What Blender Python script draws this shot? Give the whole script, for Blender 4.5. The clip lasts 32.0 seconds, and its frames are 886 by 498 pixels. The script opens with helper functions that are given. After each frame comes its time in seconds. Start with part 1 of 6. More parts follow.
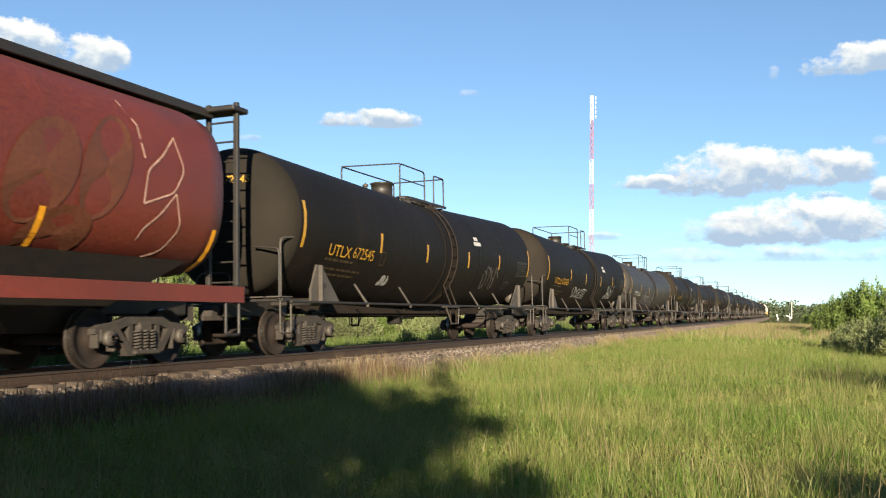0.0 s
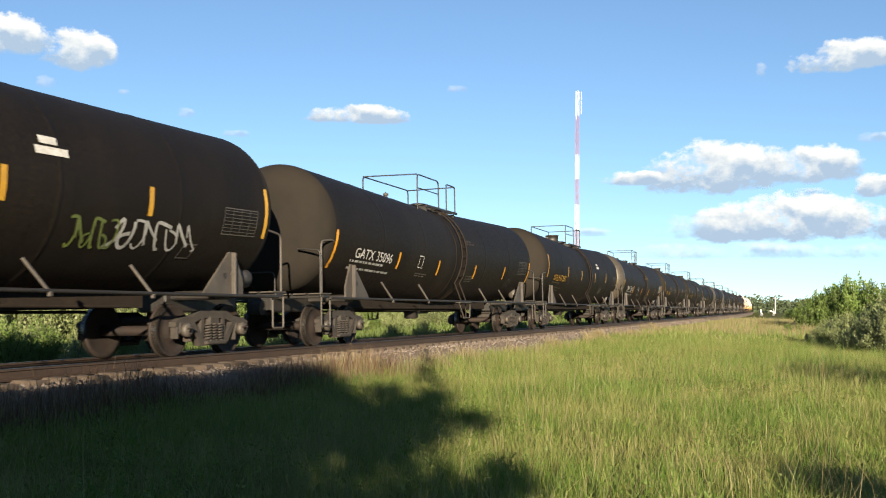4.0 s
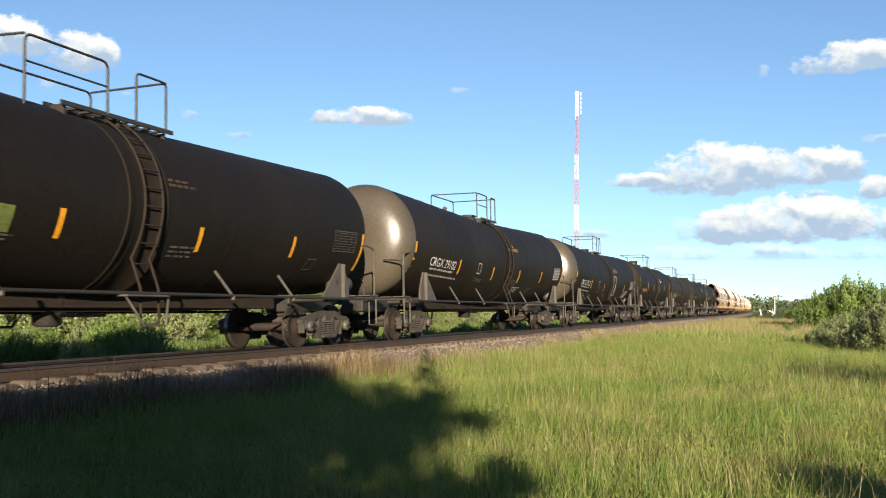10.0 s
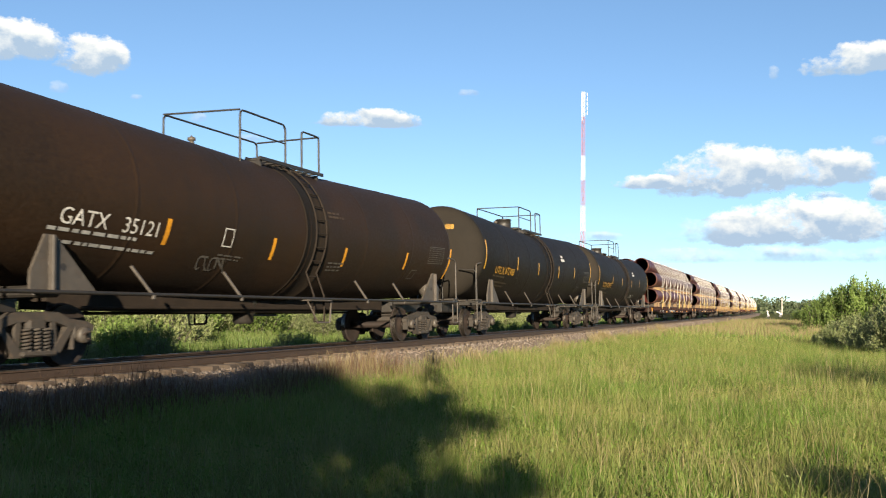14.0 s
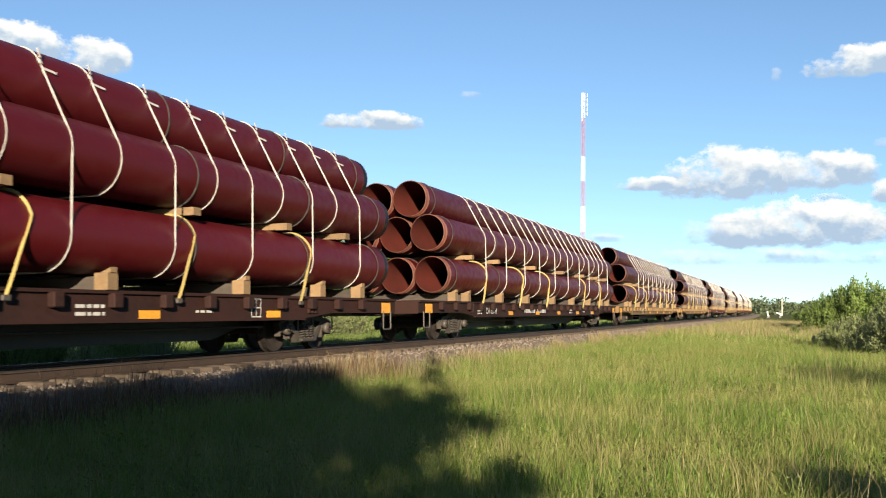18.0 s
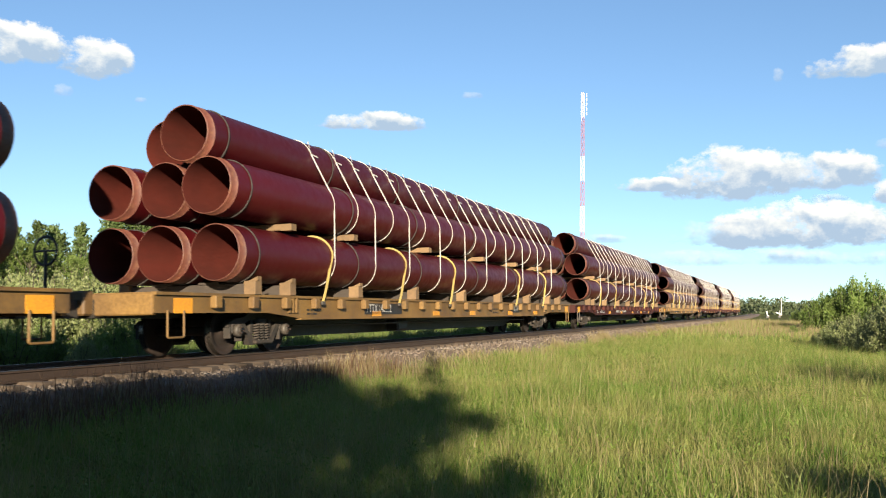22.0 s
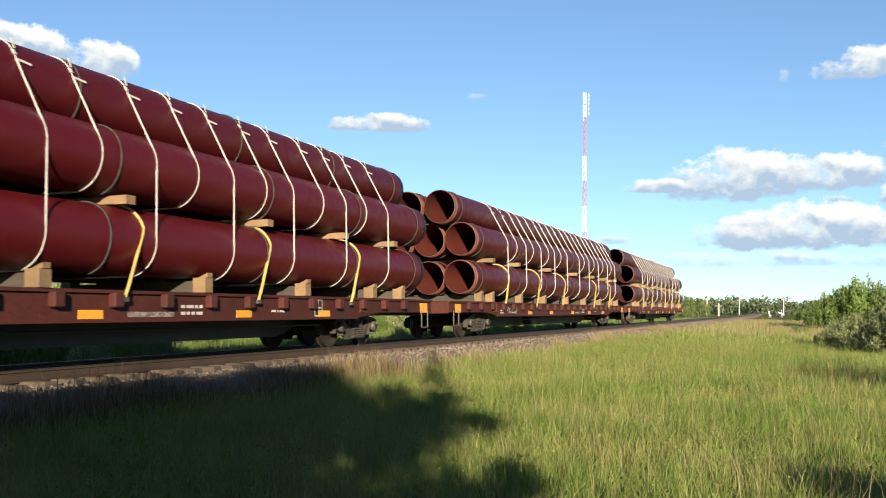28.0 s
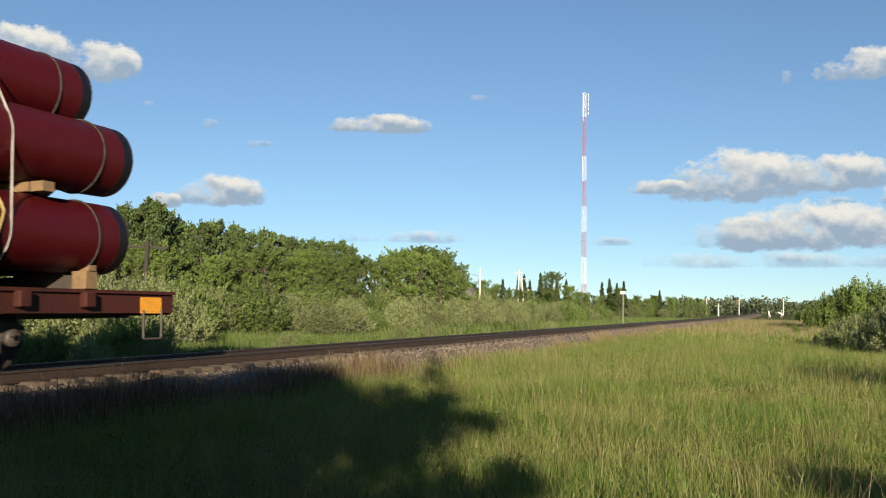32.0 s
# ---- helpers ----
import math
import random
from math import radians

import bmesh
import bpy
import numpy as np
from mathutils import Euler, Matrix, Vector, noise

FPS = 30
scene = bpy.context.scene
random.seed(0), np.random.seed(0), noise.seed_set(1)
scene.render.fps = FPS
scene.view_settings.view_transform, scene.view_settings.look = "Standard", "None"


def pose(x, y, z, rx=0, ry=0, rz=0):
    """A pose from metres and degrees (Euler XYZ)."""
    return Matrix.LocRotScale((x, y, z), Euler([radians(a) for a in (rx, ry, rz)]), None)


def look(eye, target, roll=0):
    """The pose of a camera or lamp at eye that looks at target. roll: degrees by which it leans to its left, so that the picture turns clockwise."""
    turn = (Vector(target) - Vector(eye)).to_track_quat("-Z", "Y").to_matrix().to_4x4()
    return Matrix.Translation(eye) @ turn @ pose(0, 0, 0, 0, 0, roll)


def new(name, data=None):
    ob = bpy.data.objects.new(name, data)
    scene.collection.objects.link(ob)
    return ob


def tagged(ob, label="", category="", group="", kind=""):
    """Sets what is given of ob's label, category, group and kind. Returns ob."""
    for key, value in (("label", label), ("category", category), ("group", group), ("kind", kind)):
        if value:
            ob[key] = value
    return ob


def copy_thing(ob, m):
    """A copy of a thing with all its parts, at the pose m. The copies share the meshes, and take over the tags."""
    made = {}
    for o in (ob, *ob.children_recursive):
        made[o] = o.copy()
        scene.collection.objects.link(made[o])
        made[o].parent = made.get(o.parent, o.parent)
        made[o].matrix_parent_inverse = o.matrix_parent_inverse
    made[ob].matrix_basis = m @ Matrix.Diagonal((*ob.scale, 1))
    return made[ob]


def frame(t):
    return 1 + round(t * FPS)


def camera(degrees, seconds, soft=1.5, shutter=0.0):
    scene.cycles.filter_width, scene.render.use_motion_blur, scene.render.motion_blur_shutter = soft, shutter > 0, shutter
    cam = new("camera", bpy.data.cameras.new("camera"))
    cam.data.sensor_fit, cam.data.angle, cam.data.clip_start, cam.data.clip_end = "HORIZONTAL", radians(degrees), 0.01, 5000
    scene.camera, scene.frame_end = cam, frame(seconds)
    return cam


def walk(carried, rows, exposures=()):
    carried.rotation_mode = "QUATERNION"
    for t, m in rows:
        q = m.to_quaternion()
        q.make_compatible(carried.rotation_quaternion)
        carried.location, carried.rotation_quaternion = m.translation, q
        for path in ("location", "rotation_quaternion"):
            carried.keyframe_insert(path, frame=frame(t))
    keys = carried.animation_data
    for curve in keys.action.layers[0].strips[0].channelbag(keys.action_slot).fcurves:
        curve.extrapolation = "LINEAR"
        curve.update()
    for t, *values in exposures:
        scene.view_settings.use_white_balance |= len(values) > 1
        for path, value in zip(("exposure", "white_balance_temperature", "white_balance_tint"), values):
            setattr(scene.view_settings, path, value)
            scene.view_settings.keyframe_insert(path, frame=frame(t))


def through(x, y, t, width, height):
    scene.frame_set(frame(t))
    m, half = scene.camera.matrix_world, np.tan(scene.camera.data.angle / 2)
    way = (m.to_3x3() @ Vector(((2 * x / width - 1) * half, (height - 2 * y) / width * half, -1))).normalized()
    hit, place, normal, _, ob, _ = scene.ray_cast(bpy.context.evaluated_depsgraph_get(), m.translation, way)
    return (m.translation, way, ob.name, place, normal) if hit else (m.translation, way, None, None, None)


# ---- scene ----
# One world: the track runs along +y at x = TRACK_X, rail tops at z = 0, the train rolls towards -y.
TRACK_X, CANT = -10.95, -1.9
EYE = (0.0, 0.0, 0.986)
cam = camera(50.83, 32.0, soft=1.1, shutter=0.08)
FOCAL = 1650.0
# Slight drift of the held camera: seconds, sideways and downward offset of the view.
DRIFT = [(0, 13, 6), (0.5, 7, 4), (1, 1, 2), (1.5, -2, 0), (2, -5, -0.5), (2.5, -8, -2), (3, -11, -2), (3.5, -12, -2.5), (5.5, -13.5, -2),
         (7.5, -14, -2), (8.5, -15.5, -3), (9.5, -13.5, -3), (10.5, -13, -1), (11, -10, -0.5), (11.5, -6, 0), (12, 0, -0.5), (13, 0, -0.5),
         (14, -2, -0.5), (16.5, -2, 0.5), (18, -2, 1), (20, -2, 1.5), (22, -3, 0.5), (24, -3, 0), (25.5, -2, 0), (27.5, 0, 0), (29, 1, 1),
         (31, 0, 0.5), (32, 0, 0.5)]


def view(dx, dy):
    turn = radians(21.0) + math.atan(dx / FOCAL)
    tilt = radians(3.537) + math.atan(dy / FOCAL)
    way = Vector((-math.sin(turn) * math.cos(tilt), math.cos(turn) * math.cos(tilt), math.sin(tilt)))
    return look(EYE, Vector(EYE) + way * 10, 0.77)


walk(cam, [(t, view(dx, dy)) for t, dx, dy in DRIFT], exposures=[(0, 1.79), (30.5, 1.79), (31.6, 1.50), (32, 1.31)])

# Low evening sun, straight behind the camera, and a clear sky.
SUN_UP, SUN_AZ = 13.0, 25.0
to_sun = Vector((math.sin(radians(SUN_AZ)) * math.cos(radians(SUN_UP)), -math.cos(radians(SUN_AZ)) * math.cos(radians(SUN_UP)), math.sin(radians(SUN_UP))))
world = bpy.data.worlds.new("sky")
scene.world = world
world.use_nodes = True
wn = world.node_tree
sky = wn.nodes.new("ShaderNodeTexSky")
sky.sky_type, sky.sun_disc = "NISHITA", False
sky.sun_elevation, sky.sun_rotation = radians(SUN_UP), radians(180 - SUN_AZ)
sky.altitude, sky.air_density, sky.dust_density, sky.ozone_density = 700, 1.0, 0.03, 2.9
# The air near the horizon is clear and blue: the sky there takes its colour from a little higher up.
way = wn.nodes.new("ShaderNodeTexCoord")
lift = wn.nodes.new("ShaderNodeVectorMath")
lift.operation, lift.inputs[1].default_value = "ADD", (0, 0, 0.042)
unit = wn.nodes.new("ShaderNodeVectorMath")
unit.operation = "NORMALIZE"
wn.links.new(way.outputs["Generated"], lift.inputs[0])
wn.links.new(lift.outputs[0], unit.inputs[0])
wn.links.new(unit.outputs[0], sky.inputs["Vector"])
wn.links.new(sky.outputs["Color"], wn.nodes["Background"].inputs["Color"])
wn.nodes["Background"].inputs["Strength"].default_value = 0.0528
sun = new("sun", bpy.data.lights.new("sun", "SUN"))
sun.data.energy, sun.data.angle, sun.data.color = 5.0, radians(0.53), (1.0, 0.84, 0.62)
sun.matrix_basis = look((0, 0, 0), -to_sun)

# ---- materials ----
def node_kit(name):
    m = bpy.data.materials.new(name)
    m.use_nodes = True
    nt = m.node_tree
    return m, nt, nt.nodes["Principled BSDF"]


def add_noise(nt, vec, scale, detail=3.0, rough=0.55, stretch=None):
    if stretch:
        mp = nt.nodes.new("ShaderNodeMapping")
        mp.inputs["Scale"].default_value = stretch
        nt.links.new(vec, mp.inputs["Vector"])
        vec = mp.outputs["Vector"]
    n = nt.nodes.new("ShaderNodeTexNoise")
    n.inputs["Scale"].default_value, n.inputs["Detail"].default_value, n.inputs["Roughness"].default_value = scale, detail, rough
    nt.links.new(vec, n.inputs["Vector"])
    return n.outputs["Fac"]


def ramp(nt, fac, lo, hi, a=0.0, b=1.0):
    r = nt.nodes.new("ShaderNodeMapRange")
    r.inputs["From Min"].default_value, r.inputs["From Max"].default_value = lo, hi
    r.inputs["To Min"].default_value, r.inputs["To Max"].default_value = a, b
    nt.links.new(fac, r.inputs["Value"])
    return r.outputs["Result"]


def blend(nt, fac, a, b, mode="MIX"):
    x = nt.nodes.new("ShaderNodeMix")
    x.data_type, x.blend_type = "RGBA", mode
    for sock, v in ((x.inputs[0], fac), (x.inputs[6], a), (x.inputs[7], b)):
        if isinstance(v, bpy.types.NodeSocket):
            nt.links.new(v, sock)
        elif isinstance(v, (int, float)):
            sock.default_value = v
        else:
            sock.default_value = (*v, 1)
    return x.outputs[2]


def surface(name, col, other, rough=0.6, metal=0.0, coarse=0.8, fine=25.0, bump=0.15, depth=0.01, streak=None, each=0.0, dust=None, dust_amount=0.4, spec=0.5, grain=0.28):
    """Two-scale varied surface: col to other by coarse noise, fine grain, optional streaks and dust of another colour."""
    m, nt, p = node_kit(name)
    level = 0.62 if max(col) > 0.4 else 0.40
    col, other, dust = ([level * k for k in q] if q else q for q in (col, other, dust))
    tc = nt.nodes.new("ShaderNodeTexCoord")
    vec = tc.outputs["Object"]
    if each:
        info = nt.nodes.new("ShaderNodeObjectInfo")
        off = nt.nodes.new("ShaderNodeVectorMath")
        off.operation = "MULTIPLY_ADD"
        nt.links.new(info.outputs["Random"], off.inputs[0])
        off.inputs[1].default_value = (37, 53, 71)
        nt.links.new(vec, off.inputs[2])
        vec = off.outputs[0]
    big = add_noise(nt, vec, coarse, 4.0, 0.6)
    small = add_noise(nt, vec, fine, 3.0, 0.6)
    c = blend(nt, ramp(nt, big, 0.35, 0.65), col, other)
    if streak:
        st = add_noise(nt, vec, 1.0, 4.0, 0.65, streak)
        c = blend(nt, ramp(nt, st, 0.5, 0.75, 0, dust_amount), c, dust or other)
    elif dust:
        d = add_noise(nt, vec, coarse * 3.1, 5.0, 0.7)
        c = blend(nt, ramp(nt, d, 0.5, 0.72, 0, dust_amount), c, dust)
    g = ramp(nt, small, 0.3, 0.7, 1 - grain, 1 + grain)
    gc = nt.nodes.new("ShaderNodeCombineColor")
    for i in range(3):
        nt.links.new(g, gc.inputs[i])
    c = blend(nt, 0.8, c, gc.outputs[0], "MULTIPLY")
    if each:
        e = ramp(nt, info.outputs["Random"], 0, 1, 1 - each, 1 + each)
        ec = nt.nodes.new("ShaderNodeCombineColor")
        for i in range(3):
            nt.links.new(e, ec.inputs[i])
        c = blend(nt, 1.0, c, ec.outputs[0], "MULTIPLY")
    nt.links.new(c, p.inputs["Base Color"])
    nt.links.new(ramp(nt, small, 0.3, 0.7, max(rough - 0.1, 0.05), min(rough + 0.12, 1)), p.inputs["Roughness"])
    p.inputs["Metallic"].default_value = metal
    p.inputs["Specular IOR Level"].default_value = spec
    if bump:
        b = nt.nodes.new("ShaderNodeBump")
        b.inputs["Strength"].default_value, b.inputs["Distance"].default_value = bump, depth
        nt.links.new(small, b.inputs["Height"])
        nt.links.new(b.outputs["Normal"], p.inputs["Normal"])
    return m


def leaf_material(name, a, b, c, patch=0.15, through=0.35, rough=0.55, each=0.0, mottle=0.0):
    """Thin green surface that lets some light through, varied leaf by leaf and patch by patch."""
    m, nt, p = node_kit(name)
    level = 0.68 if each else 0.50
    a, b, c = ([level * k for k in q] for q in (a, b, c))
    geo = nt.nodes.new("ShaderNodeNewGeometry")
    tc = nt.nodes.new("ShaderNodeTexCoord")
    big = add_noise(nt, tc.outputs["Object"], patch, 4.0, 0.6)
    mid = add_noise(nt, tc.outputs["Object"], patch * 5, 3.0, 0.6)
    both = blend(nt, 0.4, big, mid)
    col = blend(nt, ramp(nt, both, 0.42, 0.58), a, b)
    col = blend(nt, ramp(nt, geo.outputs["Random Per Island"], 0.45, 1.0, 0, 0.85), col, c)
    vary = []
    if each:
        info = nt.nodes.new("ShaderNodeObjectInfo")
        vary.append(ramp(nt, info.outputs["Random"], 0, 1, 1 - each, 1 + each))
    if mottle:
        vary.append(ramp(nt, add_noise(nt, tc.outputs["Object"], mottle, 3.0, 0.65), 0.32, 0.68, 0.70, 1.32))
    for e in vary:
        ec = nt.nodes.new("ShaderNodeCombineColor")
        for i in range(3):
            nt.links.new(e, ec.inputs[i])
        col = blend(nt, 1.0, col, ec.outputs[0], "MULTIPLY")
    nt.links.new(col, p.inputs["Base Color"])
    p.inputs["Roughness"].default_value = rough
    p.inputs["Specular IOR Level"].default_value = 0.3
    tr = nt.nodes.new("ShaderNodeBsdfTranslucent")
    nt.links.new(col, tr.inputs["Color"])
    mix = nt.nodes.new("ShaderNodeMixShader")
    mix.inputs[0].default_value = through
    nt.links.new(p.outputs[0], mix.inputs[1])
    nt.links.new(tr.outputs[0], mix.inputs[2])
    nt.links.new(mix.outputs[0], nt.nodes["Material Output"].inputs["Surface"])
    return m


M = {
    "tank_black": surface("tank_black", (0.0125, 0.0095, 0.0070), (0.0180, 0.0135, 0.0098), 0.62, 0, 0.35, 18, 0.06, 0.004, (0.9, 0.9, 0.12), 0.12, (0.038, 0.027, 0.017), 0.45, 0.16),
    "tank_dusty": surface("tank_dusty", (0.0155, 0.0114, 0.0083), (0.0220, 0.0160, 0.0112), 0.6, 0, 0.35, 18, 0.06, 0.004, (0.9, 0.9, 0.12), 0.12, (0.045, 0.031, 0.019), 0.5, 0.16),
    "ladder_iron": surface("ladder_iron", (0.030, 0.023, 0.018), (0.042, 0.031, 0.023), 0.8, 0, 2, 30, 0.1, 0.003, None, 0.1, (0.075, 0.05, 0.035), 0.35, 0.15),
    "belt_dirt": surface("belt_dirt", (0.030, 0.0215, 0.0145), (0.021, 0.016, 0.0115), 0.75, 0, 0.9, 22, 0.08, 0.004, (0.9, 3.0, 0.25), 0.12, (0.062, 0.042, 0.026), 0.6, 0.14),
    # ends of black tanks: sunlight on them put into a paler base colour
    "head_black": surface("head_black", (0.030, 0.026, 0.021), (0.042, 0.035, 0.027), 0.85, 0, 0.6, 40, 0.05, 0.004, (0.9, 0.9, 0.15), 0.12, (0.050, 0.040, 0.030), 0.5, 0.12),
    # bright sheen of this end put into a pale colour, with dust streaks
    "head_dusty": surface("head_dusty", (0.120, 0.100, 0.074), (0.085, 0.070, 0.052), 0.30, 0, 0.5, 60, 0.0, 0.004, (0.9, 0.9, 0.15), 0.12, (0.12, 0.095, 0.065), 0.5),
    "tank_brown": surface("tank_brown", (0.042, 0.0225, 0.0105), (0.026, 0.0165, 0.0098), 0.62, 0, 0.4, 18, 0.06, 0.004, (0.7, 0.7, 0.15), 0.1, (0.018, 0.0145, 0.0115), 0.7, 0.16),
    "tank_grey": surface("tank_grey", (0.072, 0.066, 0.061), (0.056, 0.051, 0.047), 0.55, 0, 0.4, 12, 0.03, 0.004, (0.8, 0.8, 0.15), 0.08, (0.075, 0.058, 0.044), 0.45, 0.3, 0.10),
    "black_steel": surface("black_steel", (0.022, 0.020, 0.018), (0.035, 0.029, 0.023), 0.55, 0, 2, 30, 0.1, 0.003, None, 0.1, (0.07, 0.05, 0.035), 0.35),
    "grey_steel": surface("grey_steel", (0.125, 0.108, 0.09), (0.085, 0.072, 0.060), 0.6, 0, 2, 30, 0.1, 0.003, None, 0.1, (0.10, 0.07, 0.045), 0.5),
    "truck_iron": surface("truck_iron", (0.064, 0.052, 0.041), (0.040, 0.033, 0.027), 0.8, 0, 3, 30, 0.25, 0.005, None, 0.15, (0.12, 0.075, 0.045), 0.5),
    "wheel_rust": surface("wheel_rust", (0.048, 0.026, 0.017), (0.030, 0.020, 0.015), 0.75, 0.2, 4, 30, 0.15, 0.003, None, 0.2, (0.03, 0.025, 0.02), 0.5),
    "wheel_tread": surface("wheel_tread", (0.30, 0.27, 0.24), (0.22, 0.19, 0.16), 0.3, 0.9, 6, 40, 0.03, 0.001),
    "rail_steel": surface("rail_steel", (0.125, 0.080, 0.055), (0.095, 0.064, 0.046), 0.6, 0.4, 1.5, 25, 0.1, 0.002),
    "rail_head": surface("rail_head", (0.20, 0.17, 0.145), (0.14, 0.115, 0.095), 0.42, 0.8, 2, 30, 0.02, 0.001),
    "pipe_red": surface("pipe_red", (0.118, 0.0060, 0.0098), (0.104, 0.0054, 0.0090), 0.44, 0, 0.3, 5, 0.0, 0.002, (0.9, 0.06, 0.9), 0.10, (0.130, 0.010, 0.014), 0.3, 0.24, 0.06),
    "pipe_bore": surface("pipe_bore", (0.185, 0.033, 0.022), (0.140, 0.026, 0.018), 0.75, 0, 1.2, 22, 0.03, 0.003, (2.0, 0.2, 2.0), 0.15, (0.10, 0.026, 0.017), 0.5, 0.2, 0.14),
    "pipe_end": surface("pipe_end", (0.21, 0.060, 0.036), (0.145, 0.044, 0.028), 0.6, 0.0, 3, 25, 0.08, 0.002, None, 0.15, (0.38, 0.19, 0.08), 0.5),
    "rope": surface("rope", (0.030, 0.026, 0.022), (0.09, 0.085, 0.08), 0.9, 0, 8, 40, 0.4, 0.01),
    "band_white": surface("band_white", (0.56, 0.55, 0.53), (0.46, 0.45, 0.43), 0.45, 0.1, 4, 30, 0.05, 0.001),
    "strap_yellow": surface("strap_yellow", (0.44, 0.33, 0.10), (0.34, 0.27, 0.10), 0.7, 0, 4, 40, 0.1, 0.002, None, 0.2, (0.25, 0.2, 0.1), 0.4),
    "timber": surface("timber", (0.36, 0.225, 0.11), (0.27, 0.17, 0.08), 0.75, 0, 3, 30, 0.2, 0.003, (2.0, 18, 18), 0.22, (0.28, 0.17, 0.08), 0.5),
    "timber_grey": surface("timber_grey", (0.085, 0.064, 0.048), (0.060, 0.046, 0.036), 0.85, 0, 3, 30, 0.2, 0.003, (2.0, 18, 18), 0.2, (0.12, 0.10, 0.085), 0.5),
    "flat_red": surface("flat_red", (0.118, 0.029, 0.022), (0.086, 0.025, 0.020), 0.7, 0, 0.8, 20, 0.1, 0.004, (1.2, 0.9, 0.2), 0.08, (0.035, 0.018, 0.014), 0.7, 0.2),
    "flat_brown": surface("flat_brown", (0.056, 0.022, 0.017), (0.040, 0.018, 0.015), 0.75, 0, 0.8, 20, 0.1, 0.004, (1.2, 0.9, 0.2), 0.08, (0.022, 0.014, 0.012), 0.7, 0.15),
    "flat_yellow": surface("flat_yellow", (0.36, 0.205, 0.050), (0.22, 0.120, 0.036), 0.65, 0, 0.9, 20, 0.1, 0.004, (1.0, 0.7, 0.25), 0.08, (0.085, 0.055, 0.032), 0.8),
    "hopper_red": surface("hopper_red", (0.265, 0.046, 0.023), (0.205, 0.037, 0.020), 0.5, 0, 0.5, 18, 0.06, 0.004, (0.9, 0.9, 0.15), 0.05, (0.12, 0.04, 0.025), 0.5),
    "leaf_paint": surface("leaf_paint", (0.52, 0.33, 0.26), (0.38, 0.20, 0.15), 0.6, 0, 3, 20, 0.03, 0.002),
    "hopper_gold": surface("hopper_gold", (0.185, 0.056, 0.020), (0.155, 0.045, 0.018), 0.55, 0, 1, 18, 0.04, 0.003),
    "mark_yellow": surface("mark_yellow", (0.62, 0.34, 0.025), (0.50, 0.27, 0.03), 0.45, 0, 4, 30, 0.03, 0.001, None, 0.1),
    "mark_orange": surface("mark_orange", (0.80, 0.36, 0.02), (0.70, 0.30, 0.02), 0.4, 0, 4, 30, 0.03, 0.001, None, 0.1),
    "mark_white": surface("mark_white", (0.66, 0.65, 0.62), (0.50, 0.49, 0.46), 0.6, 0, 4, 30, 0.03, 0.001),
    "mark_dim": surface("mark_dim", (0.15, 0.135, 0.115), (0.09, 0.08, 0.07), 0.6, 0, 5, 40, 0.03, 0.001),
    "mark_amber": surface("mark_amber", (0.115, 0.066, 0.016), (0.05, 0.032, 0.016), 0.6, 0, 5, 40, 0.03, 0.001),
    "mark_black": surface("mark_black", (0.02, 0.02, 0.02), (0.035, 0.03, 0.03), 0.6, 0, 4, 30, 0.03, 0.001),
    "spray_white": surface("spray_white", (0.42, 0.42, 0.40), (0.26, 0.26, 0.25), 0.6, 0, 5, 40, 0.03, 0.001),
    "spray_blue": surface("spray_blue", (0.028, 0.034, 0.085), (0.02, 0.024, 0.05), 0.6, 0, 4, 30, 0.03, 0.001),
    "spray_green": surface("spray_green", (0.22, 0.28, 0.05), (0.14, 0.18, 0.05), 0.6, 0, 4, 30, 0.03, 0.001),
    "sleeper": surface("sleeper", (0.115, 0.080, 0.055), (0.150, 0.112, 0.082), 0.85, 0, 3, 30, 0.3, 0.006, (8, 0.7, 8), 0.2, (0.04, 0.03, 0.022), 0.5),
    "ballast": surface("ballast", (0.24, 0.165, 0.115), (0.33, 0.245, 0.185), 0.9, 0, 1.1, 28, 0.8, 0.03, None, 0.1, (0.16, 0.10, 0.065), 0.6),
    "stone": surface("stone", (0.38, 0.32, 0.27), (0.24, 0.175, 0.13), 0.85, 0, 1.3, 40, 0.3, 0.01),
    "bark": surface("bark", (0.16, 0.13, 0.10), (0.09, 0.075, 0.06), 0.9, 0, 2, 20, 0.4, 0.02),
    "bark_pale": surface("bark_pale", (0.36, 0.33, 0.27), (0.22, 0.20, 0.16), 0.85, 0, 2, 20, 0.3, 0.01),
    "pole_wood": surface("pole_wood", (0.72, 0.67, 0.60), (0.60, 0.55, 0.48), 0.85, 0, 2, 20, 0.3, 0.01, None, 0.1),
    "pole_dark": surface("pole_dark", (0.06, 0.048, 0.038), (0.04, 0.033, 0.027), 0.85, 0, 2, 20, 0.3, 0.01),
    "tower_red": surface("tower_red", (0.42, 0.14, 0.15), (0.36, 0.13, 0.14), 0.5, 0, 0.5, 4, 0.02, 0.005),
    "tower_white": surface("tower_white", (0.82, 0.82, 0.82), (0.74, 0.74, 0.74), 0.5, 0, 0.5, 4, 0.02, 0.005),
    "white_paint": surface("white_paint", (0.80, 0.80, 0.78), (0.70, 0.70, 0.67), 0.5, 0, 1.5, 12, 0.03, 0.002),
    "red_paint": surface("red_paint", (0.55, 0.04, 0.03), (0.45, 0.04, 0.03), 0.5, 0, 1.5, 12, 0.03, 0.002),
    "roof_grey": surface("roof_grey", (0.25, 0.25, 0.26), (0.19, 0.19, 0.20), 0.7, 0, 1, 12, 0.1, 0.01),
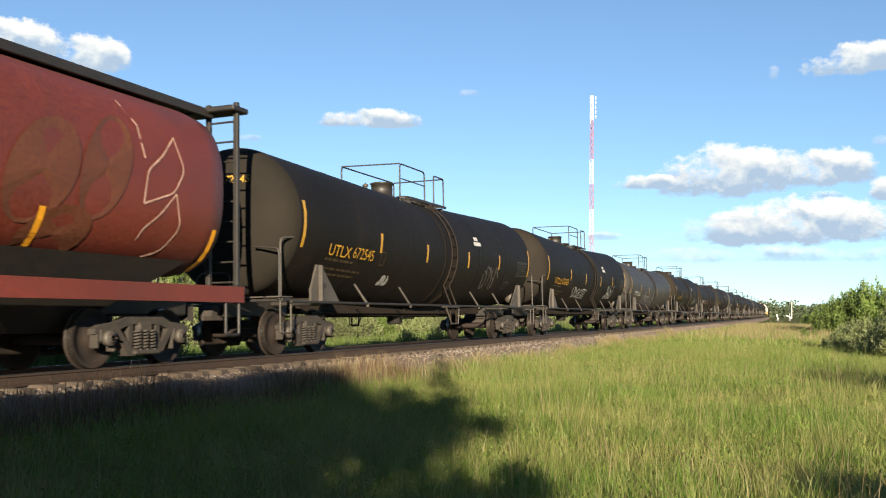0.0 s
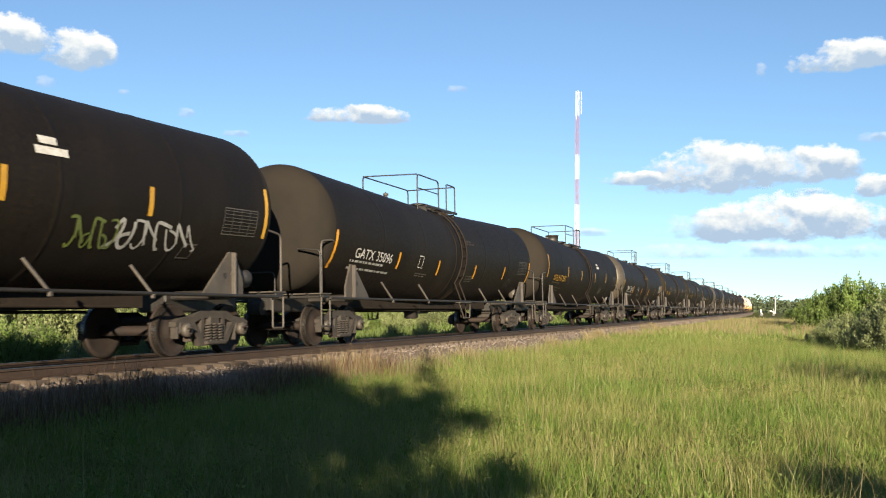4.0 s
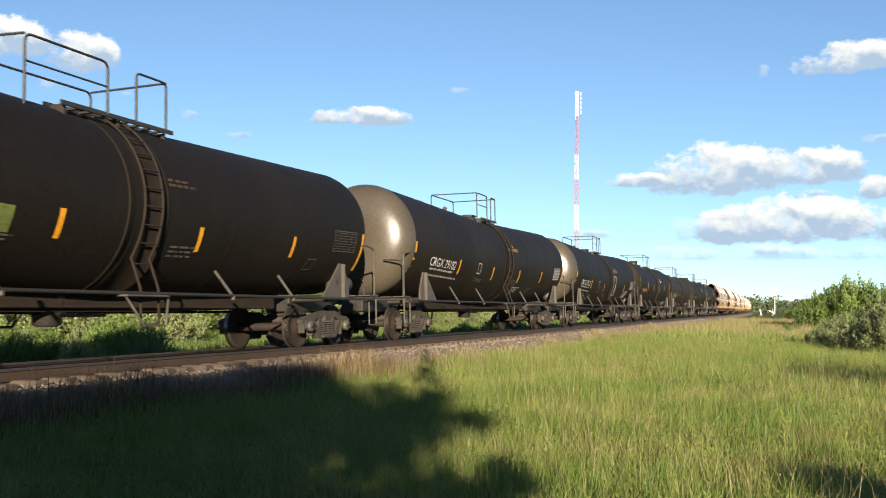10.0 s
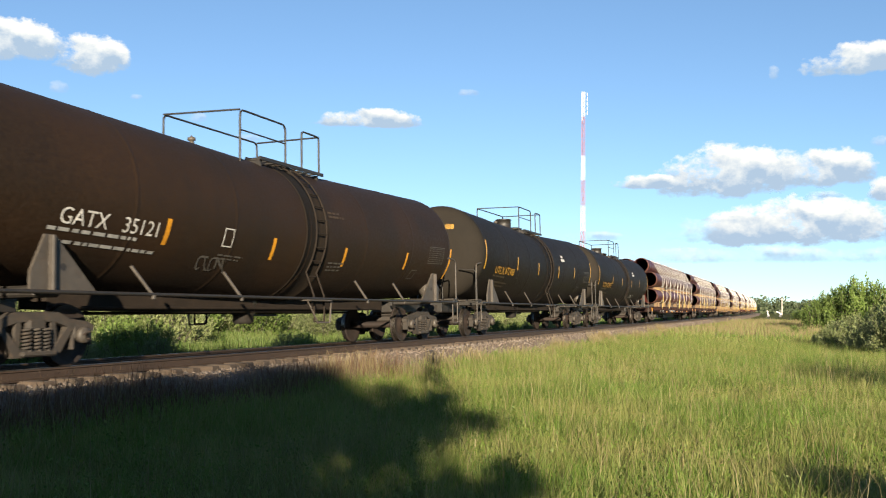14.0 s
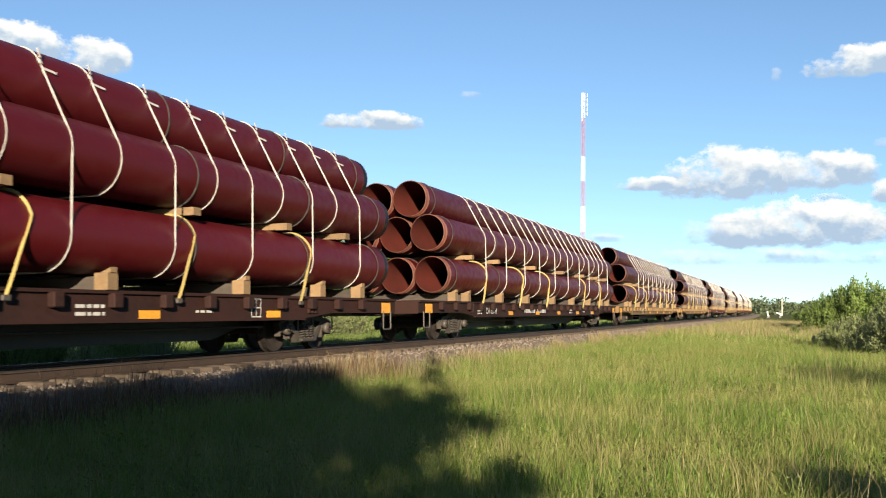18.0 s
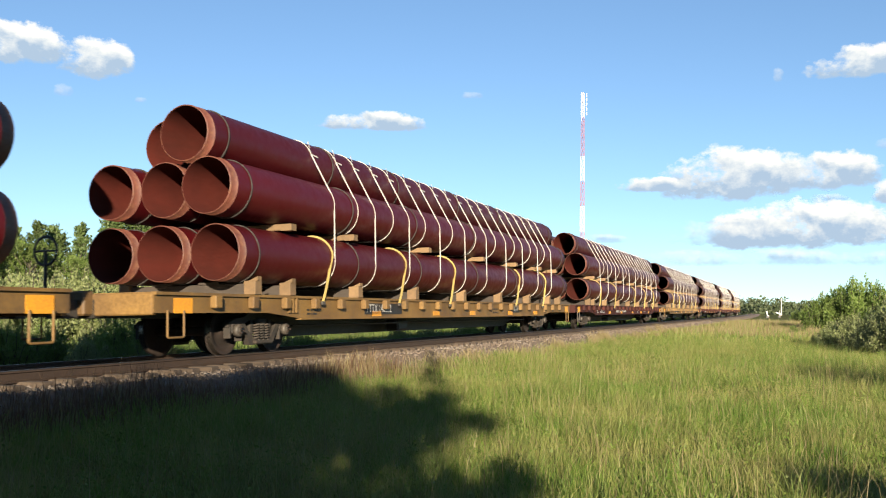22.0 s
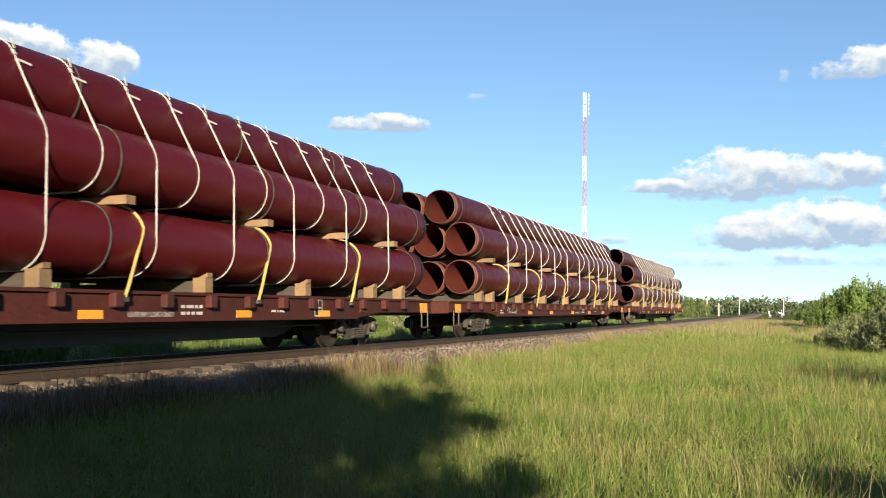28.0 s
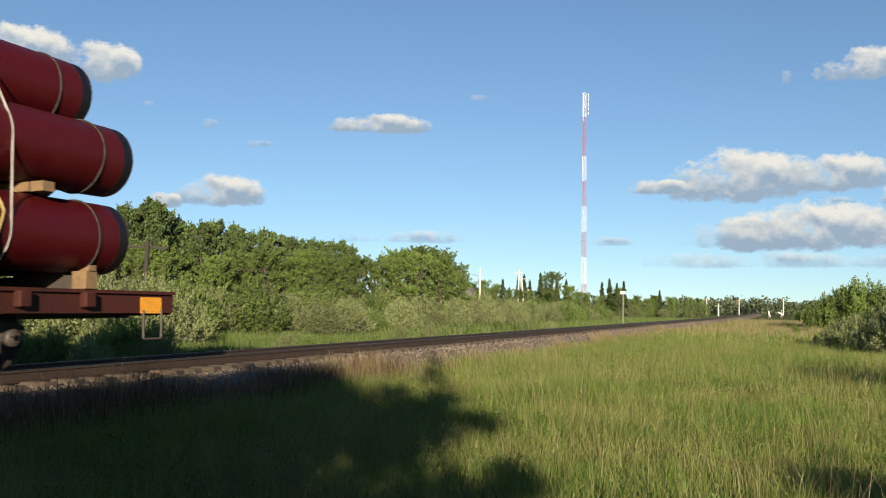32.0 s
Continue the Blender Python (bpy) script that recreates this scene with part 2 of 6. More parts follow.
    "galvanised": surface("galvanised", (0.55, 0.55, 0.54), (0.45, 0.45, 0.44), 0.4, 0.7, 3, 20, 0.03, 0.002),
    "grass": leaf_material("grass", (0.150, 0.310, 0.032), (0.380, 0.400, 0.120), (0.500, 0.460, 0.190), 0.40, 0.42, 0.55, 0.0, 2.6),
    "grass_far": leaf_material("grass_far", (0.110, 0.205, 0.034), (0.165, 0.250, 0.050), (0.260, 0.270, 0.100), 0.12, 0.3),
    "weed_green": leaf_material("weed_green", (0.150, 0.270, 0.032), (0.240, 0.330, 0.060), (0.320, 0.370, 0.110), 0.5, 0.4, 0.55, 0.0, 2.0),
    "seed": leaf_material("seed", (0.36, 0.29, 0.14), (0.30, 0.25, 0.13), (0.46, 0.38, 0.20), 0.3, 0.25),
    "weed_dry": leaf_material("weed_dry", (0.13, 0.060, 0.035), (0.20, 0.12, 0.065), (0.26, 0.21, 0.13), 0.4, 0.2),
    "leaf_willow": leaf_material("leaf_willow", (0.220, 0.270, 0.095), (0.270, 0.320, 0.130), (0.340, 0.370, 0.190), 0.4, 0.42, 0.55, 0.28),
    "leaf_green": leaf_material("leaf_green", (0.140, 0.225, 0.045), (0.185, 0.270, 0.062), (0.245, 0.315, 0.098), 0.4, 0.45, 0.55, 0.3),
    "leaf_aspen": leaf_material("leaf_aspen", (0.075, 0.130, 0.032), (0.105, 0.160, 0.045), (0.150, 0.195, 0.075), 0.4, 0.3, 0.55, 0.35),
    "leaf_spruce": leaf_material("leaf_spruce", (0.032, 0.055, 0.028), (0.048, 0.075, 0.035), (0.075, 0.095, 0.048), 0.5, 0.1),
    "wood_far": leaf_material("wood_far", (0.110, 0.150, 0.070), (0.090, 0.130, 0.062), (0.150, 0.180, 0.100), 0.03, 0.2),
}


def ground_material():
    m, nt, p = node_kit("field")
    tc = nt.nodes.new("ShaderNodeTexCoord")
    vec = tc.outputs["Object"]
    big = add_noise(nt, vec, 0.12, 5, 0.6)
    mid = add_noise(nt, vec, 1.3, 5, 0.65)
    fine = add_noise(nt, vec, 22, 4, 0.7)
    c = blend(nt, ramp(nt, big, 0.4, 0.62), (0.060, 0.092, 0.014), (0.124, 0.117, 0.034))
    c = blend(nt, ramp(nt, mid, 0.45, 0.7, 0, 0.6), c, (0.046, 0.053, 0.015))
    c = blend(nt, ramp(nt, fine, 0.35, 0.7, 0, 0.7), c, (0.030, 0.032, 0.011))
    nt.links.new(c, p.inputs["Base Color"])
    p.inputs["Roughness"].default_value = 0.95
    p.inputs["Specular IOR Level"].default_value = 0.1
    b = nt.nodes.new("ShaderNodeBump")
    b.inputs["Strength"].default_value, b.inputs["Distance"].default_value = 0.8, 0.08
    nt.links.new(fine, b.inputs["Height"])
    nt.links.new(b.outputs["Normal"], p.inputs["Normal"])
    return m


def cloud_material(flat):
    """Glowing cumulus sheet: ragged by two noises, sunlit white top and shaded blue-grey base painted in."""
    m = bpy.data.materials.new("cloud_vapour")
    m.use_nodes = True
    nt = m.node_tree
    nt.nodes.clear()
    tc = nt.nodes.new("ShaderNodeTexCoord")
    info = nt.nodes.new("ShaderNodeObjectInfo")
    sep = nt.nodes.new("ShaderNodeSeparateXYZ")
    nt.links.new(tc.outputs["UV"], sep.inputs[0])

    def calc(op, a, b=None, c=None):
        n = nt.nodes.new("ShaderNodeMath")
        n.operation = op
        for i, v in enumerate((a, b, c)):
            if isinstance(v, bpy.types.NodeSocket):
                nt.links.new(v, n.inputs[i])
            elif v is not None:
                n.inputs[i].default_value = v
        return n.outputs[0]

    def fbm(scale, detail, shift):
        n = nt.nodes.new("ShaderNodeTexNoise")
        n.noise_dimensions = "4D"
        n.inputs["Scale"].default_value, n.inputs["Detail"].default_value, n.inputs["Roughness"].default_value = scale, detail, 0.62
        mp = nt.nodes.new("ShaderNodeMapping")
        mp.inputs["Location"].default_value, mp.inputs["Scale"].default_value = (0, shift, 0), (0.8, 1.15, 1)
        nt.links.new(tc.outputs["Object"], mp.inputs["Vector"])
        nt.links.new(mp.outputs[0], n.inputs["Vector"])
        nt.links.new(calc("MULTIPLY", info.outputs["Random"], 40.0), n.inputs["W"])
        return n.outputs["Fac"]
    u = calc("MULTIPLY_ADD", sep.outputs[0], 2.0, -1.0)
    v = calc("MULTIPLY_ADD", sep.outputs[1], 2.0, -1.0)
    low = calc("MINIMUM", calc("ADD", v, 0.35), 0.0)
    high = calc("MAXIMUM", calc("ADD", v, 0.1), 0.0)
    u2 = calc("MULTIPLY", u, u)
    r2 = calc("ADD", calc("MULTIPLY", calc("ADD", calc("MULTIPLY", u2, u2), u2), 0.5), calc("ADD", calc("MULTIPLY", calc("MULTIPLY", low, low), 5.0), calc("MULTIPLY", calc("MULTIPLY", high, high), 1.0)))
    puff = fbm(0.0085, 6, 0)
    fine = fbm(0.034, 5, 30)
    body = calc("ADD", calc("SUBTRACT", 0.66 if not flat else 0.52, r2), calc("MULTIPLY", calc("SUBTRACT", puff, 0.5), 2.3))
    body = calc("ADD", body, calc("MULTIPLY", calc("SUBTRACT", fine, 0.5), 0.8))
    alpha = ramp(nt, body, 0.05, 0.38 if not flat else 0.8, 0, 1.0 if not flat else 0.8)
    # sun and shade of the cloud, put into its glowing colour
    lit = calc("ADD", calc("MULTIPLY_ADD", v, 0.95, 0.46), calc("MULTIPLY", calc("SUBTRACT", fbm(0.011, 5, -22), fbm(0.011, 5, 8)), 1.9))
    lit = calc("SUBTRACT", lit, calc("MULTIPLY", ramp(nt, body, 0.5, 1.2), 0.12))
    col = blend(nt, ramp(nt, lit, 0.12, 0.9), (0.40, 0.52, 0.66), (1.0, 0.98, 0.90))
    em = nt.nodes.new("ShaderNodeEmission")
    em.inputs["Strength"].default_value = 0.340
    nt.links.new(col, em.inputs["Color"])
    tr = nt.nodes.new("ShaderNodeBsdfTransparent")
    mix = nt.nodes.new("ShaderNodeMixShader")
    nt.links.new(alpha, mix.inputs[0])
    nt.links.new(tr.outputs[0], mix.inputs[1])
    nt.links.new(em.outputs[0], mix.inputs[2])
    out = nt.nodes.new("ShaderNodeOutputMaterial")
    nt.links.new(mix.outputs[0], out.inputs["Surface"])
    return m


M["field"] = ground_material()
M["cloud"] = cloud_material(False)
M["cloud_thin"] = cloud_material(True)

# ---- mesh kit ----
class Form:
    """Collects vertices and faces of one part."""

    def __init__(self):
        self.v, self.f, self.s = [], [], []

    def add(self, verts, faces, smooth=False, m=None):
        n = len(self.v)
        self.v += [tuple(m @ Vector(p)) if m else tuple(p) for p in verts]
        self.f += [tuple(n + i for i in f) for f in faces]
        self.s += [smooth] * len(faces)
        return self

    def box(self, c, size, bevel=0.0, m=None):
        x, y, z = (a / 2 for a in size)
        b = min(bevel, x * 0.9, y * 0.9, z * 0.9)
        if b <= 0:
            vs = [(c[0] + i * x, c[1] + j * y, c[2] + k * z) for i in (-1, 1) for j in (-1, 1) for k in (-1, 1)]
            return self.add(vs, [(0, 1, 3, 2), (4, 6, 7, 5), (0, 4, 5, 1), (2, 3, 7, 6), (0, 2, 6, 4), (1, 5, 7, 3)], False, m)
        vs, idx = [], {}
        for i in (-1, 1):
            for j in (-1, 1):
                for k in (-1, 1):
                    for a in range(3):
                        d = [x - b, y - b, z - b]
                        d[a] += b
                        idx[i, j, k, a] = len(vs)
                        vs.append((c[0] + i * d[0], c[1] + j * d[1], c[2] + k * d[2]))
        fs = []
        for s in (-1, 1):
            fs.append([idx[s, j, k, 0] for j, k in ((-1, -1), (1, -1), (1, 1), (-1, 1))][::s])
            fs.append([idx[i, s, k, 1] for i, k in ((-1, -1), (-1, 1), (1, 1), (1, -1))][::s])
            fs.append([idx[i, j, s, 2] for i, j in ((-1, -1), (1, -1), (1, 1), (-1, 1))][::s])
        for p in (-1, 1):
            for q in (-1, 1):
                fs.append([idx[p, q, -1, 0], idx[p, q, 1, 0], idx[p, q, 1, 1], idx[p, q, -1, 1]][::-p * q])
                fs.append([idx[p, -1, q, 0], idx[p, 1, q, 0], idx[p, 1, q, 2], idx[p, -1, q, 2]][::p * q])
                fs.append([idx[-1, p, q, 1], idx[1, p, q, 1], idx[1, p, q, 2], idx[-1, p, q, 2]][::-p * q])
                for k in (-1, 1):
                    fs.append([idx[p, q, k, 0], idx[p, q, k, 1], idx[p, q, k, 2]][::p * q * k])
        return self.add(vs, fs, False, m)

    def tube(self, pts, r, seg=8, closed=False, cap=True, flat=None):
        """A round bar along pts; flat: (width, thickness) for a flat bar instead, r unused."""
        pts = [Vector(p) for p in pts]
        n, rings, ref = len(pts), [], Vector((0, 0, 1))
        for i, p in enumerate(pts):
            a = pts[i - 1] if i or closed else p
            b = pts[(i + 1) % n] if i < n - 1 or closed else p
            t = (b - a).normalized()
            if i == 0:
                ref = Vector((1, 0, 0)) if abs(t.z) > 0.9 else Vector((0, 0, 1))
            side = t.cross(ref).normalized()
            ref = side.cross(t).normalized()
            rr = r[i] if isinstance(r, (list, tuple)) else r
            if flat:
                rings.append([p + side * sx * flat[0] / 2 + ref * sz * flat[1] / 2 for sx, sz in ((-1, -1), (1, -1), (1, 1), (-1, 1))])
            else:
                rings.append([p + (side * math.cos(q) + ref * math.sin(q)) * rr for q in (2 * math.pi * k / seg for k in range(seg))])
        k = len(rings[0])
        vs = [v for ring in rings for v in ring]
        fs = []
        for i in range(n if closed else n - 1):
            j = (i + 1) % n
            fs += [(i * k + a, i * k + (a + 1) % k, j * k + (a + 1) % k, j * k + a) for a in range(k)]
        self.add(vs, fs, not flat)
        if cap and not closed:
            self.add(rings[0], [tuple(range(k))[::-1]])
            self.add(rings[-1], [tuple(range(k))])
        return self

    def lathe(self, prof, seg=32, axis="y", c=(0, 0, 0), smooth=True, closed=False):
        """Turns (along, radius) pairs about the axis."""
        vs = []
        for a, r in prof:
            for k in range(seg):
                q = 2 * math.pi * k / seg
                u, w = r * math.sin(q), r * math.cos(q)
                p = {"y": (u, a, w), "x": (a, u, w), "z": (u, w, a)}[axis]
                vs.append((c[0] + p[0], c[1] + p[1], c[2] + p[2]))
        fs, n = [], len(prof)
        for i in range(n if closed else n - 1):
            j = (i + 1) % n
            for k in range(seg):
                fs.append((i * seg + k, i * seg + (k + 1) % seg, j * seg + (k + 1) % seg, j * seg + k))
        return self.add(vs, fs, smooth)

    def slab(self, outline, x0, x1, holes=False):
        """An outline in (y, z), given thickness from x0 to x1."""
        n = len(outline)
        vs = [(x0, y, z) for y, z in outline] + [(x1, y, z) for y, z in outline]
        fs = [tuple(range(n))[::-1], tuple(range(n, 2 * n))] + [(i, (i + 1) % n, n + (i + 1) % n, n + i) for i in range(n)]
        return self.add(vs, fs)

    def mesh(self, name):
        me = bpy.data.meshes.new(name)
        me.from_pydata(self.v, [], self.f)
        me.polygons.foreach_set("use_smooth", self.s)
        bm = bmesh.new()
        bm.from_mesh(me)
        bmesh.ops.recalc_face_normals(bm, faces=bm.faces)
        bm.to_mesh(me)
        bm.free()
        return me


def part(name, form, material, parent, label="", at=None, rails=()):
    """Links a form (or a mesh) as one mesh object under a thing or part."""
    me = form.mesh(name) if isinstance(form, Form) else form
    if not me.materials:
        me.materials.append(M[material] if isinstance(material, str) else material)
    ob = new(name, me)
    ob.parent = parent
    if at is not None:
        ob.matrix_basis = at if isinstance(at, Matrix) else Matrix.Translation(at)
    if label:
        tagged(ob, label)
    return ob


def thing(name, label, category, group="", kind="", at=None):
    ob = new(name)
    tagged(ob, label, category, group, kind)
    if at is not None:
        ob.matrix_basis = at if isinstance(at, Matrix) else Matrix.Translation(at)
    return ob


def lone(name, form, material, label, category, group="", kind="", at=None):
    ob = part(name, form, material, None, "", at)
    return tagged(ob, label, category, group, kind)


def bulk(name, verts, faces_per, counts, material):
    """A mesh from arrays: verts (n, 3) and faces of faces_per corners each."""
    me = bpy.data.meshes.new(name)
    me.vertices.add(len(verts))
    me.vertices.foreach_set("co", np.asarray(verts, dtype=np.float32).ravel())
    loops = np.asarray(counts, dtype=np.int32).ravel()
    n = len(loops) // faces_per
    me.loops.add(len(loops))
    me.loops.foreach_set("vertex_index", loops)
    me.polygons.add(n)
    me.polygons.foreach_set("loop_start", np.arange(0, n * faces_per, faces_per, dtype=np.int32))
    me.polygons.foreach_set("loop_total", np.full(n, faces_per, dtype=np.int32))
    me.update(calc_edges=True)
    me.materials.append(M[material])
    return me


def arc(cx, cz, r, a0, a1, n=8):
    """Points (x, z) on an arc, degrees from +x."""
    return [(cx + r * math.cos(radians(a0 + (a1 - a0) * i / n)), cz + r * math.sin(radians(a0 + (a1 - a0) * i / n))) for i in range(n + 1)]


def rounded(pts, r=0.08, n=4):
    """A polyline with its inner corners rounded."""
    pts = [Vector(p) for p in pts]
    out = [pts[0]]
    for a, b, c in zip(pts, pts[1:], pts[2:]):
        d0, d1 = (a - b), (c - b)
        k = min(r, d0.length * 0.45, d1.length * 0.45)
        p, q = b + d0.normalized() * k, b + d1.normalized() * k
        for i in range(n + 1):
            t = i / n
            out.append(p.lerp(b, t).lerp(b.lerp(q, t), t))
    return out + [pts[-1]]


WRITING = {}


def letters(text, height):
    """A flat mesh of the text, its capitals that high, from the built-in font; x to the right."""
    if (text, height) not in WRITING:
        cu = bpy.data.curves.new("writing", "FONT")
        cu.body, cu.size, cu.resolution_u = text, height / 0.70, 3
        ob = bpy.data.objects.new("writing", cu)
        scene.collection.objects.link(ob)
        bpy.context.view_layer.update()
        me = bpy.data.meshes.new_from_object(ob.evaluated_get(bpy.context.evaluated_depsgraph_get()))
        bpy.data.objects.remove(ob)
        WRITING[text, height] = me
    me = WRITING[text, height]
    return [tuple(v.co) for v in me.vertices], [tuple(p.vertices) for p in me.polygons]


def on_side(form, verts, faces, y, z, x, squeeze=1.0):
    """Flat shapes set on an upright side that faces +x: reading direction runs along +y."""
    form.add([(x, y + a * squeeze, z + b) for a, b, _ in verts], faces)


def sag(y):
    """The tanks dip towards their middle, for the outlet there."""
    return 0.025 * abs(y) - 0.09


def on_drum(form, verts, faces, y, ang, r, zc, squeeze=1.0):
    """Flat shapes wrapped round a drum along y, ang degrees above its middle line on the +x side."""
    out = []
    for a, b, _ in verts:
        q = radians(ang) + b / r
        out.append((r * math.cos(q), y + a * squeeze, zc + r * math.sin(q) + sag(y + a * squeeze)))
    form.add(out, faces)


def strip(pts, w):
    """A flat ribbon along 2D points: verts and faces."""
    vs, fs = [], []
    pts = [Vector(p) for p in pts]
    for i, p in enumerate(pts):
        t = (pts[min(i + 1, len(pts) - 1)] - pts[max(i - 1, 0)])
        n = Vector((-t.y, t.x)).normalized() * (w / 2)
        vs += [(p.x + n.x, p.y + n.y, 0), (p.x - n.x, p.y - n.y, 0)]
        if i:
            fs.append((2 * i - 2, 2 * i - 1, 2 * i + 1, 2 * i))
    return vs, fs


def patch(w, h, ny=3):
    """A rectangle w by h with rows, so that it can be wrapped."""
    vs = [(i * w, j * h / ny, 0) for j in range(ny + 1) for i in (0, 1)]
    return vs, [(2 * j, 2 * j + 1, 2 * j + 3, 2 * j + 2) for j in range(ny)]

# ---- ground, track ----
def track_x(y):
    """The track is straight past the viewpoint and bends gently to the left further on."""
    return TRACK_X - max(0.0, y - 30) ** 2 / 22000


def ground_height(x, y):
    u = abs(x - track_x(y))
    bank = max(0.0, min(1.0, (2.9 - u) / 1.3))
    base = -0.62 if x > track_x(y) else -0.75
    far = 0.12 * math.sin(x * 0.11 + 1) * math.sin(y * 0.07) + 0.05 * math.sin(x * 0.5) * math.sin(y * 0.43 + 2)
    near_track = max(0.0, min(1.0, (u - 3) / 6))
    return base + (base * -1 - 0.30) * bank + far * near_track * 0.6


def build_ground():
    xs = sorted(set([-1800, -900, -400, -200, -120, -80] + [-60 + 2 * i for i in range(20)] + [-20 + i for i in range(6)] + [TRACK_X + 0.25 * i for i in range(-14, 15)]
                    + [-7 + i for i in range(12)] + [5 + 2 * i for i in range(20)] + [60, 100, 200, 400, 900, 1800]))
    ys = sorted(set([-1500, -700, -300, -120, -60, -30] + [-20 + 2 * i for i in range(70)] + [120 + 10 * i for i in range(20)] + [340, 450, 700, 1200, 2200, 4000]))
    vs = [(x, y, ground_height(x, y)) for x in xs for y in ys]
    n = len(ys)
    fs = [(i * n + j, (i + 1) * n + j, (i + 1) * n + j + 1, i * n + j + 1) for i in range(len(xs) - 1) for j in range(n - 1)]
    return lone("ground", Form().add(vs, fs, True), "field", "grassy field with green and straw-yellow patches", "ground", kind="structure")


BED_Y = [-640, -60, -20, 0, 20, 40] + [60 + 20 * i for i in range(33)]


def swept(profile, x):
    """A rail section (x, z) carried along the bend."""
    n, f = len(profile), Form()
    vs = [(track_x(y) - TRACK_X + x + a, y, b) for y in BED_Y for a, b in profile]
    f.add(vs, [(r * n + k, r * n + (k + 1) % n, (r + 1) * n + (k + 1) % n, (r + 1) * n + k) for r in range(len(BED_Y) - 1) for k in range(n)])
    return f


def build_track():
    bed = lone("ballast_bed", Form().add(
        [(track_x(y) + x, y, z) for y in BED_Y for x, z in ((-2.9, -0.70), (-1.75, -0.205), (1.75, -0.205), (2.75, -0.58))],
        [(r * 4 + k, r * 4 + k + 1, r * 4 + k + 5, r * 4 + k + 4) for r in range(len(BED_Y) - 1) for k in range(3)]), "ballast",
        "brown and grey crushed stone ballast under the rails", "ballast", kind="structure")
    track = thing("railway_track", "single railway track with brown rails on timber sleepers", "railway track", kind="structure", at=pose(TRACK_X, 0, 0, 0, CANT, 0))
    for x in (-0.7525, 0.7525):
        web = [(-0.07, -0.172), (0.07, -0.172), (0.07, -0.158), (0.012, -0.14), (0.012, -0.045), (0.036, -0.035), (0.036, -0.012), (-0.036, -0.012), (-0.036, -0.035), (-0.012, -0.045), (-0.012, -0.14), (-0.07, -0.158)]
        part("rail", swept(web, x), "rail_steel", track, "rusty steel rail")
        part("running_surface", swept([(-0.037, -0.012), (0.037, -0.012), (0.032, 0.0), (-0.032, 0.0)], x), "rail_head", track, "worn bright top of the rail")
    me = Form().box((0, 0, 0), (2.6, 0.23, 0.17), 0.015).mesh("sleeper")
    rng = random.Random(4)
    for i in range(290):
        part("sleeper", me, "sleeper", track, at=pose(rng.uniform(-0.04, 0.04) + track_x(-14 + i * 0.55) - TRACK_X, -14 + i * 0.55, -0.255 + rng.uniform(-0.008, 0.012), 0, 0, rng.uniform(-1.2, 1.2)))
    far = Form()
    for i in range(290, 1000):
        far.box((track_x(-14 + i * 0.55) - TRACK_X, -14 + i * 0.55, -0.255), (2.6, 0.23, 0.17))
    tagged(part("sleeper_row", far, "sleeper", track, "timber sleepers further along"), kind="stuff")
    # loose crushed stone on the shoulders
    g = np.random.default_rng(3)
    n = 34000
    y = 2 + 110 * g.random(n) ** 1.7
    x = np.where(g.random(n) < 0.86, g.uniform(-1.2, 3.0, n), g.uniform(-2.9, -1.2, n))
    u = np.abs(x)
    z = np.where(u < 1.75, -0.205, -0.205 - (u - 1.75) * 0.40) + g.uniform(-0.02, 0.015, n)
    r = g.uniform(0.022, 0.06, n)
    shape = np.array([(1, 0, 0), (-1, 0, 0), (0, 1, 0), (0, -1, 0), (0, 0, 0.8), (0, 0, -0.8)])
    pts = shape[None] * r[:, None, None] * g.uniform(0.6, 1.4, (n, 6, 1))
    a = g.uniform(0, 6.28, n)
    ca, sa = np.cos(a)[:, None], np.sin(a)[:, None]
    pts = np.stack([pts[..., 0] * ca - pts[..., 1] * sa, pts[..., 0] * sa + pts[..., 1] * ca, pts[..., 2]], -1)
    pts += np.stack([x + np.array([track_x(b) for b in y]), y, z], -1)[:, None]
    tri = np.array([(0, 2, 4), (2, 1, 4), (1, 3, 4), (3, 0, 4), (2, 0, 5), (1, 2, 5), (3, 1, 5), (0, 3, 5)])
    idx = (np.arange(n) * 6)[:, None, None] + tri[None]
    lone("ballast_stones", bulk("ballast_stones", pts.reshape(-1, 3), 3, idx, "stone"), "stone", "loose grey and brown ballast stones", "gravel", kind="stuff")


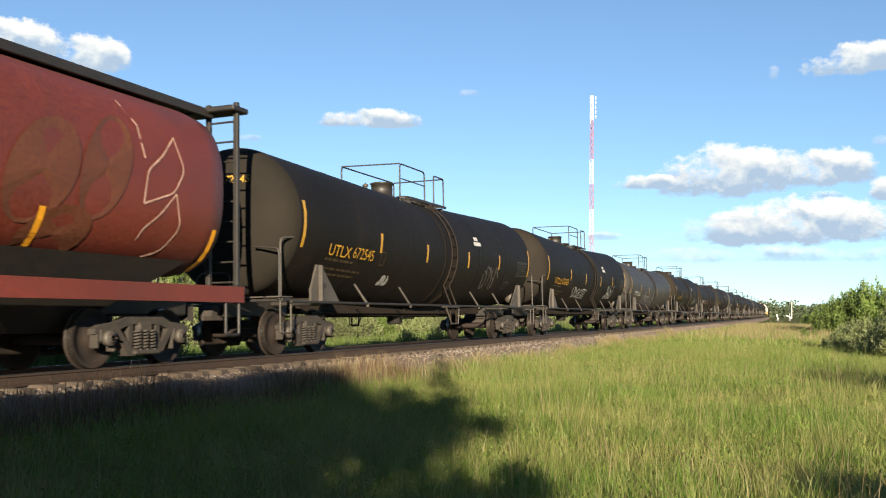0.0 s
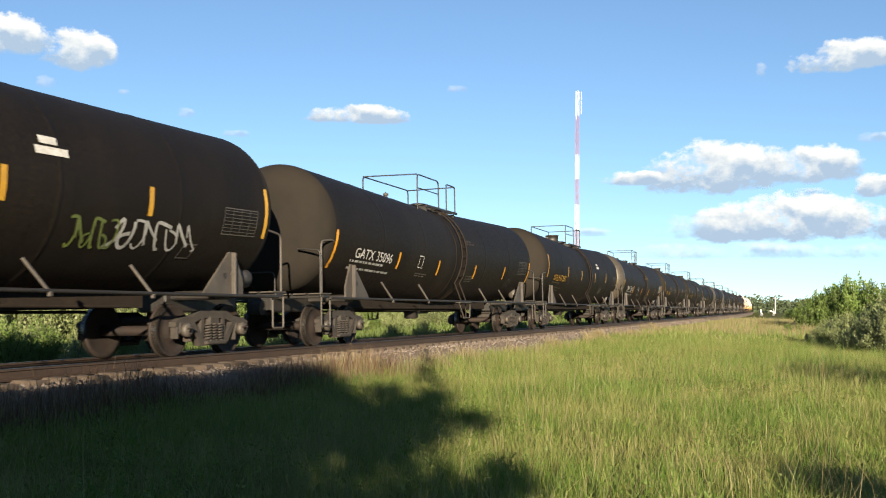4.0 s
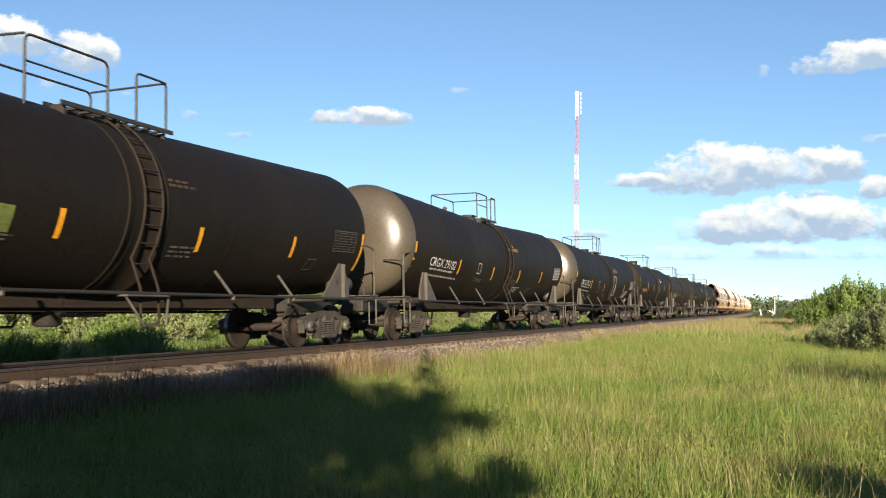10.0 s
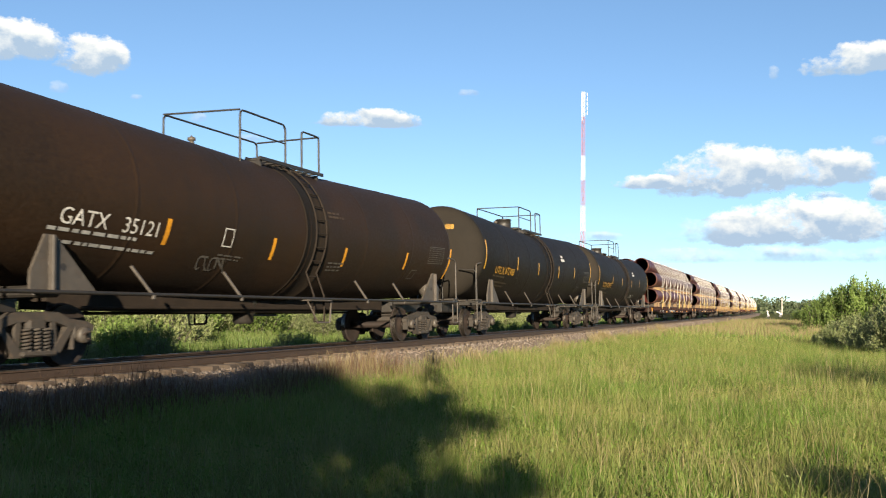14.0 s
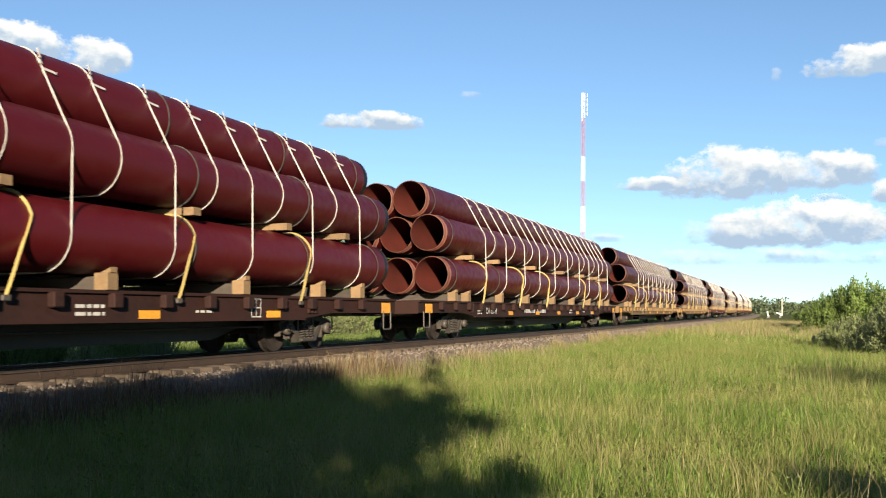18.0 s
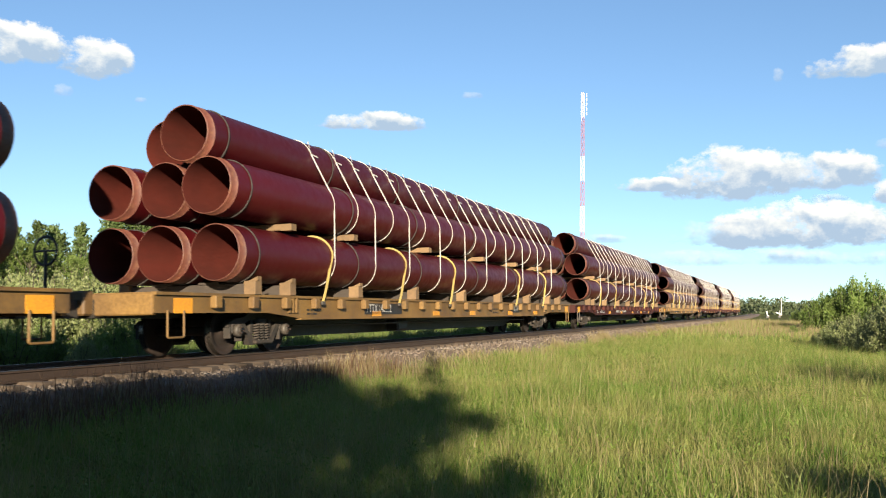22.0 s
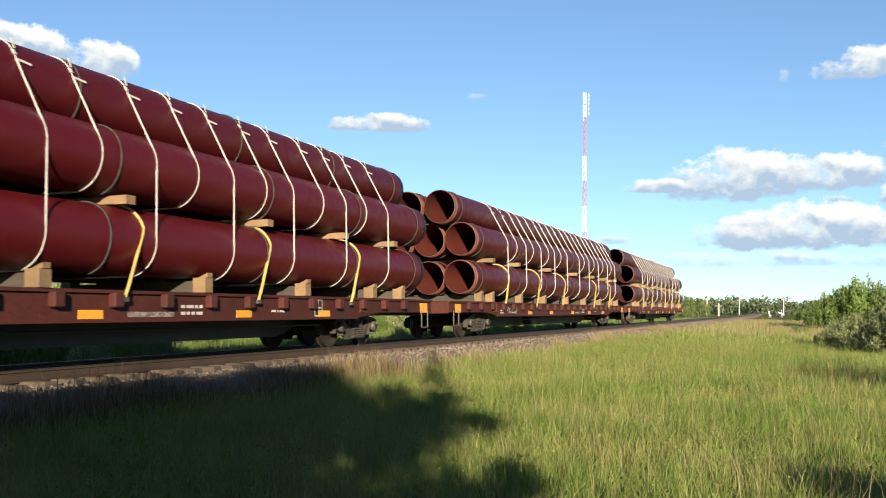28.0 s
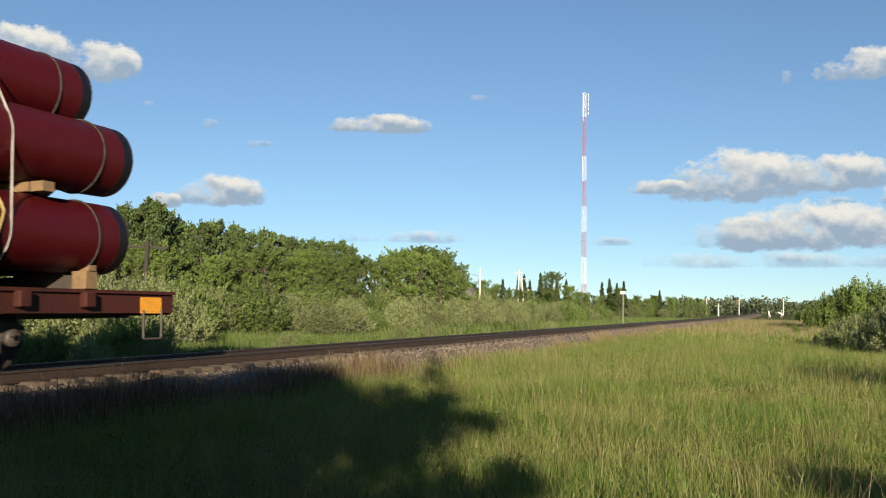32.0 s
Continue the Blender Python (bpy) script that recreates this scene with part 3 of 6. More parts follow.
def blades(name, x, y, height, width, material, label, g, lean=0.35, bend=True, out=None, grow=1.0):
    """Grass: each blade a tapered strip that leans over, rooted at x, y; in a tuft it leans outwards."""
    n = len(x)
    z = np.array([ground_height(a, b) for a, b in zip(x, y)])
    turn, tip = g.uniform(0, 6.283, n), g.uniform(0, 6.283, n)
    if out is not None:
        tip = out + g.normal(0, 0.7, n)
    ex, ey = np.cos(turn) * width / 2, np.sin(turn) * width / 2
    tall = np.array([noise.noise(Vector((a * 0.35, b * 0.35, 3))) for a, b in zip(x, y)])
    h = height * (0.40 + 0.85 * g.random(n) ** 1.5) * (1 + 0.8 * tall) * grow
    over = h * lean * (0.15 + 0.85 * g.random(n))
    dx, dy = np.cos(tip) * over, np.sin(tip) * over
    base = np.stack([x, y, z - 0.02], -1)
    e = np.stack([ex, ey, np.zeros(n)], -1)
    top = base + np.stack([dx, dy, h], -1)
    if bend:
        mid = base + np.stack([dx * 0.3, dy * 0.3, h * 0.6], -1)
        v = np.stack([base - e, base + e, mid + e * 0.8, mid - e * 0.8, top], 1).reshape(-1, 3)
        tri = np.array([(0, 1, 2), (0, 2, 3), (3, 2, 4)])
        idx = (np.arange(n) * 5)[:, None, None] + tri[None]
    else:
        v = np.stack([base - e, base + e, top], 1).reshape(-1, 3)
        idx = (np.arange(n) * 3)[:, None, None] + np.array([(0, 1, 2)])[None]
    return lone(name, bulk(name, v, 3, idx, material), material, label, "grass", kind="stuff")


def build_grass():
    g = np.random.default_rng(11)

    def spread(n, x0, x1, y0, y1, per=34, wide=0.10):
        """Tufts of many blades, some tall and some low, with loose blades between."""
        m = n // per + 1
        cx, cy = g.uniform(x0, x1, m), g.uniform(y0, y1, m)
        ch = g.uniform(0.45, 1.45, m)
        k = g.integers(0, m, n)
        loose = g.random(n) < 0.25
        ox, oy = g.normal(0, wide, n) * ch[k], g.normal(0, wide, n) * ch[k]
        x = np.where(loose, g.uniform(x0, x1, n), cx[k] + ox)
        y = np.where(loose, g.uniform(y0, y1, n), cy[k] + oy)
        return np.clip(x, x0, x1), y, np.arctan2(oy, ox), np.where(loose, 0.6, ch[k])
    x, y, o, h = spread(330000, -8.3, 6.0, 3, 18)
    blades("meadow_grass", x, y, 0.245, 0.0058, "grass", "tall uncut green and straw grass of the field", g, 0.8, True, o, h)
    x, y, o, h = spread(230000, -8.3, 12.0, 18, 48, 26, 0.2)
    blades("meadow_grass", x, y, 0.28, 0.011, "grass", "tall uncut grass towards the track", g, 0.8, False, o, h)
    x, y, o, h = spread(130000, -8.0, 42.0, 48, 150, 20, 0.6)
    blades("meadow_grass", x, y, 0.36, 0.04, "grass", "tall grass further along the field", g, 0.6, False, o, h)
    x, y, o, h = spread(80000, -31, -13.4, -6, 50, 26, 0.2)
    blades("verge_grass", x, y, 0.34, 0.018, "grass_far", "green grass strip beyond the track", g, 0.5, False, o, h)
    x, y, o, h = spread(60000, -31, -13.4, 50, 170, 20, 0.6)
    blades("verge_grass", x, y, 0.45, 0.05, "grass_far", "green grass beyond the track", g, 0.4, False, o, h)
    x, y, o, h = spread(36000, -8.0, 4.0, 62, 150, 20, 0.6)
    blades("straw_grass", x, y, 0.42, 0.035, "seed", "straw-yellow dry grass far along the field", g, 0.6, False, o, h)
    # low leafy weeds between the tufts
    n = 2600
    x, y = g.uniform(-8, 9, n), 4 + 40 * g.random(n) ** 1.3
    c = [(a, b, ground_height(a, b) + g.uniform(0.05, 0.24)) for a, b in zip(x, y)]
    lone("field_weeds", leaf_cloud("field_weeds", c, g.uniform(0.05, 0.13, n), 80000, 0.016, "weed_green", g), "weed_green", "low leafy green weeds among the grass", "weeds", kind="stuff")
    # pale seed stalks standing over the grass
    n = 3600
    x, y = g.uniform(-7.5, 7, n), 4 + 22 * g.random(n) ** 1.2
    blades("seed_stalks", x, y, 0.60, 0.005, "seed", "pale seed stalks of grass in the field", g, 0.4)
    n = 320
    x, y = g.normal(0.6, 1.3, n), g.uniform(4.6, 9.0, n)
    blades("seed_stalks", x, y, 0.66, 0.004, "seed", "long arching pale stalks in the field", g, 0.75)
    # reddish dry weeds along the foot of the ballast
    n = 5200
    x, y = TRACK_X + g.normal(2.55, 0.30, n), 4 + 15 * g.random(n) ** 1.2
    blades("dry_weeds", x, y, 0.52, 0.011, "weed_dry", "reddish brown dry weeds beside the ballast", g, 0.45)
    n = 9000
    k = g.integers(0, 60, n)
    cx, cy = TRACK_X + g.normal(2.6, 0.25, 60), 6 + 62 * g.random(60) ** 1.5
    x, y = cx[k] + g.normal(0, 0.16, n), cy[k] + g.normal(0, 0.4, n)
    blades("dry_weeds", x, y, 0.42, 0.010, "seed", "straw-pale dry weeds beside the ballast", g, 0.5)
    # thin grass that creeps up the shoulder
    n = 26000
    x, y = TRACK_X + 2.2 + 0.75 * g.random(n) ** 0.5, 4 + 110 * g.random(n) ** 1.4
    blades("shoulder_grass", x, y, 0.24, 0.012, "grass", "thin green grass creeping onto the gravel shoulder", g, 0.7)


# ---- plants ----
def leaf_cloud(name, centres, spread, n, size, material, g, aspect=0.55, droop=0.0):
    """Many small pointed leaves round the given centres."""
    k = g.integers(0, len(centres), n)
    p = np.asarray(centres)[k] + g.normal(0, 1, (n, 3)) * np.asarray(spread)[k][:, None]
    a = g.normal(0, 1, (n, 3))
    a[:, 2] -= droop
    a /= np.linalg.norm(a, axis=1)[:, None]
    b = np.cross(a, g.normal(0, 1, (n, 3)))
    b /= np.linalg.norm(b, axis=1)[:, None]
    s = size * g.uniform(0.6, 1.4, (n, 1))
    v = np.stack([p - a * s, p + b * s * aspect, p + a * s, p - b * s * aspect], 1).reshape(-1, 3)
    return bulk(name, v, 4, (np.arange(n) * 4)[:, None] + np.array([0, 1, 2, 3])[None], material)


def limb_form(paths):
    f = Form()
    for pts, r0, r1 in paths:
        n = len(pts)
        f.tube(pts, [r0 + (r1 - r0) * i / (n - 1) for i in range(n)], 6)
    return f


def crooked(a, b, rng, wob, n=4):
    a, b = Vector(a), Vector(b)
    return [a.lerp(b, i / n) + Vector((rng.uniform(-wob, wob), rng.uniform(-wob, wob), 0)) * (1 if 0 < i < n else 0) for i in range(n + 1)]


def spot(az, d):
    """A place on the ground plan: degrees right of the view's middle line, metres away."""
    a = radians(21.0 - az)
    return -math.sin(a) * d, math.cos(a) * d


def shoots(rng, g, roots, reach, tip, per, fuzz, size, material, low=0.15, aspect=0.42):
    """Leafy shoots from roots to tips: stem paths and one mesh of the leaves along them."""
    paths, pts, way = [], [], []
    for r, t in zip(roots, tip):
        path = crooked(r, t, rng, reach, 4)
        paths.append(path)
        d = (Vector(t) - Vector(r)).normalized()
        for _ in range(per):
            k = low + (1 - low) * rng.random() ** 0.8
            i = min(int(k * 4), 3)
            p = path[i].lerp(path[i + 1], k * 4 - i)
            w = fuzz * (1.15 - 0.95 * k)
            pts.append((p.x + rng.gauss(0, w), p.y + rng.gauss(0, w), max(0.03, p.z + rng.gauss(0, w))))
            way.append((d.x, d.y, d.z))
    p, a = np.array(pts), np.array(way) * 0.7 + g.normal(0, 0.62, (len(pts), 3))
    a /= np.linalg.norm(a, axis=1)[:, None]
    b = np.cross(a, g.normal(0, 1, (len(pts), 3)))
    b /= np.linalg.norm(b, axis=1)[:, None]
    s = size * g.uniform(0.55, 1.45, (len(pts), 1))
    v = np.stack([p - a * s, p + b * s * aspect, p + a * s, p - b * s * aspect], 1).reshape(-1, 3)
    return paths, bulk("crown", v, 4, (np.arange(len(pts)) * 4)[:, None] + np.array([0, 1, 2, 3])[None], material)


def bush(seed, h, w, stems, leaves, size, material, label):
    """Many shoots that rise and lean out from one root, leafy from the ground to feathery tips."""
    rng, g = random.Random(seed), np.random.default_rng(seed)
    roots, tips = [], []
    for i in range(stems):
        q, u = rng.uniform(0, 6.283), rng.random() ** 0.6
        lobe = 1 + 0.35 * noise.noise(Vector((1.5 * math.cos(q), 1.5 * math.sin(q), seed)))
        r = w / 2 * u * lobe
        roots.append((0.55 * r * math.cos(q), 0.55 * r * math.sin(q), -0.08))
        top = h * (1 - 0.62 * u ** 2.2) * rng.uniform(0.55, 1.0) ** 0.7 * (0.85 + 0.25 * lobe)
        tips.append((r * math.cos(q), r * math.sin(q), max(0.35, top)))
    paths, crown = shoots(rng, g, roots, 0.12, tips, leaves // stems, 0.20, size, material)
    ob = thing("shrub", label, "shrub")
    part("stem", limb_form([(p, 0.028, 0.008) for p in paths[::3]]), "bark", ob)
    part("crown", crown, material, ob)
    return ob


def broadleaf(seed, h, w, trunk, leaves, size, material, low, name, label, spire=0.0):
    """Trunk, rising limbs with leafy twigs, an uneven crown with gaps."""
    rng, g = random.Random(seed), np.random.default_rng(seed)
    stem = crooked((0, 0, -0.1), (rng.uniform(-0.25, 0.25), rng.uniform(-0.25, 0.25), h * 0.97), rng, 0.10, 6)
    paths, roots, tips = [(stem, trunk, trunk * 0.12)], [], []
    boughs = 34
    for i in range(boughs):
        t = low + (0.97 - low) * (i + rng.random()) / boughs
        k = min(int(t * 6), 5)
        a = stem[k].lerp(stem[k + 1], t * 6 - k)
        q = i * 2.4 + rng.uniform(-0.5, 0.5)
        full = (0.50 + 0.50 * (1 - t)) * (1 - t ** 6) if spire else math.sin(math.pi * min(1, 0.22 + 0.74 * t)) ** 0.6
        r = w / 2 * full * rng.uniform(0.55, 1.15)
        rise = r * rng.uniform(0.7, 1.5) * (0.6 + 0.7 * t)
        b = a + Vector((r * math.cos(q), r * math.sin(q), min(rise, h * 1.02 - a.z)))
        limb = crooked(a, b, rng, 0.08, 3)
        paths.append((limb, trunk * 0.35, trunk * 0.07))
        for _ in range(7):
            u = rng.uniform(0.25, 1.0)
            j = min(int(u * 3), 2)
            p = limb[j].lerp(limb[j + 1], u * 3 - j)
            d = 0.30 * w / 2 * rng.uniform(0.5, 1.2)
            e = rng.uniform(0, 6.283)
            roots.append(tuple(p))
            tips.append((p.x + d * math.cos(e), p.y + d * math.sin(e), p.z + rng.uniform(0.1, 0.9) * d + 0.1))
    for _ in range(8):
        roots.append(tuple(stem[5]))
        tips.append((stem[6].x + rng.gauss(0, 0.15), stem[6].y + rng.gauss(0, 0.15), h * rng.uniform(0.96, 1.04)))
    _, crown = shoots(rng, g, roots, 0.04, tips, leaves // len(roots), 0.16, size, material, 0.0, 0.6)
    ob = thing(name, label, "tree" if h > 4.5 else "shrub")
    part("trunk", limb_form(paths), "bark_pale" if spire else "bark", ob)
    part("crown", crown, material, ob)
    return ob


def shade_tree(seed, x0, span, height, edge, label, many=46, gaps=-0.25):
    """A leafy tree behind the viewpoint: clumps of leaves on limbs, under an outline height(x), with clumps that stand out at its edge."""
    rng, g = random.Random(seed), np.random.default_rng(seed)
    foot = Vector((x0, -7.0, ground_height(x0, -7.0)))
    clumps = list(edge)
    while len(clumps) < len(edge) + many:
        x, r = rng.uniform(*span), rng.uniform(0.34, 0.68)
        top = height(x) - r * 0.9
        z = rng.uniform(1.5, top)
        if noise.noise(Vector((x * 0.9 + seed, z * 0.9, 1.7))) > gaps:
            clumps.append((x, z, r))
    centres, spread, counts = [], [], []
    paths = [(crooked((0, 0, -0.1), (rng.uniform(-0.2, 0.2), 0, height(x0) - foot.z - 0.8), rng, 0.10, 6), 0.14, 0.03)]
    for x, z, r in clumps:
        c = Vector((x, -7.0, z)) + to_sun * rng.uniform(-1.7, 1.7) - foot
        centres.append(tuple(c))
        spread.append(r * 0.46)
        counts.append(int(2900 * r * r))
        start = max(0.4, c.z - 0.8 * math.hypot(c.x, c.y))
        paths.append((crooked((0, 0, min(start, height(x0) - foot.z - 0.9)), c, rng, 0.06, 4), 0.035, 0.008))
    k = np.repeat(np.arange(len(counts)), counts)
    ob = thing("poplar", label, "tree", "shade trees", at=foot)
    part("trunk", limb_form(paths), "bark", ob)
    part("crown", leaf_cloud("crown", np.array(centres)[k], np.array(spread)[k], len(k), 0.062, "leaf_green", g, 0.6), "leaf_green", ob)
    return ob


def spruce(seed, h, w, n):
    rng, g = random.Random(seed), np.random.default_rng(seed)
    centres, spread = [], []
    for i in range(46):
        t = (i / 46) ** 1.15
        z = h * (0.06 + 0.92 * t)
        for _ in range(5):
            q, r = rng.uniform(0, 6.283), w / 2 * (1 - t) * rng.uniform(0.25, 1.05)
            centres.append((r * math.cos(q), r * math.sin(q), z - r * 0.25))
            spread.append(0.08 + 0.16 * (1 - t))
    centres.append((0, 0, h))
    spread.append(0.06)
    ob = thing("spruce", "dark green pointed spruce beyond the bushes", "tree", "spruces behind the bushes")
    part("trunk", limb_form([([(0, 0, -0.1), (0, 0, h * 0.5), (0, 0, h * 0.98)], 0.16, 0.02)]), "bark", ob)
    part("crown", leaf_cloud("crown", centres, spread, n, 0.22, "leaf_spruce", g, 0.4, 0.4), "leaf_spruce", ob)
    return ob


def build_plants():
    rng = random.Random(21)

    def put(stock, x, y, s=1.0, label="", group=""):
        m = pose(x, y, ground_height(x, y), 0, 0, rng.uniform(0, 360)) @ Matrix.Scale(s, 4)
        if stock["spare"]:
            ob = stock["spare"].pop()
            ob.matrix_basis = m
        else:
            ob = copy_thing(stock["one"], m)
            ob.scale = (s, s, s)
        if group:
            tagged(ob, label, "", group)
        return ob

    def stock(ob):
        return {"one": ob, "spare": [ob]}
    willow = [stock(bush(40 + i, 2.5, 3.8, 90, 6300, 0.062, "leaf_willow", "grey-green willow shrub beyond the track")) for i in range(3)]
    green = [stock(bush(50 + i, 2.6, 3.6, 80, 6000, 0.066, "leaf_green", "leafy green shrub beyond the track")) for i in range(2)]
    aspen = [stock(broadleaf(60 + i, 9.5, 3.6, 0.11, 6200, 0.105, "leaf_aspen", 0.10, "aspen", "slender young aspen at the edge of the wood", 0.72)) for i in range(4)]
    broad = [stock(broadleaf(70 + i, 8.0, 5.2, 0.15, 8200, 0.10, "leaf_green", 0.08, "poplar", "broad green poplar behind the shrubs", 0.0)) for i in range(3)]
    fir = [stock(spruce(80 + i, 10.0, 3.6, 4200)) for i in range(2)]
    # shrub belt beyond the track, low in front and taller behind
    for i in range(58):
        y = 47 + 1.75 * i + rng.uniform(-0.9, 0.9)
        x = -25.5 - 0.035 * max(0, y - 60) + rng.uniform(-1.3, 1.3)
        put(rng.choice(willow + willow + green), x, y, rng.uniform(0.6, 1.1))
    for i in range(50):
        y = 42 + 2.1 * i + rng.uniform(-1.0, 1.0)
        x = -30.5 - 0.035 * max(0, y - 60) + rng.uniform(-1.6, 1.6)
        put(rng.choice(willow + green), x, y, rng.uniform(0.95, 1.35) * (1 if y < 95 else 0.85))
    for az, d, k in ((-16.4, 42.5, 1.0), (-15.4, 43.5, 0.8), (-17.6, 44, 1.15), (-18.8, 43, 1.1), (-20.2, 45, 1.2), (-21.8, 44, 1.15), (-23.5, 45, 1.2), (-25.5, 44, 1.1), (-28, 43, 1.2), (-14.2, 58, 1.1), (-12.6, 62, 1.0), (-11.2, 62, 0.95), (-15.5, 60, 1.3), (-17, 58, 1.35), (-19, 57, 1.4), (-21, 56, 1.4), (-23, 57, 1.45), (-25, 56, 1.4), (-27, 57, 1.4)):
        put(rng.choice(willow), *spot(az, d), k)
    # taller wood behind: where it stands out against the sky, and the trees between
    for az, d, h in ((-19.6, 84, 9.8), (-18.9, 82, 10.2), (-18.2, 86, 10.3), (-17.6, 83, 10.9), (-17.1, 80, 10.5), (-16.6, 84, 10.2), (-16.0, 86, 9.6), (-15.3, 84, 9.0), (-14.6, 83, 9.0), (-14.0, 85, 9.3), (-13.4, 86, 9.4), (-12.8, 87, 9.2), (-12.2, 86, 8.7),
                     (-11.6, 88, 8.7), (-11.0, 87, 8.8), (-10.4, 88, 8.7), (-9.8, 90, 8.6), (-9.2, 89, 8.3), (-8.6, 90, 8.2), (-8.0, 89, 8.2), (-7.4, 91, 8.1), (-6.8, 90, 8.1), (-6.2, 91, 8.2), (-5.6, 90, 7.7), (-5.2, 91, 6.6)):
        put(rng.choice(aspen), *spot(az, d), h / 9.7, "slender young aspen at the edge of the wood", "aspens of the wood")
    for i in range(40):
        az = -29 + 0.59 * i
        d = rng.uniform(92, 104)
        put(rng.choice(aspen), *spot(az + rng.uniform(-0.3, 0.3), d), rng.uniform(0.8, 1.0) * (1.22 - 0.012 * (az + 29)) * 0.88, "slender young aspen at the edge of the wood", "aspens of the wood")
    for i in range(26):
        az = -27 + 0.86 * i + rng.uniform(-0.3, 0.3)
        put(rng.choice(broad), *spot(az, rng.uniform(72, 80)), rng.uniform(0.62, 0.86) * (1 - 0.008 * (az + 27)))
    # the rounded clump on its own
    for az, d, h in ((-4.2, 80, 5.4), (-3.5, 82, 5.9), (-2.7, 80, 6.2), (-2.0, 82, 6.5), (-1.3, 80, 6.6), (-0.5, 82, 6.3), (0.2, 80, 6.0), (0.7, 82, 5.2), (-3.0, 76, 5.4), (-1.6, 76, 5.8), (-0.2, 76, 5.4), (1.0, 78, 4.4)):
        put(rng.choice(broad), *spot(az, d), h / 8.2)
    for i in range(40):
        y = 112 + 5 * i
        put(rng.choice(green + willow + broad[:1]), -30 - rng.uniform(0, 18) + 0.02 * (y - 112), y, rng.uniform(0.55, 1.0))
    for az, d, h in ((3.7, 215, 8.3), (4.1, 216, 6.5), (4.65, 214, 8.8), (5.0, 215, 9.3), (5.35, 218, 8.2), (6.0, 216, 9.8), (6.3, 220, 7.8), (7.0, 222, 8.6), (7.55, 224, 8.6), (9.7, 228, 8.2), (10.15, 228, 9.0), (10.6, 230, 8.0), (11.0, 232, 8.6), (13.1, 240, 6.6)):
        put(rng.choice(fir), *spot(az, d), h / 10)
    for i in range(30):
        az = 1.5 + 0.5 * i + rng.uniform(-0.3, 0.3)
        put(rng.choice(broad), *spot(az, 205 + rng.uniform(-12, 30)), rng.uniform(0.62, 0.88) * (1.05 - 0.016 * i))
    # bushes on the field side: willows in front, small trees behind
    for az, d, h in ((22.0, 88, 2.9), (22.6, 90, 3.5), (23.3, 88, 3.7), (23.8, 92, 4.7), (24.3, 88, 4.8), (25.2, 90, 4.3), (26.2, 86, 4.2), (27.3, 88, 4.8)):
        put(rng.choice(green), *spot(az, d), h / 2.7, "leafy green small tree at the edge of the field", "bushes on the field side")
    for az, d, h in ((22.4, 47, 0.9), (22.9, 45, 1.2), (23.4, 47, 1.45), (23.9, 44, 1.45), (24.4, 46, 1.6), (25.0, 44, 1.7), (25.6, 46, 2.0), (26.3, 44, 2.3), (24.6, 40, 1.2), (25.4, 39, 1.5), (26.4, 38, 1.9), (27.3, 42, 2.5), (28.4, 41, 2.4)):
        put(rng.choice(willow), *spot(az, d), h / 2.5, "grey-green willow bush at the edge of the field", "bushes on the field side")
    for az, d, h in ((20.7, 72, 0.7), (21.2, 74, 0.6), (20.9, 150, 1.9), (21.4, 148, 2.2), (21.9, 150, 2.6), (22.2, 146, 2.8)):
        put(rng.choice(green), *spot(az, d), h / 2.6, "low green bush at the edge of the field", "bushes on the field side")
    put(green[1], 3.7, 17.9, 0.9, "leafy green bush at the edge of the field", "bushes on the field side")
    for i in range(28):
        put(rng.choice(willow + green), -18.6 - rng.uniform(0, 2.4), 8.0 + 0.62 * i + rng.uniform(-0.4, 0.4), rng.uniform(0.36, 0.58))
    # low weeds and saplings close beyond the rails
    for i in range(26):
        put(rng.choice(green + willow), -15.0 - rng.uniform(0, 5), 7 + 2.6 * i + rng.uniform(-1.5, 1.5), rng.uniform(0.16, 0.36), "low green sapling in the grass beyond the track", "saplings beyond the track")
    # trees behind the viewpoint, whose shade lies on the grass
    def outline(rows):
        return lambda x: float(np.interp(x, [a for a, _ in rows], [b for _, b in rows]))
    over = outline([(-9, 3.0), (-3.4, 3.25), (-2.2, 3.7), (-1.5, 4.2), (-0.6, 4.8), (1.0, 5.55), (2.2, 5.8), (3.1, 5.75), (3.6, 5.2), (4.6, 5.2)])
    shade_tree(201, 2.2, (0.0, 4.2), over, ((4.5, 5.7, 0.30), (4.7, 6.3, 0.24), (4.85, 6.9, 0.20), (4.95, 7.4, 0.15), (4.45, 4.9, 0.34), (4.72, 4.22, 0.30), (4.2, 4.3, 0.32), (4.55, 3.30, 0.26), (4.25, 3.0, 0.28), (1.6, 3.3, 0.5), (2.2, 3.0, 0.5), (1.2, 2.7, 0.5), (1.9, 2.5, 0.5), (2.6, 2.5, 0.45), (2.35, 3.6, 0.42), (0.8, 3.2, 0.5), (3.6, 5.0, 0.4)), "leafy poplar behind the viewpoint shading the grass", 66, -0.3)
    shade_tree(203, -0.8, (-3.3, 1.6), over, (), "leafy poplar behind the viewpoint shading the grass", 100, -0.8)
    shade_tree(207, -5.2, (-7.8, -2.8), over, (), "leafy poplar behind the viewpoint shading the grass", 84, -0.6)
    low = outline([(7.2, 3.5), (7.8, 3.8), (8.7, 4.0), (12, 4.1)])
    shade_tree(211, 9.6, (7.7, 11.8), low, ((7.45, 3.3, 0.3),), "low leafy poplar behind the viewpoint shading the grass")
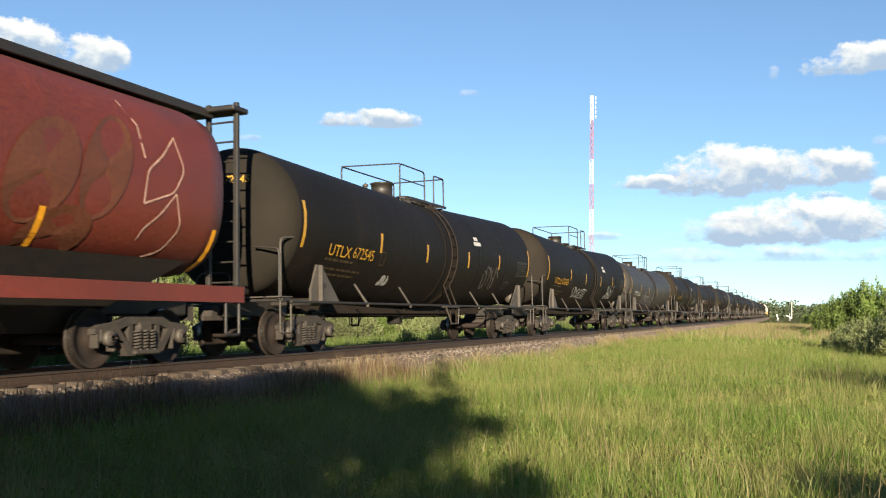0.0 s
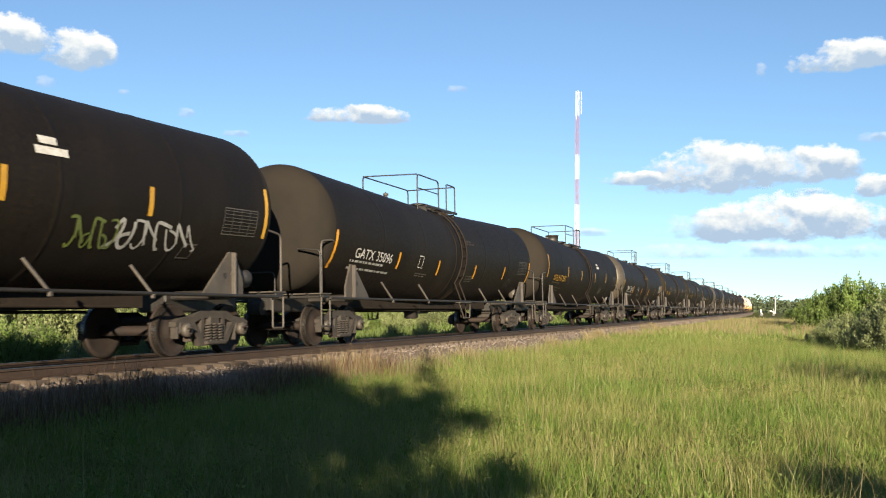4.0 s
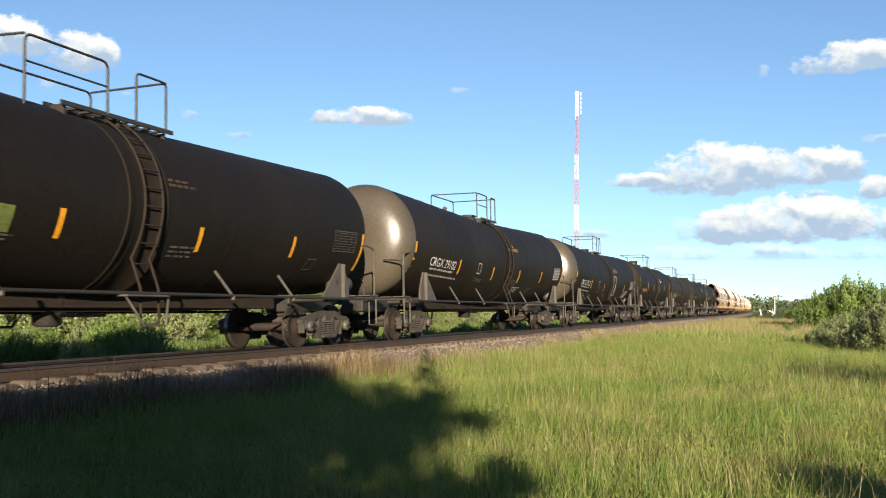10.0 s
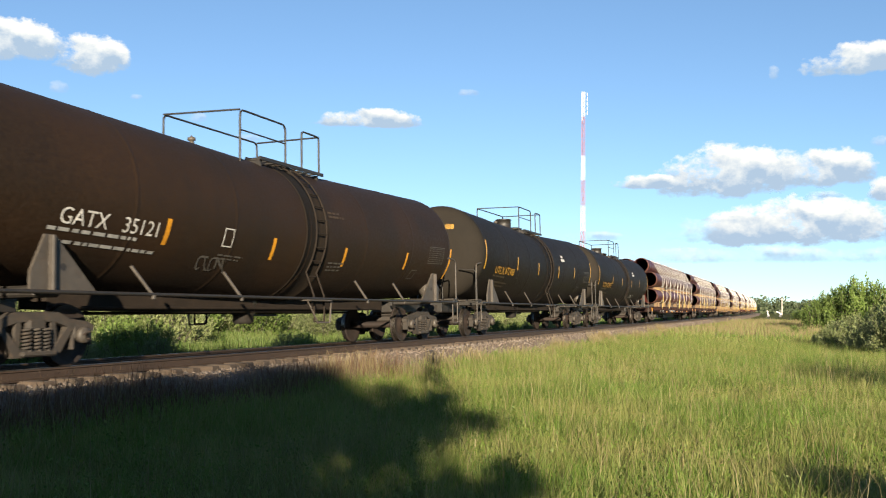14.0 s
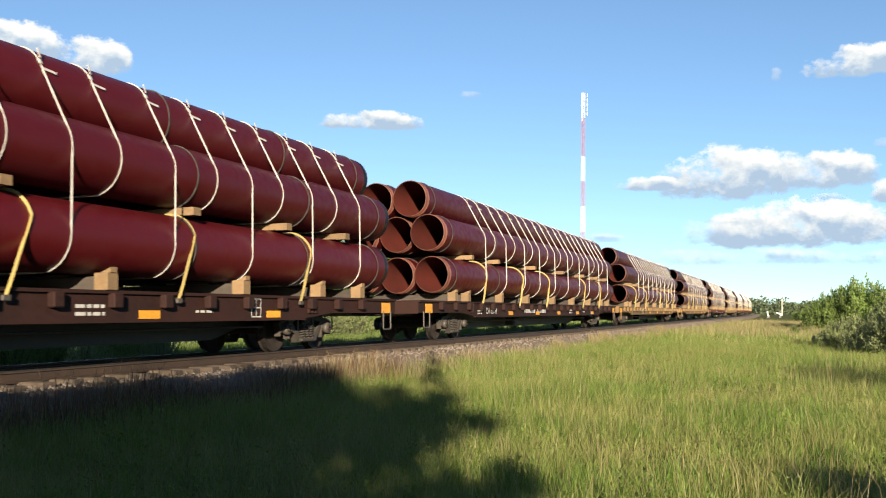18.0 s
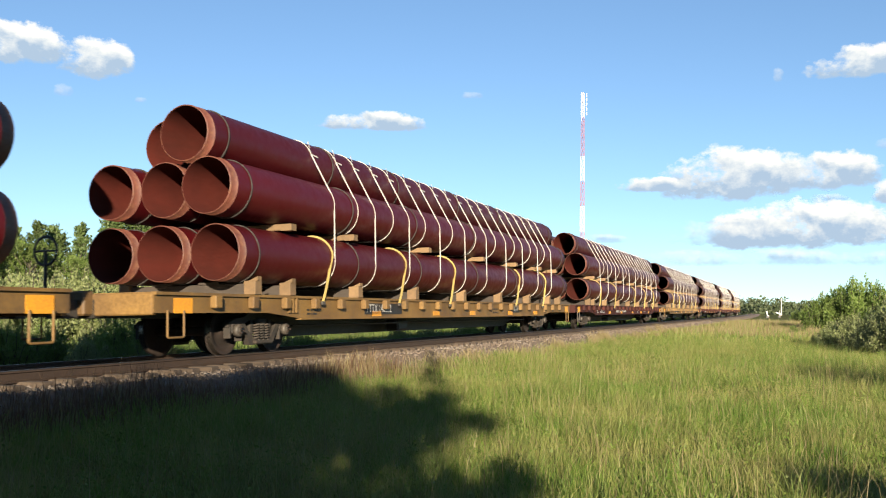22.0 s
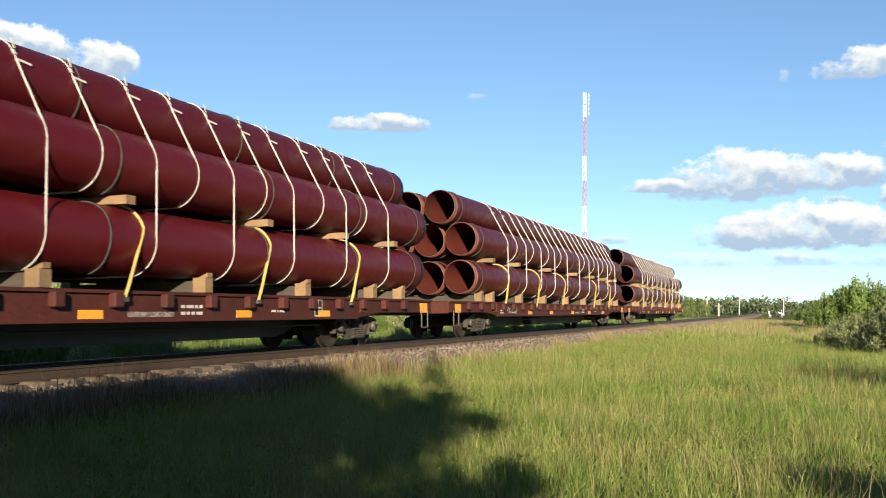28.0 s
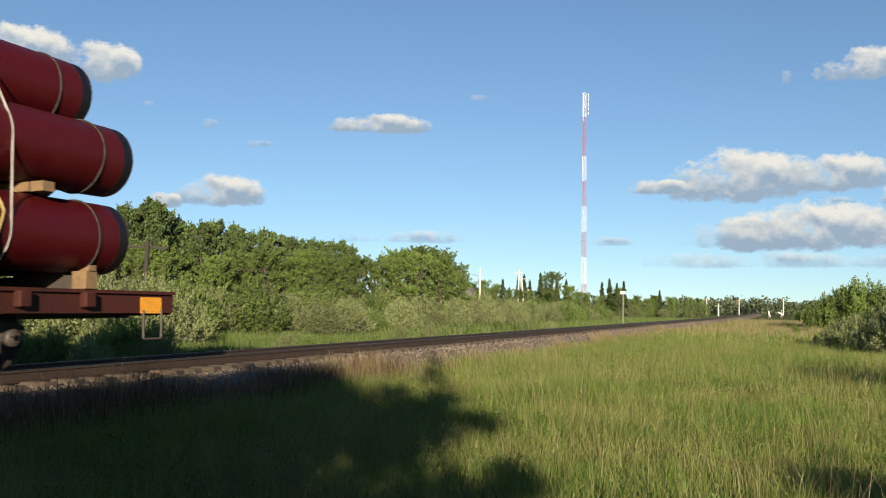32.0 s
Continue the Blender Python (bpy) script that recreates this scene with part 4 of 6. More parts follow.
    # the broad trees here are unseen, added to keep sky light off the shade
    for kind, x, y, k in ((green, -9.0, -8, 1.2), (green, 0.4, -8, 1.2), (green, 1.6, -9.5, 1.2), (green, -2, -7, 1.3), (green, -5, -6, 1.25), (willow, -7.4, -7.5, 1.0), (willow, -12, -6, 1.2), (broad, -5, -14, 0.68), (broad, -9, -12, 0.62), (broad, -13, -10, 0.60),
                          (broad, -2.5, -18, 0.85), (broad, -8, -18, 0.78), (broad, -14, -16, 0.7), (broad, -19, -11, 0.6), (broad, 0.5, -22, 1.0), (broad, -5, -24, 0.95), (broad, -11, -24, 0.9), (broad, -18, -20, 0.8), (broad, 2.5, -16, 0.8), (broad, 5.5, -20, 0.7)):
        put(rng.choice(kind), x, y, k, "leafy tree added behind the viewpoint to darken the shade" if kind is broad else "leafy bush behind the viewpoint shading the grass", "shade trees")


def build_far():
    # distant woods along the horizon
    g = np.random.default_rng(5)
    centres, spread = [], []
    for i in range(2600):
        t = g.random()
        y = 330 + 900 * t
        x = g.uniform(-0.62, 0.30) * y - 30
        if -60 < x < 14 and y < 420:
            continue
        h = (5.5 + 3.5 * noise.noise(Vector((x * 0.012, y * 0.006, 2))) + g.uniform(-1, 1.2)) * (1 + 0.5 * t)
        for _ in range(6):
            u = g.random()
            centres.append((x + g.normal(0, 3.2 - 2 * u), y + g.normal(0, 2.4), h * u - 0.7))
            spread.append(1.3 - 0.5 * u)
    lone("far_woods", leaf_cloud("far_woods", centres, spread, 190000, 0.6, "wood_far", g, 0.8), "wood_far", "distant green woods along the horizon", "woods", kind="stuff")
    # lattice mast in red and white bands
    mast = thing("radio_mast", "tall red and white lattice radio mast", "radio mast", at=(-75.1, 341.9, -0.7))
    cuts = [0, 6.3, 10.9, 20.7, 30.2, 39.8, 49.3, 58.6, 73.3, 82.8]
    bands = [(a, b, "tower_white" if i % 2 == 0 else "tower_red") for i, (a, b) in enumerate(zip(cuts, cuts[1:]))]
    for z0, z1, mt in bands:
        f = Form()

        def leg(k, z):
            r = 1.05 - 0.42 * min(1.0, z / 70)
            a = math.radians(90 * k + 30)
            return (r * math.cos(a), r * math.sin(a), z)
        n = max(2, int((z1 - z0) / 2.4))
        for k in range(4):
            f.tube([leg(k, z0), leg(k, z1)], 0.065, 6)
            for i in range(n):
                a, b = z0 + (z1 - z0) * i / n, z0 + (z1 - z0) * (i + 1) / n
                f.tube([leg(k, a), leg((k + 1) % 4, b)], 0.045, 5)
                f.tube([leg(k, b), leg((k + 1) % 4, b)], 0.04, 5)
        part("mast_section", f, mt, mast, "red lattice section" if mt == "tower_red" else "white lattice section")
    for i in range(5):
        part("antenna_panel", Form().box((1.6, -0.5, 74.6 + 1.75 * i), (0.3, 0.35, 1.3), 0.05), "tower_white", mast, "white aerial panel")
    part("antenna_whip", Form().tube([(-0.5, 0, 72), (-0.5, 0, 82.9)], 0.16, 8), "tower_white", mast)
    hut = thing("equipment_hut", "low grey-roofed equipment hut at the foot of the mast", "hut", at=(-84.5, 335, 0.6))
    part("wall", Form().box((0, 0, 1.2), (10, 4, 2.4), 0.03), "white_paint", hut)
    part("roof", Form().slab([(-2.3, 2.4), (2.3, 2.4), (0, 3.3)], -5.3, 5.3), "roof_grey", hut)
    house = thing("house", "small white gabled house among the bushes", "house", at=pose(-66.5, 188.6, -0.75, 0, 0, 25))
    part("wall", Form().slab([(-2.5, 0), (2.5, 0), (2.5, 3.5), (0, 5.7), (-2.5, 3.5)], -3.5, 3.5), "white_paint", house)
    for s in (-1, 1):
        part("roof", Form().slab([(0, 5.8), (0, 6.0), (s * 2.9, 3.5), (s * 2.9, 3.3)], -3.9, 3.9), "roof_grey", house)
    poles = [(-61, 180, 9.9, 0), (-59.2, 201.5, 10.3, 1), (-57.8, 202, 8.9, 3), (-58.4, 207, 6.0, 2), (-23.7, 299, 3.8, 2), (-23.5, 399, 6.5, 2), (-6.6, 400, 7.0, 2), (-30, 330, 6.0, 2)]
    for i, (x, y, h, kind) in enumerate(poles):
        pole = thing("utility_pole", "pale wooden utility pole with crossarm" if kind else "pale utility pole with a street lamp arm", "utility pole", "utility poles", at=pose(x, y, -0.7, 0, -5 if kind == 3 else 1.2 if kind == 1 else 0.5, 0))
        part("pole", Form().tube([(0, 0, 0), (0, 0, h)], [0.24, 0.18], 8), "pole_wood", pole)
        if kind == 0:
            part("lamp_arm", Form().tube([(0, 0, h - 2), (-1.4, 0, h - 1.5), (-2.6, 0, h - 1.4)], 0.07, 6), "galvanised", pole)
            part("lamp_head", Form().box((-2.8, 0, h - 1.42), (0.7, 0.3, 0.18), 0.05), "galvanised", pole)
        else:
            part("crossarm", Form().box((0, 0, h - 0.7), (1.9, 0.12, 0.14), 0.02), "pole_wood", pole)
    pole = thing("telegraph_pole", "dark weathered telegraph pole with crossarm in the bushes", "utility pole", at=pose(*spot(-17.8, 52), -0.8, 0, 2.0, 20))
    part("pole", Form().tube([(0, 0, 0), (0, 0, 5.1)], [0.15, 0.12], 8), "pole_dark", pole)
    part("crossarm", Form().box((0, 0.16, 4.75), (2.1, 0.1, 0.13), 0.02), "pole_dark", pole)
    for k in range(6):
        part("insulator", Form().lathe([(0, 0.0), (0, 0.03), (0.06, 0.045), (0.12, 0.02), (0.13, 0)], 8, "z", (-0.95 + 0.38 * k, 0.16, 4.81)), "pole_dark", pole)
    post = thing("track_sign", "thin post with a small white sign beside the track", "sign", at=(-13.6, 76.8, -0.5))
    part("post", Form().box((0, 0, 1.45), (0.07, 0.07, 2.9), 0.01), "galvanised", post)
    part("sign_plate", Form().box((0, -0.05, 2.85), (0.42, 0.03, 0.26), 0.01), "white_paint", post, "small white plate")
    for az, d, h, lean in ((19.3, 240, 1.6, 12), (19.95, 258, 1.9, 68)):
        x, y = spot(az, d)
        gate = thing("crossing_gate", "white level crossing gate with its arm raised aslant", "crossing gate", "crossing gates", at=pose(x, y, -0.6, 0, 0, 10))
        part("mast", Form().tube([(0, 0, 0), (0, 0, h)], 0.09, 8), "galvanised", gate)
        part("arm", Form().box((0, 0, 0.4), (0.3, 0.12, 1.1), 0.02, pose(0, 0, h - 0.9, 0, -lean, 0)), "white_paint", gate, "white gate arm")
        part("counterweight", Form().box((0.1, 0, -0.3), (0.4, 0.3, 0.35), 0.04, pose(0, 0, h - 0.9, 0, -lean / 2, 0)), "white_paint", gate)
        part("base", Form().box((0, 0, 0.25), (0.6, 0.6, 0.5), 0.04), "roof_grey", gate)


def build_clouds():
    """Fair-weather clouds far beyond the woods; azimuth right of the view's middle, height over the horizon, in degrees."""
    out = []
    R = 3000.0
    spec = [(-25.33, 14.33, 6.08, 2.67, 0), (-20.9, 13.94, 4.2, 2.6, 0), (-4.41, 11.29, 6.32, 1.32, 0), (1.56, 12.99, 1.53, 0.56, 1), (24.42, 14.01, 5.97, 2.08, 0), (12.15, 7.53, 4.06, 1.04, 0), (17.66, 8.07, 8.33, 3.54, 0), (22.74, 8.02, 5.21, 2.43, 0), (21.84, 5.0, 12.43, 3.06, 0), (15.39, 4.59, 5.21, 1.74, 1), (25.75, 6.78, 2.5, 1.53, 0), (25.54, 9.43, 2.43, 0.73, 1), (19.87, 13.61, 0.69, 1.01, 1), (18.96, 3.18, 17.54, 1.18, 1), (9.16, 4.29, 4.34, 0.66, 1), (-17.36, 6.25, 2.22, 1.08, 0), (-13.94, 6.91, 5.28, 2.12, 0), (-3.04, 4.47, 9.03, 0.97, 1), (-12.07, 9.87, 2.08, 0.56, 1), (-14.83, 10.9, 1.22, 0.73, 1), (-18.29, 11.86, 0.8, 0.45, 1), (22.05, 6.47, 2.95, 0.69, 1), (-22.59, 12.02, 1.22, 0.94, 1)]
    for az, up, w, h, thin in spec:
        a = radians(21.0 - az)
        W, H = 2 * R * math.tan(radians(w / 2)) * 1.22, 2 * R * math.tan(radians(h / 2)) * 1.3
        me = bpy.data.meshes.new("cloud")
        me.from_pydata([(-W / 2, -H / 2, 0), (W / 2, -H / 2, 0), (W / 2, H / 2, 0), (-W / 2, H / 2, 0)], [], [(0, 1, 2, 3)])
        uv = me.uv_layers.new()
        for i, c in enumerate(((0, 0), (1, 0), (1, 1), (0, 1))):
            uv.data[i].uv = c
        me.materials.append(M["cloud_thin" if thin else "cloud"])
        ob = new("cloud", me)
        ob.visible_shadow = False
        tagged(ob, "thin pale wisp of cloud in the blue sky" if thin else "white cumulus cloud with painted sunlit top and shaded grey base", "cloud", "clouds", "structure")
        at = Vector((-math.sin(a) * R, math.cos(a) * R, R * math.tan(radians(up)) + EYE[2]))
        out.append((ob, at, Matrix.Translation(at) @ (Vector(EYE) - at).to_track_quat("Z", "Y").to_matrix().to_4x4(), Vector((math.cos(a), math.sin(a), 0))))
    return out


build_ground()
build_track()
build_grass()
build_plants()
build_far()
CLOUDS = build_clouds()

# ---- train ----
MOVING = []      # thing, place along the track at the start, place on its car


def rolls(ob, s, local=None):
    MOVING.append((ob, s, local or Matrix.Identity(4)))
    return ob


def wheelset_meshes():
    w = Form()
    for s in (-1, 1):
        x = s * 0.7525
        w.lathe([(x - s * 0.068, 0.12), (x - s * 0.068, 0.36), (x - s * 0.085, 0.40), (x - s * 0.085, 0.484), (x - s * 0.055, 0.484), (x - s * 0.045, 0.462)], 28, "x")
        w.lathe([(x + s * 0.055, 0.455), (x + s * 0.055, 0.39), (x + s * 0.03, 0.37), (x + s * 0.02, 0.20), (x + s * 0.075, 0.16), (x + s * 0.075, 0.09)], 28, "x")
    for s in (-1, 1):
        for k in range(3):
            q = 2 * math.pi * k / 3
            w.box((s * 1.19, 0.06 * math.cos(q), 0.06 * math.sin(q)), (0.05, 0.03, 0.03), 0.005)
    w.lathe([(-1.18, 0.0), (-1.18, 0.045), (-1.02, 0.05), (-1.02, 0.075), (-0.82, 0.08), (-0.66, 0.09), (0.66, 0.09), (0.82, 0.08), (1.02, 0.075), (1.02, 0.05), (1.18, 0.045), (1.18, 0.0)], 14, "x")
    t = Form()
    t.lathe([(0.7525 - 0.046, 0.463), (0.7525 + 0.055, 0.456)], 28, "x")
    return w.mesh("wheelset"), t.mesh("tread")


def truck_meshes():
    me = {}
    # cast side frame with two windows, drawn as bars
    f = Form()
    f.slab([(-1.12, 0.60), (-0.98, 0.66), (-0.62, 0.70), (-0.40, 0.80), (0.40, 0.80), (0.62, 0.70), (0.98, 0.66), (1.12, 0.60), (1.12, 0.52), (0.95, 0.54), (0.60, 0.58), (0.34, 0.66), (-0.34, 0.66), (-0.60, 0.58), (-0.95, 0.54), (-1.12, 0.52)], -0.07, 0.07)
    f.slab([(-0.72, 0.60), (-0.60, 0.60), (-0.30, 0.28), (0.30, 0.28), (0.60, 0.60), (0.72, 0.60), (0.40, 0.17), (-0.40, 0.17)], -0.08, 0.08)
    for s in (-1, 1):
        f.slab([(s * 0.30, 0.26), (s * 0.39, 0.26), (s * 0.36, 0.70), (s * 0.27, 0.70)], -0.065, 0.065)
        f.box((0.0, s * 0.86, 0.50), (0.17, 0.34, 0.22), 0.03)
        f.box((0.0, s * 0.70, 0.36), (0.15, 0.05, 0.22), 0.01)
        f.box((0.0, s * 1.06, 0.42), (0.15, 0.05, 0.22), 0.01)
    f.box((0, 0, 0.22), (0.30, 0.62, 0.07), 0.02)
    me["side_frame"] = f.mesh("side_frame")
    c = Form()
    pts = [(0.065 * math.cos(q), 0.065 * math.sin(q), 0.26 + 0.30 * i / 48) for i, q in enumerate(2 * math.pi * 6 * k / 48 for k in range(49))]
    c.tube(pts, 0.02, 5)
    me["spring"] = c.mesh("spring")
    b = Form()
    b.lathe([(-0.02, 0.0), (-0.02, 0.12), (0.07, 0.12), (0.085, 0.10), (0.085, 0.06), (0.10, 0.05), (0.10, 0.0)], 16, "x")
    me["bearing_cap"] = b.mesh("bearing_cap")
    bo = Form().box((0, 0, 0.62), (2.2, 0.36, 0.20), 0.05).box((0, 0, 0.76), (0.5, 0.5, 0.14), 0.04)
    bo.tube([(-0.9, -0.5, 0.42), (0.9, -0.5, 0.42)], 0.05, 6).tube([(-0.9, 0.5, 0.42), (0.9, 0.5, 0.42)], 0.05, 6)
    me["bolster"] = bo.mesh("bolster")
    return me


WHEEL, TREAD = wheelset_meshes()
TRUCK = truck_meshes()


def add_truck(car, y):
    t = part("truck", TRUCK["bolster"], "truck_iron", car, "cast iron four-wheel truck", at=(0, y, 0))
    for s in (-1, 1):
        part("side_frame", TRUCK["side_frame"], "truck_iron", t, at=(s * 1.0, 0, 0.0))
        for k in (-1, 0, 1):
            part("spring", TRUCK["spring"], "truck_iron", t, at=(s * 1.06, k * 0.17, 0))
        for k in (-1, 1):
            part("bearing_cap", TRUCK["bearing_cap"], "grey_steel", t, at=pose(s * 1.08, k * 0.86, 0.457, 0, 0, 0 if s > 0 else 180))
    for k in (-1, 1):
        w = part("wheelset", WHEEL, "wheel_rust", t, "rusty wheels on an axle", at=(0, k * 0.86, 0.457))
        for s in (-1, 1):
            part("tread", TREAD, "wheel_tread", t, "polished wheel tread", at=pose(0, k * 0.86, 0.457, 0, 0, 0 if s > 0 else 180))
    return t


def coupler_form():
    f = Form()
    f.box((0, -0.35, 0.86), (0.16, 0.9, 0.18), 0.03)
    f.slab([(0.0, 0.72), (0.30, 0.72), (0.36, 0.80), (0.36, 0.95), (0.28, 1.02), (0.0, 1.02)], -0.16, 0.06)
    f.slab([(0.10, 0.72), (0.30, 0.72), (0.30, 1.02), (0.10, 1.02)], 0.08, 0.20)
    return f


COUPLER = coupler_form().mesh("coupler")
TANK_R, TANK_Z, SHELL, DISH = 1.55, 2.63, 8.2, 0.64


def tank_meshes():
    me = {}
    seams = [(y + a, TANK_R + b) for y in (-5.5, -2.75, 0, 2.75, 5.5) for a, b in ((-0.09, 0), (-0.03, 0), (-0.012, 0.006), (0.012, 0.006), (0.03, 0), (0.09, 0))]
    shell = Form().lathe([(-SHELL, TANK_R)] + seams + [(SHELL, TANK_R)], 72, "y", (0, 0, TANK_Z))
    shell.v = [(x, y, z + sag(y)) for x, y, z in shell.v]
    me["tank_shell"] = shell.mesh("tank_shell")
    prof = [(SHELL, TANK_R)]
    for i in range(1, 13):
        q = math.pi / 2 * i / 12
        prof.append((SHELL + DISH * math.sin(q), TANK_R * max(math.cos(q), 0.0005) ** 0.62))
    me["tank_head"] = Form().lathe(prof, 72, "y", (0, 0, TANK_Z + sag(SHELL))).mesh("tank_head")
    # belt plate between two weld rings, behind the ladder
    me["ladder_band"] = Form().lathe([(-0.50, TANK_R), (-0.49, TANK_R + 0.012), (-0.45, TANK_R + 0.012), (-0.44, TANK_R + 0.004), (0.44, TANK_R + 0.004), (0.45, TANK_R + 0.012), (0.49, TANK_R + 0.012), (0.50, TANK_R)], 72, "y", (0, 0, TANK_Z)).mesh("ladder_band")
    lad = Form()
    pts = []
    for a in range(74, -37, -6):
        q = radians(a)
        pts.append(((TANK_R + 0.09) * math.cos(q), (TANK_R + 0.09) * math.sin(q) + TANK_Z))
    pts += [(1.55, 1.2), (1.56, 0.62)]
    for s in (-1, 1):
        lad.tube([(x, s * 0.22, z) for x, z in pts], 0.022, 6)
    n = 12
    for i in range(n):
        k = i / (n - 1) * (len(pts) - 1)
        a, b = pts[int(k)], pts[min(int(k) + 1, len(pts) - 1)]
        x, z = a[0] + (b[0] - a[0]) * (k % 1), a[1] + (b[1] - a[1]) * (k % 1)
        lad.tube([(x, -0.22, z), (x, 0.22, z)], 0.016, 6)
    me["ladder"] = lad.mesh("ladder")
    step = Form()
    for s in (-1, 1):
        step.tube([(1.5, s * 0.3, 1.0), (1.62, s * 0.75 if s < 0 else 0.3, 1.02), (1.6, s * 0.26, 0.55)], 0.02, 6)
    step.box((1.58, -0.28, 1.02), (0.22, 1.0, 0.03), 0.008).tube([(1.58, -0.26, 0.56), (1.58, 0.26, 0.56)], 0.02, 6)
    me["step"] = step.mesh("step")
    st = Form().tube([(1.36, -0.16, 1.50), (1.53, 0.14, 1.06)], 0.03, 6)
    st.box((1.54, 0.16, 1.02), (0.05, 0.07, 0.08), 0.01)
    me["strut"] = st.mesh("strut")
    me["running_rail"] = Form().tube([(1.535, -8.6, 1.06), (1.535, 8.6, 1.06)], 0.03, 8).mesh("running_rail")
    # saddle plate over the truck
    sd = Form().slab([(-0.80, 1.08), (0.46, 1.08), (0.46, 1.34), (0.20, 1.86), (0.02, 1.86), (-0.08, 1.76)], 1.26, 1.31)
    sd.box((1.34, 0.11, 1.46), (0.10, 0.06, 0.78), 0.01)
    sd.lathe([(1.312, 0.0), (1.316, 0.06), (1.312, 0.062)], 12, "x", (0, 0.1, 1.46))
    me["saddle"] = sd.mesh("saddle")
    # black disc on the plate, painted as the dark of a hole
    me["saddle_hole"] = Form().lathe([(1.311, 0.0005), (1.314, 0.055)], 14, "x", (0, -0.13, 1.42)).mesh("saddle_hole")
    sill = Form().box((0, 7.85, 0.96), (0.62, 2.3, 0.36), 0.03)
    sill.box((0, 7.1, 1.08), (2.5, 0.5, 0.16), 0.03).box((0, 8.72, 1.10), (3.0, 0.30, 0.07), 0.01)
    me["stub_sill"] = sill.mesh("stub_sill")
    deck = Form()
    for k in range(8):
        deck.box((-1.35 + 0.386 * k, 8.72, 1.155), (0.30, 0.5, 0.03), 0.006)
    me["end_platform"] = deck.mesh("end_platform")
    me["end_rail"] = Form().tube(rounded([(1.45, 8.85, 1.1), (1.45, 8.85, 2.30), (1.45, 8.3, 2.36), (1.40, 8.1, 2.30)], 0.12), 0.024, 6).mesh("end_rail")
    me["corner_step"] = Form().tube(rounded([(1.47, 8.50, 1.08), (1.47, 8.50, 0.45), (1.47, 8.9, 0.45), (1.47, 8.9, 1.08)], 0.05), 0.02, 6).mesh("corner_step")
    me["cross_rail"] = Form().tube(rounded([(-1.45, 8.9, 1.1), (-1.45, 8.9, 2.1), (-0.9, 8.9, 2.15)], 0.1), 0.022, 6).tube(
        rounded([(-0.3, 8.86, 1.1), (-0.3, 8.86, 1.66), (0.45, 8.86, 1.66), (0.6, 8.86, 1.1)], 0.15), 0.018, 6).mesh("cross_rail")
    # fittings on the top
    top = TANK_Z + TANK_R + sag(0.8)
    me["valve_housing"] = Form().lathe([(-0.06, 0.34), (0.02, 0.34), (0.03, 0.30), (0.34, 0.30), (0.35, 0.33), (0.38, 0.33), (0.40, 0.28), (0.41, 0.001)], 24, "z", (0, -1.06, top)).mesh("valve_housing")
    me["safety_valve"] = Form().lathe([(-0.03, 0.10), (0.06, 0.10), (0.08, 0.05), (0.16, 0.05), (0.17, 0.08), (0.22, 0.08), (0.24, 0.03), (0.28, 0.001)], 12, "z", (0, -2.1, top)).mesh("safety_valve")
    me["manway"] = Form().lathe([(-0.05, 0.30), (0.10, 0.30), (0.11, 0.34), (0.15, 0.34), (0.19, 0.2), (0.20, 0.001)], 20, "z", (0, 0.4, top)).box((0, 0.8, top + 0.14), (0.10, 0.30, 0.06), 0.01).mesh("manway")
    for side, key in ((1, "platform"), (-1, "far_platform")):
        g = Form()
        for k in range(9):
            g.box((side * 0.64, -0.75 + 0.29 * k, top - 0.05), (0.34, 0.07, 0.03))
        for x in (0.48, 0.81):
            g.box((side * x, 0.42, top - 0.05), (0.04, 2.7, 0.07))
        for y in (-0.8, 0.42, 1.6):
            g.box((side * 0.62, y, top - 0.16), (0.30, 0.05, 0.16))
        me[key] = g.mesh("platform")
    r = Form()
    hi = top + 0.80
    r.tube(rounded([(0.82, -1.66, top - 0.25), (0.82, -1.66, hi), (0.82, 0.08, hi), (0.82, 0.08, top - 0.04)], 0.14), 0.022, 6)
    r.tube(rounded([(0.82, 0.78, top - 0.04), (0.82, 0.78, hi), (0.82, 1.57, hi), (0.82, 1.57, top - 0.04)], 0.10), 0.022, 6)
    r.tube(rounded([(-0.82, -1.9, top - 0.25), (-0.82, -1.9, hi), (-0.82, 1.57, hi), (-0.82, 1.57, top - 0.04)], 0.14), 0.022, 6)
    r.tube([(-0.82, -1.9, hi), (0.82, -1.66, hi)], 0.020, 6)
    r.tube([(-0.82, 1.57, hi), (0.82, 1.57, hi)], 0.020, 6).tube([(0.82, -1.66, top + 0.4), (0.82, 0.08, top + 0.4)], 0.016, 6)
    me["safety_rail"] = r.mesh("safety_rail")
    o = Form().lathe([(0.56, 0.16), (0.60, 0.22), (0.74, 0.22), (0.80, 0.28), (1.06, 0.30)], 16, "z", (0, -0.3, 0)).box((0, 0.2, 0.74), (0.10, 1.6, 0.05), 0.01)
    me["outlet"] = o.mesh("outlet")
    bp = Form().tube([(0.35, -5.6, 0.88), (0.35, 5.6, 0.88)], 0.03, 6).tube([(-0.5, -5.6, 0.80), (-0.5, 5.6, 0.80)], 0.03, 6)
    for k in range(7):
        bp.box((-0.5, -4.4 + 1.4 * k, 0.92), (0.05, 0.05, 0.3))
    me["brake_pipe"] = bp.mesh("brake_pipe")
    # added beam, no known part: makes the dark band below the tank
    cs = Form().slab([(-6.1, 1.12), (6.1, 1.12), (6.1, 0.86), (2.2, 0.80), (-2.2, 0.80), (-6.1, 0.86)], -0.28, 0.28)
